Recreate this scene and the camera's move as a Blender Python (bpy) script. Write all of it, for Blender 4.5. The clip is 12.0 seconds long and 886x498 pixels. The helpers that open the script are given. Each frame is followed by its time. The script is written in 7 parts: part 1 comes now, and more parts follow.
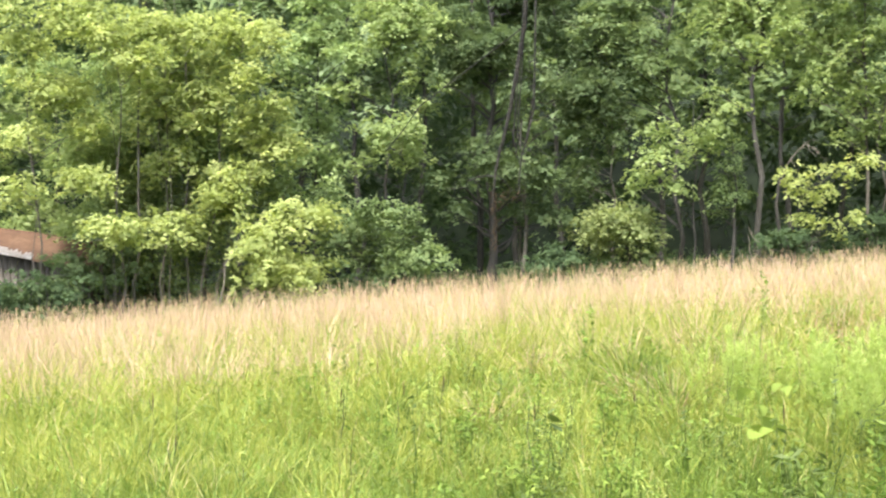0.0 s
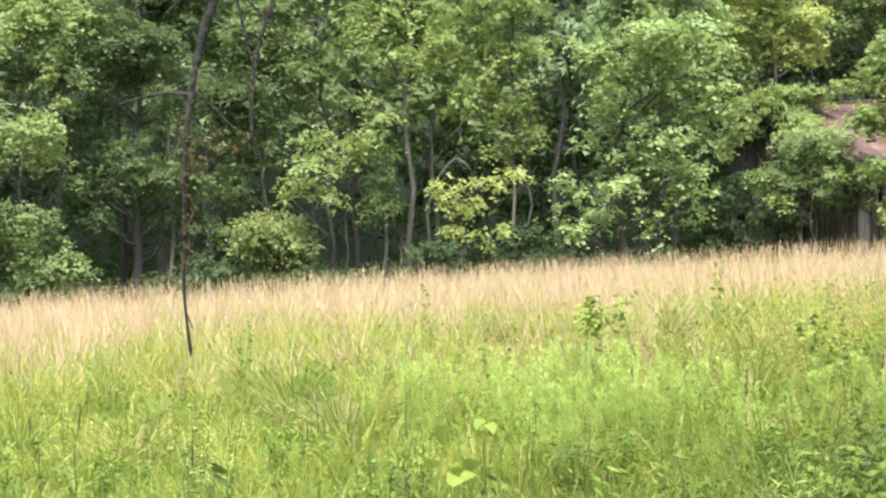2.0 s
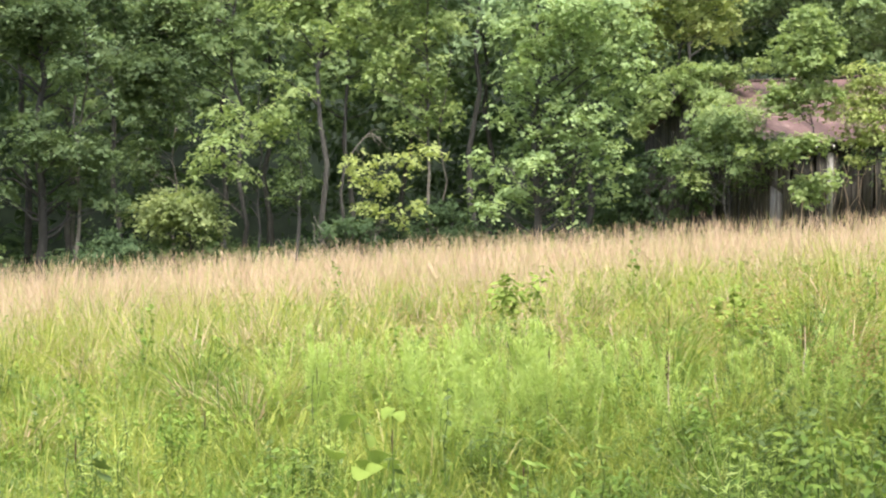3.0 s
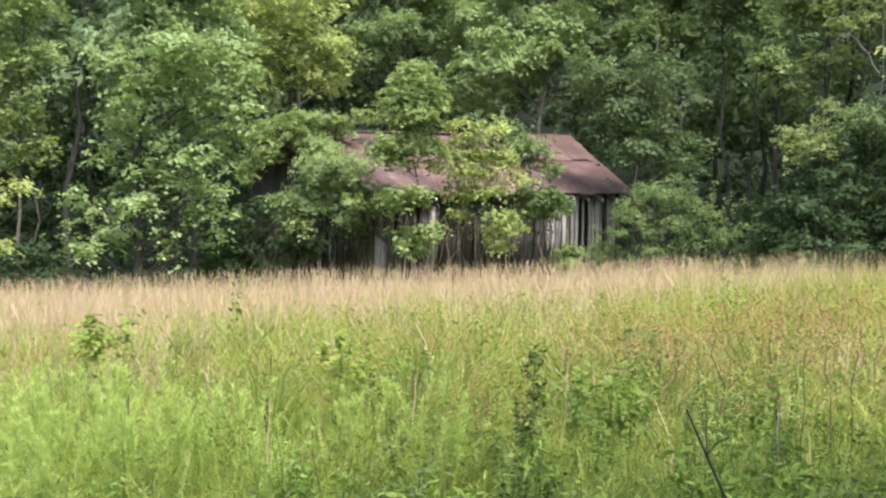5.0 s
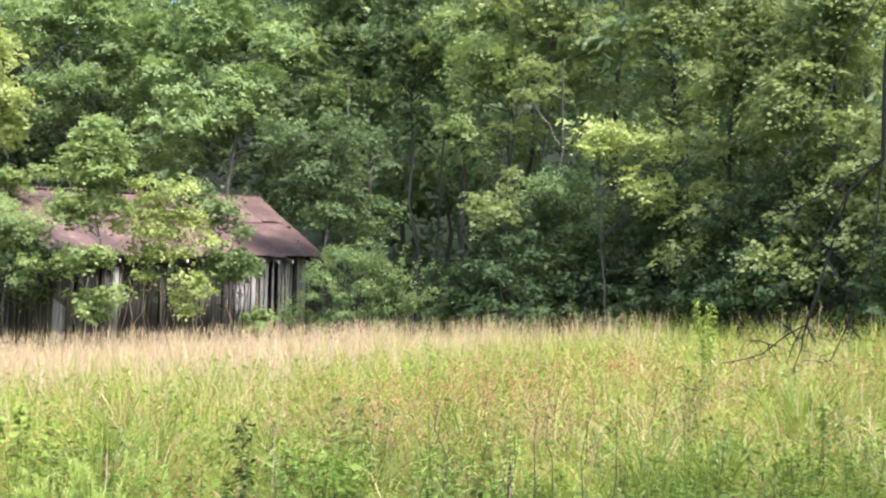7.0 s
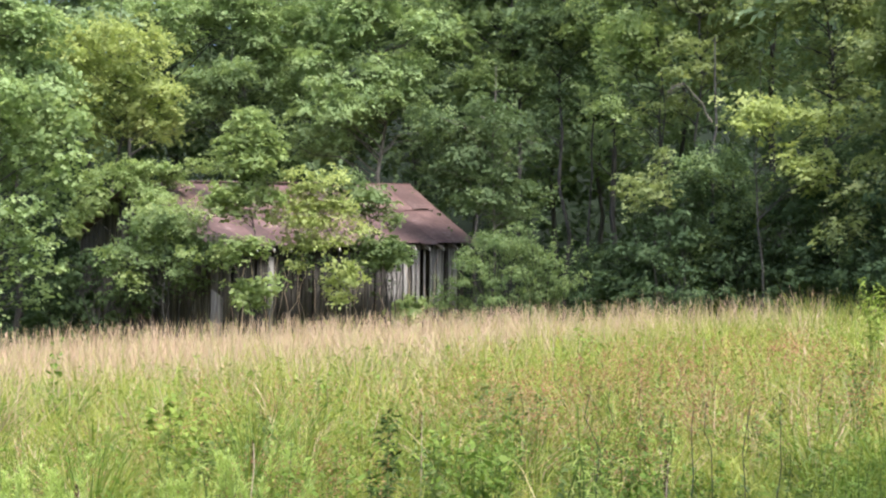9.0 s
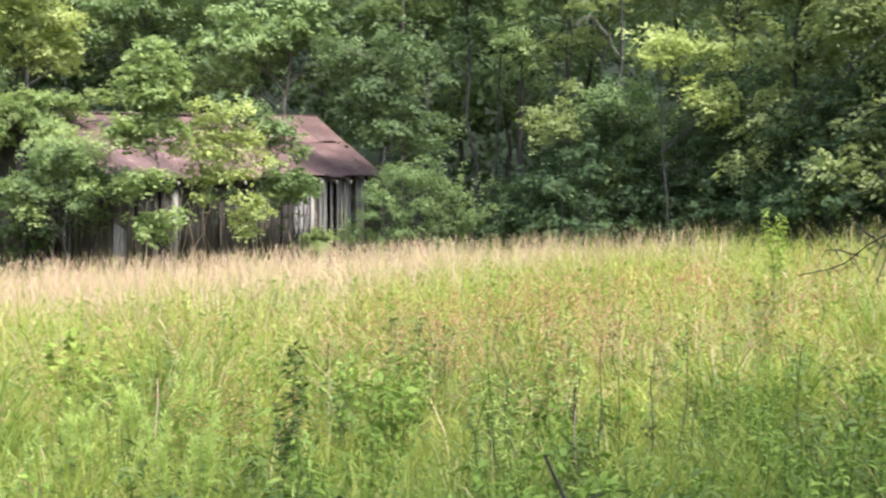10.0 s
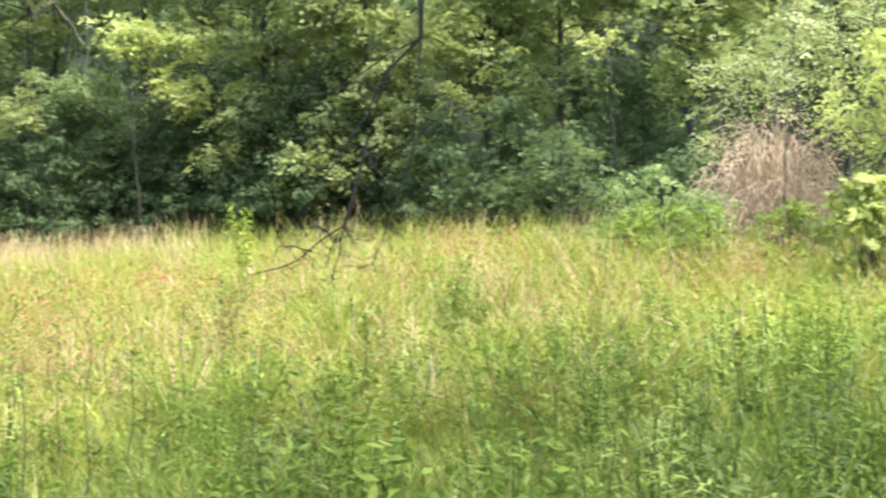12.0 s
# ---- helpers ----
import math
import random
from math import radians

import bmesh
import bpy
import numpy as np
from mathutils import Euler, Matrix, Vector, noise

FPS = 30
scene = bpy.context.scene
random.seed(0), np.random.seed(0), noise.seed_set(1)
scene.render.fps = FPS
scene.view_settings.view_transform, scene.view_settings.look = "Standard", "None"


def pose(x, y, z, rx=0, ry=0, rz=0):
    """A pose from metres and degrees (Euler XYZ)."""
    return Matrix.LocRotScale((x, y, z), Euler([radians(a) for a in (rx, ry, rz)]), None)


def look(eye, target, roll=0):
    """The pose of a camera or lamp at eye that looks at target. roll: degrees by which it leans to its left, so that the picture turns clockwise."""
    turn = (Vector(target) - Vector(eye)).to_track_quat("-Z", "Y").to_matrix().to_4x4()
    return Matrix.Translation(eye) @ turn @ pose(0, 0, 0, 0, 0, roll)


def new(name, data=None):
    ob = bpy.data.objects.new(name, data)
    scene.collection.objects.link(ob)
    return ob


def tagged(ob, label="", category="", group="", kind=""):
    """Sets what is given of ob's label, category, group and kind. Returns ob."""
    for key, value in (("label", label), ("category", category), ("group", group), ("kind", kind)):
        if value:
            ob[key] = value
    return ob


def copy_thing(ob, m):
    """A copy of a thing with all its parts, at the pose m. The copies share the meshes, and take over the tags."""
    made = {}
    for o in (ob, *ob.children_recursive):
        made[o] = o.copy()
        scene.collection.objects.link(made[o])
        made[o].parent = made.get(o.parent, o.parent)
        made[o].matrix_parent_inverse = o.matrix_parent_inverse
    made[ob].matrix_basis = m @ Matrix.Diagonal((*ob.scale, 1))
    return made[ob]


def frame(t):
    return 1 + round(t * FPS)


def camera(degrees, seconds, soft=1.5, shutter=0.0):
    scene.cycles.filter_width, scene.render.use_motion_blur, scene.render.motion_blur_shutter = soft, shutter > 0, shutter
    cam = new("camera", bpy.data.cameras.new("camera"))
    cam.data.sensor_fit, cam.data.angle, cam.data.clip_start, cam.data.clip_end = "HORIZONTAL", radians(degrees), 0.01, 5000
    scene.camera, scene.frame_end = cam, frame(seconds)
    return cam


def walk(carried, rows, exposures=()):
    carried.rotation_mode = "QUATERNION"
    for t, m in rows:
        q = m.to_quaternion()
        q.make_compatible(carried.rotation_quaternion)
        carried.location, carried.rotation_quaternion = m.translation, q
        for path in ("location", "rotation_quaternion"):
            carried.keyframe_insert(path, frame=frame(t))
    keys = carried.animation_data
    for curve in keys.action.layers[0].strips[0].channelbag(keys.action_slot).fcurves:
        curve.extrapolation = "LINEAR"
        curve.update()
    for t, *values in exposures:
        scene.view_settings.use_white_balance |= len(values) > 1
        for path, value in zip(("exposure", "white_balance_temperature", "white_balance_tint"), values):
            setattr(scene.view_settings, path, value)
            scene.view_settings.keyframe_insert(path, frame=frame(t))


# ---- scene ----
# ---------------------------------------------------------------- camera
cam = camera(37.37, 12.0, soft=2.2, shutter=0.1)
# seconds, eye x y z, turn to the left, tilt up, lean to the left (degrees)
PATH = [
    (0, 1.006, -2.499, 1.609, 37.38, -0.21, -0.37),
    (0.1, 0.97, -2.453, 1.61, 36.04, 0.01, -0.48),
    (0.3, 0.883, -2.354, 1.612, 32.33, 0.7, -0.97),
    (0.5, 0.792, -2.246, 1.609, 30.12, 0.89, -1.63),
    (0.7, 0.698, -2.129, 1.597, 30.21, 0.58, -1.88),
    (1, 0.571, -1.954, 1.579, 30.89, 0.33, -2.13),
    (1.2, 0.516, -1.896, 1.592, 29.83, 0.54, -1.96),
    (1.5, 0.443, -1.813, 1.622, 26.93, 0.72, -1.47),
    (1.7, 0.383, -1.718, 1.622, 24.44, 0.65, -0.41),
    (2, 0.284, -1.526, 1.614, 22.04, 0.21, 0.2),
    (2.2, 0.235, -1.428, 1.61, 20.37, -0.42, 0.2),
    (2.5, 0.195, -1.31, 1.613, 18.78, -1.38, 0.12),
    (2.7, 0.187, -1.251, 1.619, 19.16, -1.24, 0.08),
    (3.5, 0.105, -0.82, 1.566, 15.4, 0.3, 0.8),
    (4.3, 0.035, -0.412, 1.515, 10.14, 1.84, 1.45),
    (4.5, 0.024, -0.303, 1.523, 7.25, 2.16, 1.51),
    (4.7, 0.017, -0.221, 1.513, 5.1, 2.28, 1.46),
    (4.8, 0.015, -0.182, 1.509, 3.87, 2.2, 1.46),
    (5, 0.027, -0.118, 1.506, 1.25, 1.71, 1.58),
    (5.2, 0.021, -0.061, 1.502, 0.17, 1.38, 1.58),
    (5.5, 0.006, 0.018, 1.501, 0.03, 1.44, 1.89),
    (5.7, -0.007, 0.056, 1.499, 0.14, 1.69, 2.19),
    (6, -0.01, 0.097, 1.498, -0.66, 2, 2.66),
    (6.2, -0.026, 0.152, 1.496, -2.95, 2.39, 2.67),
    (6.3, -0.037, 0.177, 1.496, -4.37, 2.63, 2.51),
    (6.5, -0.061, 0.222, 1.502, -7.05, 3.26, 2.2),
    (6.7, -0.083, 0.338, 1.519, -10.09, 4.17, 1.52),
    (7.4, -0.095, 0.51, 1.535, -13, 4.95, 1.2),
    (8.3, -0.088, 0.671, 1.544, -7.48, 4.44, 1.33),
    (8.5, -0.057, 0.698, 1.54, -6.85, 4.41, 1.34),
    (8.7, -0.038, 0.73, 1.545, -6.41, 4.28, 0.98),
    (9, -0.005, 0.731, 1.545, -5.76, 4.06, 0.5),
    (9.2, 0.022, 0.726, 1.543, -5.01, 3.74, 0.3),
    (9.5, 0.005, 0.765, 1.532, -4.3, 2.68, 0.16),
    (9.7, -0.002, 0.802, 1.536, -5.2, 2.09, 0.15),
    (9.8, -0.002, 0.815, 1.536, -6.3, 1.75, 0.14),
    (10, 0.008, 0.837, 1.531, -9.82, 1.17, 0.19),
    (10.2, 0.021, 0.934, 1.533, -13.29, 0.77, -0.02),
    (10.3, 0.026, 0.982, 1.533, -14.38, 0.66, -0.2),
    (10.5, 0.022, 1.069, 1.532, -17.2, 0.53, -0.68),
    (10.7, 0.046, 1.1, 1.549, -19.26, 0.5, -1.13),
    (11, 0.062, 1.158, 1.556, -20, 0.51, -1.73),
    (11.2, 0.109, 1.192, 1.561, -19.7, 0.64, -2.07),
    (11.5, 0.225, 1.314, 1.56, -20.49, 0.84, -2.29),
    (11.7, 0.301, 1.367, 1.565, -23.11, 1.14, -2.31),
    (12, 0.413, 1.399, 1.567, -32.21, 0.57, -2.06),
]
# the camera's own brightening and darkening as it turns: seconds, stops, white balance
EXPOSURES = [(0, 2.03, 6540, 10.0), (0.5, 1.52, 6520, 10.0), (1, 1.78, 6500, 10.0), (1.5, 1.90, 6480, 10.0), (2, 1.92, 6460, 10.0), (2.5, 1.85, 6440, 10.0), (4.5, 1.63, 6290, 11.0), (5, 1.59, 6240, 11.0), (5.5, 1.99, 6190, 11.0), (6, 1.77, 6140, 12.5), (6.5, 2.01, 6090, 14.0), (8.5, 1.61, 6140, 13.0), (9, 1.61, 6140, 13.0), (9.5, 1.49, 6140, 13.0), (10, 1.91, 6140, 13.0), (10.5, 2.12, 6290, 11.0), (11, 2.26, 6440, 11.0), (11.5, 2.25, 6490, 10.8), (12, 2.27, 6540, 10.5)]
walk(cam, [(t, pose(x, y, z, 90 + up, 0, turn) @ pose(0, 0, 0, 0, 0, lean)) for t, x, y, z, turn, up, lean in PATH], EXPOSURES)

# ---------------------------------------------------------------- light
SUN_HEIGHT, SUN_AZ = 60, 160          # degrees; azimuth clockwise from +y
world = bpy.data.worlds.new("sky")
scene.world = world
world.use_nodes = True
wn, wl = world.node_tree.nodes, world.node_tree.links
sky = wn.new("ShaderNodeTexSky")
sky.sky_type = "NISHITA"
sky.sun_disc = False
sky.sun_elevation, sky.sun_rotation = radians(SUN_HEIGHT), radians(SUN_AZ)
sky.air_density, sky.dust_density, sky.ozone_density = 1.0, 4.5, 1.6
wn["Background"].inputs["Strength"].default_value = 0.15
wl.new(sky.outputs["Color"], wn["Background"].inputs["Color"])
sun_data = bpy.data.lights.new("sun", "SUN")
sun_data.energy, sun_data.angle, sun_data.color = 2.1, radians(12), (1.0, 0.96, 0.88)
sun = new("sun", sun_data)
_h, _a = radians(SUN_HEIGHT), radians(SUN_AZ)
_to_sun = Vector((math.sin(_a) * math.cos(_h), math.cos(_a) * math.cos(_h), math.sin(_h)))
sun.matrix_world = look(_to_sun * 60, (0, 0, 0))

# ---------------------------------------------------------------- materials


def nodes_of(name):
    m = bpy.data.materials.new(name)
    m.use_nodes = True
    nt = m.node_tree
    nt.nodes.clear()
    return m, nt.nodes, nt.links


def ramp(nd, stops):
    r = nd.new("ShaderNodeValToRGB")
    el = r.color_ramp.elements
    while len(el) < len(stops):
        el.new(0.5)
    for e, (p, c) in zip(el, stops):
        e.position, e.color = p, (*c, 1)
    return r


def noise_tex(nd, lk, scale, detail=4, rough=0.55, stretch=None):
    co = nd.new("ShaderNodeTexCoord")
    n = nd.new("ShaderNodeTexNoise")
    n.inputs["Scale"].default_value, n.inputs["Detail"].default_value, n.inputs["Roughness"].default_value = scale, detail, rough
    if stretch:
        mp = nd.new("ShaderNodeMapping")
        mp.inputs["Scale"].default_value = stretch
        lk.new(co.outputs["Object"], mp.inputs["Vector"])
        lk.new(mp.outputs["Vector"], n.inputs["Vector"])
    else:
        lk.new(co.outputs["Object"], n.inputs["Vector"])
    return n


def mix_col(nd, lk, fac, a, b, mode="MIX"):
    m = nd.new("ShaderNodeMix")
    m.data_type, m.blend_type = "RGBA", mode
    for sock, v in ((m.inputs[0], fac), (m.inputs[6], a), (m.inputs[7], b)):
        if hasattr(v, "is_linked"):
            lk.new(v, sock)
        elif isinstance(v, (int, float)):
            sock.default_value = v
        else:
            sock.default_value = (*v, 1)
    return m.outputs[2]


def leaf_material(name, dark, mid, light, patch_scale=0.5, through_light=0.42, rough=0.65, dry=None, own=0.62, sheen=0.1):
    """Leaves or blades: each leaf its own tint, slow patches over the plant, light shining through."""
    m, nd, lk = nodes_of(name)
    geo = nd.new("ShaderNodeNewGeometry")
    r = ramp(nd, [(0.0, dark), (0.5, mid), (1.0, light)])
    n = noise_tex(nd, lk, patch_scale, 3)
    add = nd.new("ShaderNodeMath")
    add.operation = "MULTIPLY_ADD"
    lk.new(geo.outputs["Random Per Island"], add.inputs[0])
    add.inputs[1].default_value = own
    sub = nd.new("ShaderNodeMapRange")
    sub.inputs["From Min"].default_value, sub.inputs["From Max"].default_value = 0.3, 0.7
    sub.inputs["To Min"].default_value, sub.inputs["To Max"].default_value = 0.0, 1.0 - own
    lk.new(n.outputs["Fac"], sub.inputs["Value"])
    lk.new(sub.outputs["Result"], add.inputs[2])
    lk.new(add.outputs[0], r.inputs["Fac"])
    col = r.outputs["Color"]
    if dry:
        gt = nd.new("ShaderNodeMath")
        gt.operation = "GREATER_THAN"
        gt.inputs[1].default_value = 1 - dry[1]
        mul = nd.new("ShaderNodeMath")
        mul.operation = "MULTIPLY"
        mul.inputs[1].default_value = 7.31
        fr = nd.new("ShaderNodeMath")
        fr.operation = "FRACT"
        lk.new(geo.outputs["Random Per Island"], mul.inputs[0])
        lk.new(mul.outputs[0], fr.inputs[0])
        lk.new(fr.outputs[0], gt.inputs[0])
        col = mix_col(nd, lk, gt.outputs[0], col, dry[0])
    b = nd.new("ShaderNodeBsdfPrincipled")
    b.inputs["Roughness"].default_value = rough
    b.inputs["Specular IOR Level"].default_value = sheen
    lk.new(col, b.inputs["Base Color"])
    tr = nd.new("ShaderNodeBsdfTranslucent")
    warm = mix_col(nd, lk, 1.0, col, (1.0, 1.0, 0.7), "MULTIPLY")
    lk.new(warm, tr.inputs["Color"])
    mx = nd.new("ShaderNodeMixShader")
    mx.inputs[0].default_value = through_light
    lk.new(b.outputs[0], mx.inputs[1])
    lk.new(tr.outputs[0], mx.inputs[2])
    out = nd.new("ShaderNodeOutputMaterial")
    lk.new(mx.outputs[0], out.inputs["Surface"])
    return m


def surface_material(name, stops, scale, stretch=None, rough=0.85, metal=0.0, bump=0.3, fine=None, vary=0.25):
    """Bark, boards, metal, soil: coarse and fine grain, relief and a tint of its own for each piece."""
    m, nd, lk = nodes_of(name)
    n1 = noise_tex(nd, lk, scale, 6, 0.6, stretch)
    n2 = noise_tex(nd, lk, fine or scale * 6, 4, 0.6, stretch)
    r = ramp(nd, stops)
    mixf = nd.new("ShaderNodeMath")
    mixf.operation = "MULTIPLY_ADD"
    mixf.inputs[1].default_value = 0.4
    lk.new(n2.outputs["Fac"], mixf.inputs[0])
    sc = nd.new("ShaderNodeMath")
    sc.operation = "MULTIPLY"
    sc.inputs[1].default_value = 0.6
    lk.new(n1.outputs["Fac"], sc.inputs[0])
    lk.new(sc.outputs[0], mixf.inputs[2])
    mr = nd.new("ShaderNodeMapRange")
    mr.inputs["From Min"].default_value, mr.inputs["From Max"].default_value = 0.32, 0.68
    lk.new(mixf.outputs[0], mr.inputs["Value"])
    lk.new(mr.outputs["Result"], r.inputs["Fac"])
    info = nd.new("ShaderNodeObjectInfo")
    vr = nd.new("ShaderNodeMapRange")
    vr.inputs["To Min"].default_value, vr.inputs["To Max"].default_value = 1 - vary, 1 + vary
    lk.new(info.outputs["Random"], vr.inputs["Value"])
    hsv = nd.new("ShaderNodeHueSaturation")
    lk.new(vr.outputs["Result"], hsv.inputs["Value"])
    lk.new(r.outputs["Color"], hsv.inputs["Color"])
    b = nd.new("ShaderNodeBsdfPrincipled")
    b.inputs["Roughness"].default_value, b.inputs["Metallic"].default_value = rough, metal
    lk.new(hsv.outputs["Color"], b.inputs["Base Color"])
    bp = nd.new("ShaderNodeBump")
    bp.inputs["Strength"].default_value, bp.inputs["Distance"].default_value = bump, 0.03
    lk.new(n2.outputs["Fac"], bp.inputs["Height"])
    lk.new(bp.outputs["Normal"], b.inputs["Normal"])
    out = nd.new("ShaderNodeOutputMaterial")
    lk.new(b.outputs[0], out.inputs["Surface"])
    return m


# a yellow-green of its own, brightened further to stand for sun on boughs
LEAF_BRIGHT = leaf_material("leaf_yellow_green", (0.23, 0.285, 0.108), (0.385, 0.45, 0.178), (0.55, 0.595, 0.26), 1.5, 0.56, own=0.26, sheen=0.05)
LEAF_FRESH = leaf_material("leaf_fresh_green", (0.165, 0.234, 0.095), (0.272, 0.352, 0.146), (0.41, 0.48, 0.218), 1.5, 0.54, own=0.26, sheen=0.05)
LEAF_MID = leaf_material("leaf_mid_green", (0.112, 0.163, 0.076), (0.182, 0.252, 0.113), (0.285, 0.355, 0.165), 1.5, 0.52, own=0.26, sheen=0.05)
LEAF_GREY = leaf_material("leaf_grey_green", (0.172, 0.246, 0.115), (0.285, 0.378, 0.172), (0.42, 0.52, 0.24), 1.5, 0.5, own=0.26, sheen=0.05)
LEAF_OLIVE = leaf_material("leaf_olive_green", (0.146, 0.186, 0.083), (0.247, 0.3, 0.13), (0.385, 0.432, 0.2), 1.5, 0.52, own=0.26, sheen=0.05)
# paler, bluer green that puts the haze of distance into the leaves
LEAF_HAZE = leaf_material("leaf_hazy_green", (0.127, 0.185, 0.097), (0.21, 0.29, 0.155), (0.32, 0.405, 0.226), 1.5, 0.5, own=0.26, sheen=0.05)
# leaf green darkened to stand for the shade inside the wood
LEAF_IN_SHADE = leaf_material("leaf_shaded_green", (0.044, 0.071, 0.037), (0.077, 0.12, 0.059), (0.125, 0.175, 0.087), 1.5, 0.5, own=0.26, sheen=0.05)
# a deep green of its own, dimmed further for trees standing in shade
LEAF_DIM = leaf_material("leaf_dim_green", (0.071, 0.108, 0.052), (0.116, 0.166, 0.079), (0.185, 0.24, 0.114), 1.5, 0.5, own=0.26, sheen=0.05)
LEAF_WILLOW = leaf_material("leaf_pale_grey_green", (0.21, 0.265, 0.12), (0.33, 0.385, 0.185), (0.47, 0.51, 0.28), 1.5, own=0.26)
LEAF_DRY = leaf_material("leaf_dry_brown", (0.045, 0.03, 0.018), (0.085, 0.055, 0.032), (0.14, 0.09, 0.05), 2.0, 0.2)
LEAF_RUSTY = leaf_material("leaf_withered_rust", (0.05, 0.034, 0.02), (0.09, 0.06, 0.036), (0.14, 0.095, 0.06), 60.0, 0.35)
GRASS_GREEN = leaf_material("grass_green", (0.050, 0.092, 0.016), (0.149, 0.226, 0.038), (0.315, 0.386, 0.088), 2.2, 0.38, 0.45, ((0.450, 0.412, 0.183), 0.03), 0.45, 0.25)
GRASS_LIME = leaf_material("grass_yellow_green", (0.130, 0.168, 0.027), (0.279, 0.316, 0.060), (0.465, 0.470, 0.116), 2.2, 0.38, 0.45, ((0.520, 0.433, 0.216), 0.04), 0.45, 0.25)
GRASS_STRAW = leaf_material("grass_straw", (0.322, 0.226, 0.142), (0.485, 0.349, 0.238), (0.632, 0.486, 0.360), 1.6, 0.3, 0.5, ((0.330, 0.359, 0.115), 0.16), 0.5, 0.25)
GRASS_RED = leaf_material("sorrel_red", (0.25, 0.125, 0.065), (0.36, 0.19, 0.105), (0.45, 0.28, 0.16), 0.5, 0.3)
WEED_LEAF = leaf_material("weed_leaf", (0.086, 0.144, 0.022), (0.162, 0.250, 0.040), (0.288, 0.367, 0.074), 0.6, 0.4, sheen=0.25, rough=0.5)
WEED_BRIGHT = leaf_material("weed_yellow_green", (0.14, 0.205, 0.04), (0.235, 0.315, 0.066), (0.345, 0.42, 0.11), 0.8, 0.45)
WEED_DARK = leaf_material("weed_dark_leaf", (0.063, 0.095, 0.023), (0.110, 0.158, 0.039), (0.176, 0.230, 0.065), 1.0, 0.35, sheen=0.25, rough=0.5)
WEED_PLUME = leaf_material("weed_plume", (0.36, 0.46, 0.14), (0.47, 0.57, 0.19), (0.58, 0.66, 0.26), 0.8, 0.6)
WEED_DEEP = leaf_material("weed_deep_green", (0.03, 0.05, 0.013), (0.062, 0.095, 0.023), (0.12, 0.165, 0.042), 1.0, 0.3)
BARK = surface_material("bark_grey_brown", [(0, (0.014, 0.014, 0.012)), (0.5, (0.034, 0.032, 0.028)), (1, (0.078, 0.074, 0.064))], 3, (0.900, 0.900, 0.342), 0.95, 0, 0.8)
BARK_PALE = surface_material("bark_pale", [(0, (0.053, 0.046, 0.035)), (0.5, (0.105, 0.094, 0.076)), (1, (0.195, 0.180, 0.152))], 3, (0.900, 0.900, 0.564), 0.95, 0, 0.5)
TWIG_DARK = surface_material("bark_dark_twig", [(0, (0.007, 0.007, 0.005)), (0.5, (0.014, 0.0125, 0.009)), (1, (0.03, 0.026, 0.02))], 20, None, 0.95, 0, 0.5)
STALK_DRY = surface_material("dry_stalk", [(0, (0.23, 0.165, 0.11)), (0.5, (0.385, 0.295, 0.205)), (1, (0.51, 0.415, 0.31))], 8, None, 0.95, 0, 0.3)
BOARD = surface_material("weathered_board", [(0, (0.02, 0.018, 0.015)), (0.4, (0.047, 0.041, 0.034)), (0.72, (0.098, 0.086, 0.071)), (1, (0.235, 0.213, 0.18))], 2.2, (0.738, 0.738, 0.176), 0.9, 0, 0.5, 9, 0.38)
BOARD_PALE = surface_material("bleached_board", [(0, (0.07, 0.062, 0.056)), (0.45, (0.2, 0.187, 0.172)), (1, (0.46, 0.44, 0.41))], 2.6, (3.5, 3.5, 0.3), 0.9, 0, 0.5, 9, 0.25)
CUT_END = surface_material("bleached_cut_wood", [(0, (0.4, 0.38, 0.35)), (1, (0.72, 0.7, 0.66))], 6, None, 0.9, 0, 0.2)
TIMBER = surface_material("old_timber", [(0, (0.035, 0.03, 0.025)), (0.5, (0.10, 0.085, 0.07)), (1, (0.2, 0.18, 0.15))], 2.5, (2, 2, 0.5), 0.9, 0, 0.4)
RUST = surface_material("rusted_roof_metal", [(0, (0.050, 0.027, 0.023)), (0.45, (0.090, 0.050, 0.044)), (0.75, (0.133, 0.081, 0.072)), (1, (0.234, 0.176, 0.160))], 0.8, (0.900, 0.900, 0.900), 0.7, 0.15, 0.15, 7, 0.28)
RUST_BROWN = surface_material("rusted_shed_metal", [(0, (0.046, 0.021, 0.010)), (0.5, (0.084, 0.042, 0.021)), (1, (0.134, 0.080, 0.046))], 1.2, None, 0.75, 0.1, 0.15, 8, 0.15)
ZINC = surface_material("bare_zinc_metal", [(0, (0.12, 0.09, 0.08)), (0.5, (0.22, 0.21, 0.21)), (1, (0.4, 0.39, 0.39))], 2, None, 0.45, 0.5, 0.1, 9, 0.1)
SOIL = surface_material("field_soil", [(0, (0.045, 0.06, 0.018)), (0.5, (0.10, 0.13, 0.035)), (1, (0.2, 0.19, 0.075))], 0.6, None, 1.0, 0, 0.6, 9, 0.0)
# near black: the wood's deep shade is put into this colour
BACKDROP_SHADE = surface_material("far_woods", [(0, (0.006, 0.011, 0.006)), (0.5, (0.014, 0.024, 0.012)), (1, (0.03, 0.05, 0.022))], 0.25, None, 1.0, 0, 0.6, 1.7, 0.0)

# ---------------------------------------------------------------- builders


def ground_height(x, y):
    """The field is one slope, rising to the right and away, with a low swell on the right; it levels out far off."""
    slope = (0.0544 * x + 0.0367 * y) / (1.0 + ((x * x + y * y) / 14400.0) ** 2)
    return slope + 0.34 * np.exp(-((x - 13.0) ** 2 + (y - 22.0) ** 2) / 110.0)


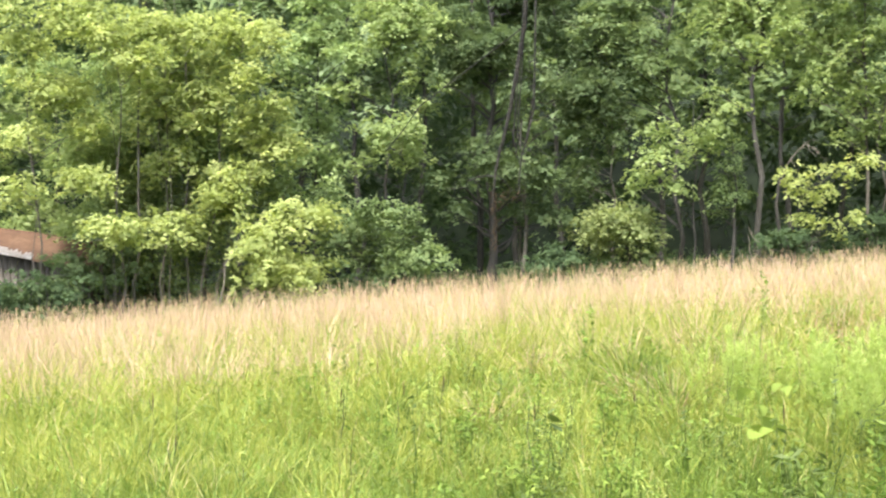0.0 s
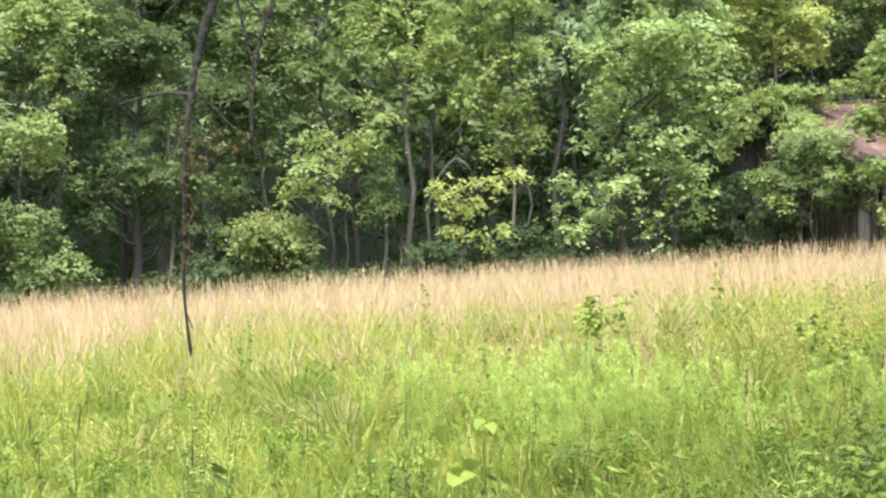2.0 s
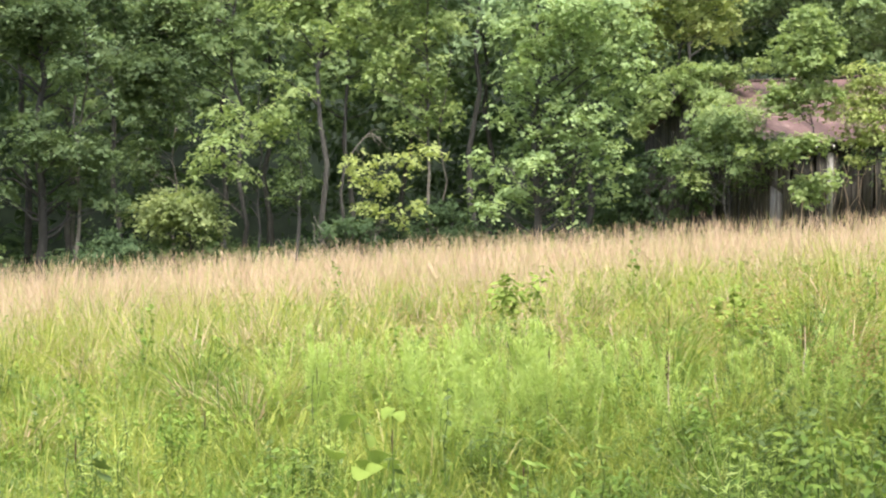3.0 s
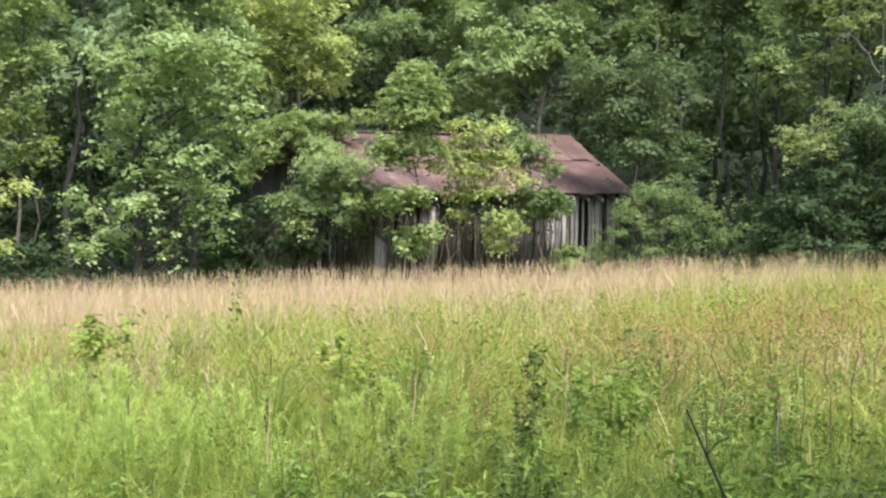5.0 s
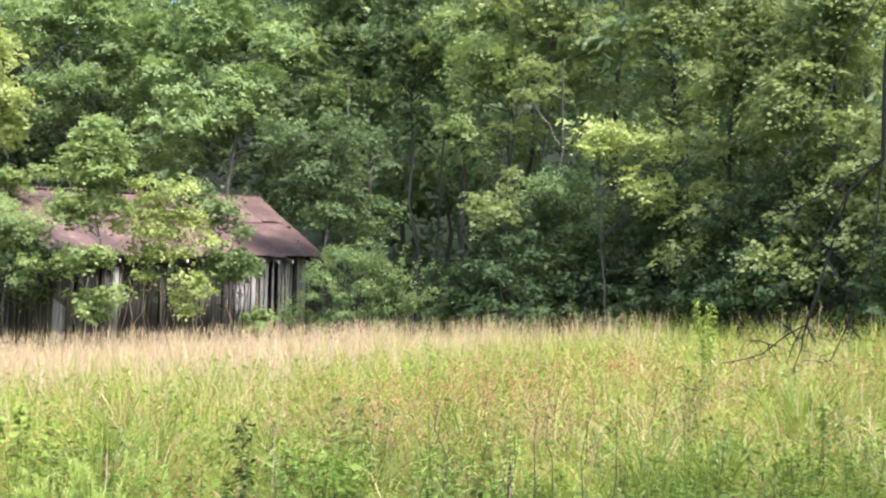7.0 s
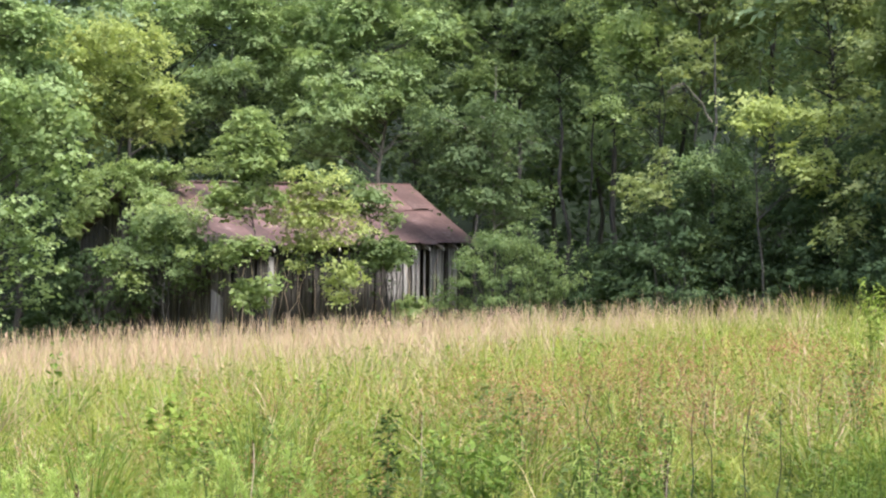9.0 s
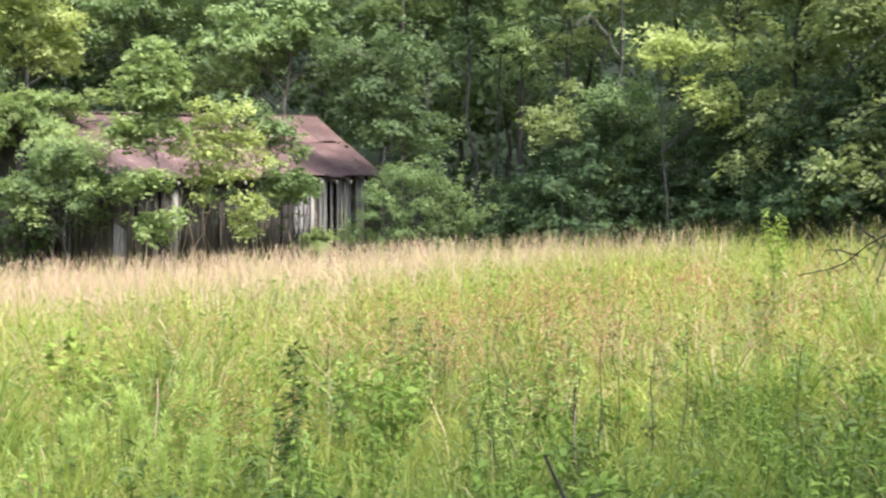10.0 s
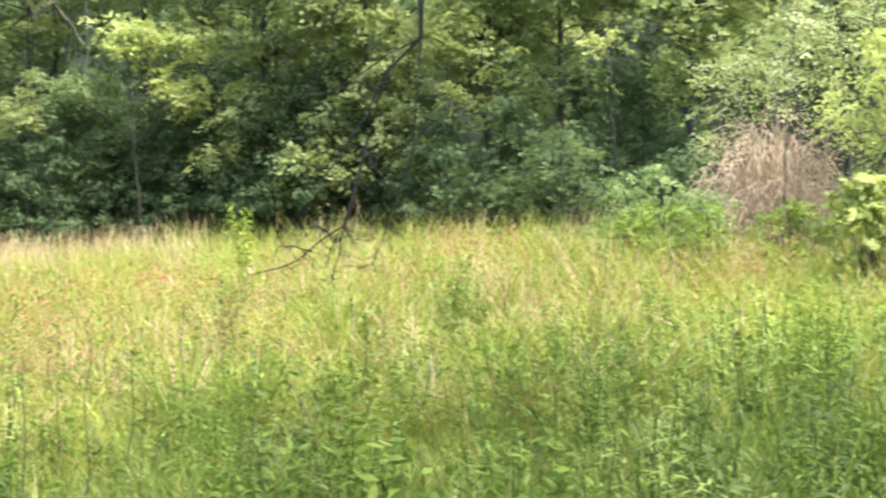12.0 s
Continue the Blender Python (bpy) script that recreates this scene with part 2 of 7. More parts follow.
def fast_mesh(name, verts, loops, sizes, mats, mat_index=None):
    """A mesh from arrays: corners, the corner numbers of all faces in a row, and each face's corner count."""
    me = bpy.data.meshes.new(name)
    verts = np.asarray(verts, dtype=np.float32).reshape(-1, 3)
    loops = np.asarray(loops, dtype=np.int32).ravel()
    sizes = np.asarray(sizes, dtype=np.int32).ravel()
    me.vertices.add(len(verts))
    me.vertices.foreach_set("co", verts.ravel())
    me.loops.add(len(loops))
    me.loops.foreach_set("vertex_index", loops)
    me.polygons.add(len(sizes))
    me.polygons.foreach_set("loop_start", np.concatenate([[0], np.cumsum(sizes)[:-1]]).astype(np.int32))
    if mat_index is not None:
        me.polygons.foreach_set("material_index", np.asarray(mat_index, dtype=np.int32))
    for m in mats if isinstance(mats, (list, tuple)) else [mats]:
        me.materials.append(m)
    me.update(calc_edges=True)
    me.validate()
    return me


def thing(name, m, label, category, group="", kind=""):
    ob = new(name)
    ob.empty_display_size = 0.2
    ob.matrix_world = m
    return tagged(ob, label, category, group, kind)


def part(name, data, parent, label="", m=None, kind=""):
    ob = new(name, data)
    ob.parent = parent
    if m is not None:
        ob.matrix_local = m
    return tagged(ob, label, kind=kind)


def unit(v):
    return v / np.maximum(np.linalg.norm(v, axis=-1, keepdims=True), 1e-9)


def leaf_arrays(c, nrm, axis, length, width):
    """Pointed leaves, four corners each, a little folded along the middle."""
    side = unit(np.cross(nrm, axis))
    a = axis * (length * 0.5)[:, None]
    s = side * (width * 0.5)[:, None]
    drop = nrm * (length * 0.08)[:, None]
    v = np.stack([c - a, c + s + a * 0.1, c + a - drop, c - s + a * 0.1], 1)
    return v.reshape(-1, 3)


def leaves_mesh(name, c, nrm, length, width, mat, rng, mat_index=None, far=False):
    """One mesh of leaves; far ones are three-cornered."""
    n = len(c)
    r = unit(rng.normal(size=(n, 3)))
    axis = unit(r - nrm * (r * nrm).sum(1, keepdims=True))
    if far:
        side = unit(np.cross(nrm, axis)) * (width * 0.55)[:, None]
        a = axis * (length * 0.55)[:, None]
        v = np.stack([c - a + side * 0.4, c + side, c + a - side * 0.6], 1).reshape(-1, 3)
        return fast_mesh(name, v, np.arange(3 * n), np.full(n, 3), mat, mat_index)
    v = leaf_arrays(c, nrm, axis, length, width)
    return fast_mesh(name, v, np.arange(4 * n), np.full(n, 4), mat, mat_index)


def tube_arrays(path, radii, sides=6):
    """A tapering tube along a path; returns corners and four-cornered faces."""
    path, radii = np.asarray(path, float), np.asarray(radii, float)
    n = len(path)
    d = np.gradient(path, axis=0)
    d = unit(d)
    ref = np.where(np.abs(d[:, 2:3]) > 0.9, np.array([[1.0, 0, 0]]), np.array([[0, 0, 1.0]]))
    s = unit(np.cross(d, ref))
    u = np.cross(s, d)
    ang = np.arange(sides) * 2 * np.pi / sides
    ring = path[:, None] + radii[:, None, None] * (np.cos(ang)[None, :, None] * s[:, None] + np.sin(ang)[None, :, None] * u[:, None])
    v = ring.reshape(-1, 3)
    f = []
    for i in range(n - 1):
        for j in range(sides):
            k = (j + 1) % sides
            f += [i * sides + j, i * sides + k, (i + 1) * sides + k, (i + 1) * sides + j]
    return v, np.array(f)


def tubes_mesh(name, tubes, mat, sides=6):
    vs, fs, off = [], [], 0
    for path, radii in tubes:
        v, f = tube_arrays(path, radii, sides)
        vs.append(v)
        fs.append(f + off)
        off += len(v)
    f = np.concatenate(fs)
    me = fast_mesh(name, np.concatenate(vs), f, np.full(len(f) // 4, 4), mat)
    me.polygons.foreach_set("use_smooth", np.ones(len(me.polygons), dtype=bool))
    return me


def bend(a, b, rng, steps=5, wobble=0.06, sag=0.0):
    """A wandering line from a to b."""
    a, b = np.asarray(a, float), np.asarray(b, float)
    t = np.linspace(0, 1, steps)[:, None]
    p = a + (b - a) * t
    ln = np.linalg.norm(b - a)
    p[1:-1] += rng.normal(size=(steps - 2, 3)) * wobble * ln
    p[:, 2] -= sag * ln * (np.sin(np.pi * t[:, 0]))
    return p


def sprays(centres, radii, rng, per_clump, per_spray, leaf, flat=0.55, droop=0.15, up=1.0):
    """Leaves in sprays gathered into clumps: places, facing and sizes."""
    cs, ns, ls = [], [], []
    for c, r in zip(centres, radii):
        k = max(3, int(per_clump * rng.uniform(0.7, 1.3)))
        d = unit(rng.normal(size=(k, 3)))
        d[:, 2] = np.abs(d[:, 2]) * np.where(rng.random(k) < 0.75, 1, -0.6)
        s = c + d * (r * rng.uniform(0.45, 1.0, (k, 1)) ** 0.6) * np.array([1, 1, flat])
        m = np.maximum(3, (per_spray * rng.uniform(0.6, 1.4, k)).astype(int))
        idx = np.repeat(np.arange(k), m)
        n = len(idx)
        rr = r * rng.uniform(0.22, 0.4, k)[idx]
        e = rng.normal(size=(n, 3)) * np.array([0.52, 0.52, 0.34])
        p = s[idx] + e * rr[:, None]
        p[:, 2] -= droop * rr * (e[:, 0] ** 2 + e[:, 1] ** 2)
        nn = unit(np.array([0, 0, 0.55 * up]) + d[idx] * 0.9 + rng.normal(size=(n, 3)) * 0.42)
        cs.append(p)
        ns.append(nn)
        ls.append(leaf * rng.uniform(0.6, 1.25, n))
    return np.concatenate(cs), np.concatenate(ns), np.concatenate(ls)


def crown_clumps(rng, h, low, radius, count, profile, size):
    """Clump centres and radii inside a crown from height low to h; profile gives the outline's half width."""
    i = np.arange(count)
    u = (i + rng.uniform(0.1, 0.9, count)) / count
    R = radius * np.interp(u, np.linspace(0, 1, len(profile)), profile)
    ang = i * 2.39996 + rng.uniform(-0.5, 0.5, count)
    rad = R * rng.uniform(0.25, 1.0, count) ** 0.6
    c = np.stack([np.cos(ang) * rad, np.sin(ang) * rad, low + (h - low) * u], 1)
    c += rng.normal(size=(count, 3)) * size * 0.25
    return c, size * rng.uniform(0.65, 1.3, count)


ROUND = (0.55, 0.95, 1.0, 0.9, 0.6, 0.2)
TALL = (0.6, 0.9, 1.0, 0.95, 0.85, 0.7, 0.4)


def tree(name, label, x, y, h, low, radius, mat, seed, clumps=36, size=1.0, per_clump=11, per_spray=15, leaf=0.2,
         profile=TALL, trunk=0.13, lean=(0, 0), bark=None, stems=1, group="trees at the edge of the field", category="tree", flat=0.8, far=False):
    """A tree of one or more tapering stems, limbs to its clumps, and a crown of leaves."""
    rng = np.random.default_rng(seed)
    root = thing(name, pose(x, y, ground_height(x, y) - 0.05), label, category, group)
    clumps, size, per_clump = max(6, int(clumps * 0.62)), size * 1.22, int(per_clump * (1.5 if far else 3.3))
    leaf *= 1.0 if far else 0.72
    c, r = crown_clumps(rng, h - size * 0.4, low, radius, clumps, profile, size)
    c[:, :2] += np.array(lean) * (c[:, 2:3] / h)
    tubes, tops = [], []
    for s in range(stems):
        off = rng.normal(size=2) * (0.0 if stems == 1 else radius * 0.22)
        spread = off * 1.8 + np.array(lean)
        top = np.array([spread[0], spread[1], h * rng.uniform(0.8, 0.92)])
        p = bend((off[0], off[1], -0.15), top, rng, 9, 0.012)
        rr = trunk * (1 - 0.85 * np.linspace(0, 1, 9)) * (1.0 if s == 0 else rng.uniform(0.5, 0.85))
        rr[0] *= 1.35
        tubes.append((p, rr))
        tops.append(p)
    for k, cc in enumerate(c):
        p = tops[k % stems]
        j = int(np.clip(np.searchsorted(p[:, 2], cc[2] - 0.25 * np.linalg.norm(cc[:2] - np.interp(cc[2], p[:, 2], p[:, 0])) - 0.3), 1, 8))
        start = p[j - 1] + (p[j] - p[j - 1]) * 0.6
        tubes.append((bend(start, cc, rng, 4, 0.05, -0.05), np.linspace(trunk * 0.2, 0.006, 4)))
    part("trunk", tubes_mesh("trunk", tubes, bark or BARK), root)
    pc, pn, pl = sprays(c, r, rng, per_clump, per_spray, leaf, flat)
    part("crown", leaves_mesh("crown", pc, pn, pl, pl * 0.76, mat, rng, far=True), root)
    return root


def shrub(name, label, x, y, h, radius, mat, seed, clumps=12, size=0.6, per_clump=10, per_spray=12, leaf=0.14, group="", category="shrub", lift=0.15, profile=ROUND):
    rng = np.random.default_rng(seed)
    root = thing(name, pose(x, y, ground_height(x, y) - 0.03), label, category, group)
    c, r = crown_clumps(rng, h - size * 0.3, max(lift, 0.1), radius, clumps, profile, size)
    tubes = []
    for cc in c:
        a = np.array([*(cc[:2] * 0.12), -0.1])
        tubes.append((bend(a, cc, rng, 5, 0.04, -0.06), np.linspace(0.022, 0.006, 5)))
    part("stem", tubes_mesh("stem", tubes, BARK, 5), root)
    pc, pn, pl = sprays(c, r, rng, per_clump, per_spray, leaf, 0.7)
    part("leaves", leaves_mesh("leaves", pc, pn, pl, pl * 0.72, mat, rng), root)
    return root


def bough_leaves(boughs, rng, leaf, cover=1.0):
    """Boughs as (x, y, z, half width, half height): each a mass of flat drooping sprays, thick on top and open below."""
    cs, ns, ls = [], [], []
    for bx, by, bz, w, hh in boughs:
        k = max(5, int(44 * cover * rng.uniform(0.85, 1.15) * (w * hh / 0.5) ** 0.8))
        d = unit(rng.normal(size=(k, 3)))
        d[:, 2] = np.where(rng.random(k) < 0.6, np.abs(d[:, 2]), d[:, 2])
        far_out = rng.random(k) < 0.3
        reach = np.where(far_out, rng.uniform(0.95, 1.3, k), rng.uniform(0.2, 1.0, k) ** 0.6)
        s = np.array([bx, by, bz]) + d * reach[:, None] * np.array([w, w * 0.7, hh]) + rng.normal(size=(k, 3)) * 0.1
        rr = rng.uniform(0.14, 0.36, k) * min(1.3, max(0.6, w / 0.9)) * np.where(far_out, 0.75, 1.0)
        m = np.maximum(5, (17 * (rr / 0.25) ** 2 * (0.13 / leaf) ** 1.6 * rng.uniform(0.7, 1.3, k)).astype(int))
        i = np.repeat(np.arange(k), m)
        n = len(i)
        tilt = unit(np.array([0, 0, 1.0]) + d * np.array([0.55, 0.55, 0.1]) + rng.normal(size=(k, 3)) * 0.4)[i]
        a = rng.normal(size=(n, 3)) * 0.55
        a -= tilt * (a * tilt).sum(1, keepdims=True) * 0.78
        p = s[i] + a * rr[i][:, None]
        p[:, 2] -= 0.35 * rr[i] * (a[:, 0] ** 2 + a[:, 1] ** 2)
        cs.append(p)
        ns.append(unit(tilt + rng.normal(size=(n, 3)) * 0.28))
        ls.append(leaf * rng.uniform(0.65, 1.3, n))
    return np.concatenate(cs), np.concatenate(ns), np.concatenate(ls)


def bough_tree(name, label, az, d, h, boughs, mat, seed, trunk=0.1, stems=1, bark=None, group="trees at the edge of the field", category="tree", lean=0.0, leaf=0.13, top=True, tight=False, cover=1.0):
    """A tree seen from the meadow at a bearing and distance. Boughs are (to the right, height, half width, half height) in metres;
    top adds a crown of further boughs above them up to the tree's height h."""
    rng = np.random.default_rng(seed)
    x, y = spot(az, d)
    root = thing(name, pose(x, y, ground_height(x, y) - 0.05, 0, 0, -az), label, category, group)
    span = max(abs(b[0]) for b in boughs) + 0.3
    deep = min(1.6, span)
    full = [(b[0], rng.uniform(-0.9, 0.0) * deep * (0.5 if tight else 1.0), b[1], b[2], b[3]) for b in boughs]
    full += [] if tight else [(b[0] + rng.normal() * 0.25, rng.uniform(0.2, 0.9) * deep, b[1] + rng.normal() * 0.2, b[2] * 0.85, b[3] * 0.85) for b in boughs]
    high = max(b[1] for b in boughs)
    if top:
        mid = sum(b[0] for b in boughs) / len(boughs)
        z = high + 0.5
        while z < h:
            f = 1.0 - 0.6 * (z - high) / max(1.0, h - high)
            for j in range(3):
                full.append((mid + rng.normal() * 0.9 * f, rng.normal() * 0.9 * f, z + rng.uniform(-0.3, 0.3), rng.uniform(0.8, 1.2) * f + 0.2, rng.uniform(0.45, 0.7)))
            z += 0.85
    elif h < high + 0.2:
        h = high + 0.2
    tubes, lines = [], []
    for s in range(stems):
        off = np.zeros(2) if s == 0 else rng.normal(size=2) * (0.15 + 0.1 * span)
        end = np.array([lean + off[0] * 2.2, off[1] * 1.5, h * (0.93 if s == 0 else rng.uniform(0.7, 0.9))])
        p = bend((off[0], off[1], -0.15), end, rng, 9, 0.012)
        r = 0.72 * trunk * (1 - 0.82 * np.linspace(0, 1, 9)) * (1.0 if s == 0 else rng.uniform(0.5, 0.85))
        r[0] *= 1.3
        tubes.append((p, r))
        lines.append(p)
    for b in full:
        c = np.array(b[:3])
        p = min(lines, key=lambda q: abs(np.interp(c[2], q[:, 2], q[:, 0]) - c[0]))
        z0 = max(0.3, min(c[2] - 0.25 - 0.45 * abs(c[0] - np.interp(c[2], p[:, 2], p[:, 0])), h * 0.85))
        start = np.array([np.interp(z0, p[:, 2], p[:, j]) for j in range(3)])
        limb = bend(start, c, rng, 5, 0.05, -0.06)
        tubes.append((limb, np.linspace(max(0.012, trunk * 0.22), 0.007, 5)))
        for j in range(3):
            q = limb[rng.integers(2, 5)]
            tubes.append((bend(q, q + rng.normal(size=3) * np.array([b[3], b[3] * 0.6, b[4]]) * 0.6, rng, 4, 0.08), np.linspace(0.009, 0.004, 4)))
    part("trunk", tubes_mesh("trunk", tubes, bark or BARK, 6), root)
    pc, pn, pl = bough_leaves(full, rng, leaf, cover)
    part("crown", leaves_mesh("crown", pc, pn, pl, pl * 0.8, mat, rng), root)
    return root


def blades_mesh(name, base, h, lean, width, facing, mat, tipw=0.0):
    """Grass blades of a lower and an upper piece, five corners each."""
    n = len(base)
    s = np.stack([np.cos(facing), np.sin(facing), np.zeros(n)], 1) * (width * 0.5)[:, None]
    ln = np.concatenate([lean, np.zeros((n, 1))], 1)
    up = np.zeros((n, 3))
    up[:, 2] = h
    mid = base + up * 0.58 + ln * 0.32
    tip = base + up * (1 - 0.25 * np.minimum(1, np.linalg.norm(lean, axis=1) / h))[:, None] + ln
    v = np.stack([base - s, base + s, mid + s * 0.8, mid - s * 0.8, tip], 1).reshape(-1, 3)
    o = (np.arange(n) * 5)[:, None]
    loops = (o + np.array([[0, 1, 2, 3, 3, 2, 4]])).ravel()
    return fast_mesh(name, v, loops, np.tile([4, 3], n), mat)


def needle_blades_mesh(name, base, h, lean, width, facing, mat):
    """Fine far blades of one tapering piece."""
    n = len(base)
    s = np.stack([np.cos(facing), np.sin(facing), np.zeros(n)], 1) * (width * 0.5)[:, None]
    tip = base + np.concatenate([lean, h[:, None]], 1)
    v = np.stack([base - s, base + s, tip], 1).reshape(-1, 3)
    return fast_mesh(name, v, np.arange(3 * n), np.full(n, 3), mat)


def curved_blades_mesh(name, base, h, lean, width, facing, mat):
    """Near blades of three pieces that arch over, seven corners each."""
    n = len(base)
    s = np.stack([np.cos(facing), np.sin(facing), np.zeros(n)], 1) * (width * 0.5)[:, None]
    ln = np.concatenate([lean, np.zeros((n, 1))], 1)
    bow = np.minimum(1.4, np.linalg.norm(lean, axis=1) / h)
    z = np.zeros((4, n, 3))
    for k, f in enumerate((0.0, 0.45, 0.8, 1.0)):
        z[k] = base + ln * f ** 2.2
        z[k, :, 2] += h * (f - 0.42 * bow * f ** 3)
    v = np.stack([z[0] - s, z[0] + s, z[1] + s, z[1] - s, z[2] + s * 0.7, z[2] - s * 0.7, z[3]], 1).reshape(-1, 3)
    o = (np.arange(n) * 7)[:, None]
    loops = (o + np.array([[0, 1, 2, 3, 3, 2, 4, 5, 5, 4, 6]])).ravel()
    return fast_mesh(name, v, loops, np.tile([4, 4, 3], n), mat)


def box_mesh(name, x0, x1, y0, y1, z0, z1, mat):
    """A box whose lower and upper ends may slope: z0, z1 are pairs for the two x ends."""
    v = [(x, y, z) for zz in (z0, z1) for x, z in ((x0, zz[0]), (x1, zz[1])) for y in (y0, y1)]
    f = [0, 1, 3, 2, 4, 6, 7, 5, 0, 2, 6, 4, 1, 5, 7, 3, 0, 4, 5, 1, 2, 3, 7, 6]
    return fast_mesh(name, v, f, [4] * 6, mat)

# ---------------------------------------------------------------- ground and distance


def build_ground():
    g = np.concatenate([-np.geomspace(600, 62, 16), np.linspace(-60, 60, 121), np.geomspace(62, 600, 16)])
    X, Y = np.meshgrid(g, g, indexing="ij")
    n = len(g)
    Z = ground_height(X, Y)
    rng = np.random.default_rng(3)
    Z = Z + rng.normal(size=Z.shape) * 0.012 - 0.01
    v = np.stack([X, Y, Z], -1).reshape(-1, 3)
    i = np.arange(n - 1)
    a = (i[:, None] * n + i[None, :]).ravel()
    f = np.stack([a, a + n, a + n + 1, a + 1], 1)
    me = fast_mesh("ground", v, f, np.full(len(f), 4), SOIL)
    me.polygons.foreach_set("use_smooth", np.ones(len(f), dtype=bool))
    tagged(new("ground", me), "sloping meadow ground of soil and low green growth", "ground", kind="structure")


build_ground()


def build_far_woods():
    """The depth of the wood behind the first trees: countless leaf clumps, then an added backdrop, both coloured dark
    as shade.
    """
    rng = np.random.default_rng(11)
    n = 4800
    az = np.radians(rng.uniform(-82, 74, n))
    d = rng.uniform(60, 84, n)
    x, y = d * np.sin(az), d * np.cos(az)
    z0 = (0.0544 * x + 0.0367 * y) * 0.9
    top = 24 + 3.0 * np.sin(az * 9.0 + 1.0) + 2.5 * np.sin(az * 23.0)
    z = z0 + top * rng.random(n) ** 0.65
    c = np.stack([x, y, z], 1)
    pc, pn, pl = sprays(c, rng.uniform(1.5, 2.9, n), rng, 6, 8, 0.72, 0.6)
    ob = new("far_woods", leaves_mesh("far_woods", pc, pn, pl, pl * 0.65, LEAF_IN_SHADE, rng, far=True))
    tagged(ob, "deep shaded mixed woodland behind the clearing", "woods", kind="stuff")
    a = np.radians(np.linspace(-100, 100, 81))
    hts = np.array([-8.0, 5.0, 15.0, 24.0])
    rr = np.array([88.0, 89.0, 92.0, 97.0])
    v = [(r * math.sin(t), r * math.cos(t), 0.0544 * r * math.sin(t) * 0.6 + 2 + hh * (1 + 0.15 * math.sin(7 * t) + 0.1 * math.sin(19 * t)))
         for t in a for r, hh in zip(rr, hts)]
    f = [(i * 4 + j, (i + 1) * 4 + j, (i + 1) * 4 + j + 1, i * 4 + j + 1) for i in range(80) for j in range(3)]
    tagged(new("backdrop", fast_mesh("backdrop", v, np.array(f), np.full(len(f), 4), BACKDROP_SHADE)), "dark backdrop closing the view behind the woods, shade in its colour", "woods", kind="structure")


build_far_woods()


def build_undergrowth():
    """Low growth on the floor of the wood, its shade put into the leaf colour."""
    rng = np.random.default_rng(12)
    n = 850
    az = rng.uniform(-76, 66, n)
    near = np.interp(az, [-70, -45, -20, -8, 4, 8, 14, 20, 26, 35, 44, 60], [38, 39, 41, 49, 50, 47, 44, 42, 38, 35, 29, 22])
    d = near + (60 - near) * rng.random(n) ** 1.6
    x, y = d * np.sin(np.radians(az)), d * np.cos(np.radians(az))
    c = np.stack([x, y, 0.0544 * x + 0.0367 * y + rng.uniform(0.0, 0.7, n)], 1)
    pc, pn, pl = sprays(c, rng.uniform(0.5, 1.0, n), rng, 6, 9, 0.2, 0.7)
    tagged(new("undergrowth", leaves_mesh("undergrowth", pc, pn, pl, pl * 0.7, LEAF_IN_SHADE, rng, far=True)), "low undergrowth on the woodland floor in shade-dark green", "undergrowth", kind="stuff")


build_undergrowth()

# ---------------------------------------------------------------- barn
BARN = pose(-2.9, 39.9, 0, 0, 0, 33)
L, W = 9.64, 9.58


def barn_ground(u, v):
    p = BARN @ Vector((u, v, 0))
    return ground_height(p.x, p.y)


def eave_f(u):
    return 4.46 + 0.061 * u


def ridge_z(u):
    return 6.68 + 0.073 * u - 0.10 * math.sin(math.pi * min(1, max(0, u / L)))


def eave_b(u):
    return 5.25 + 0.061 * u


def roof_z(u, v):
    if v < W / 2:
        return eave_f(u) + (ridge_z(u) - eave_f(u)) * v / (W / 2)
    return ridge_z(u) + (eave_b(u) - ridge_z(u)) * (v - W / 2) / (W / 2)


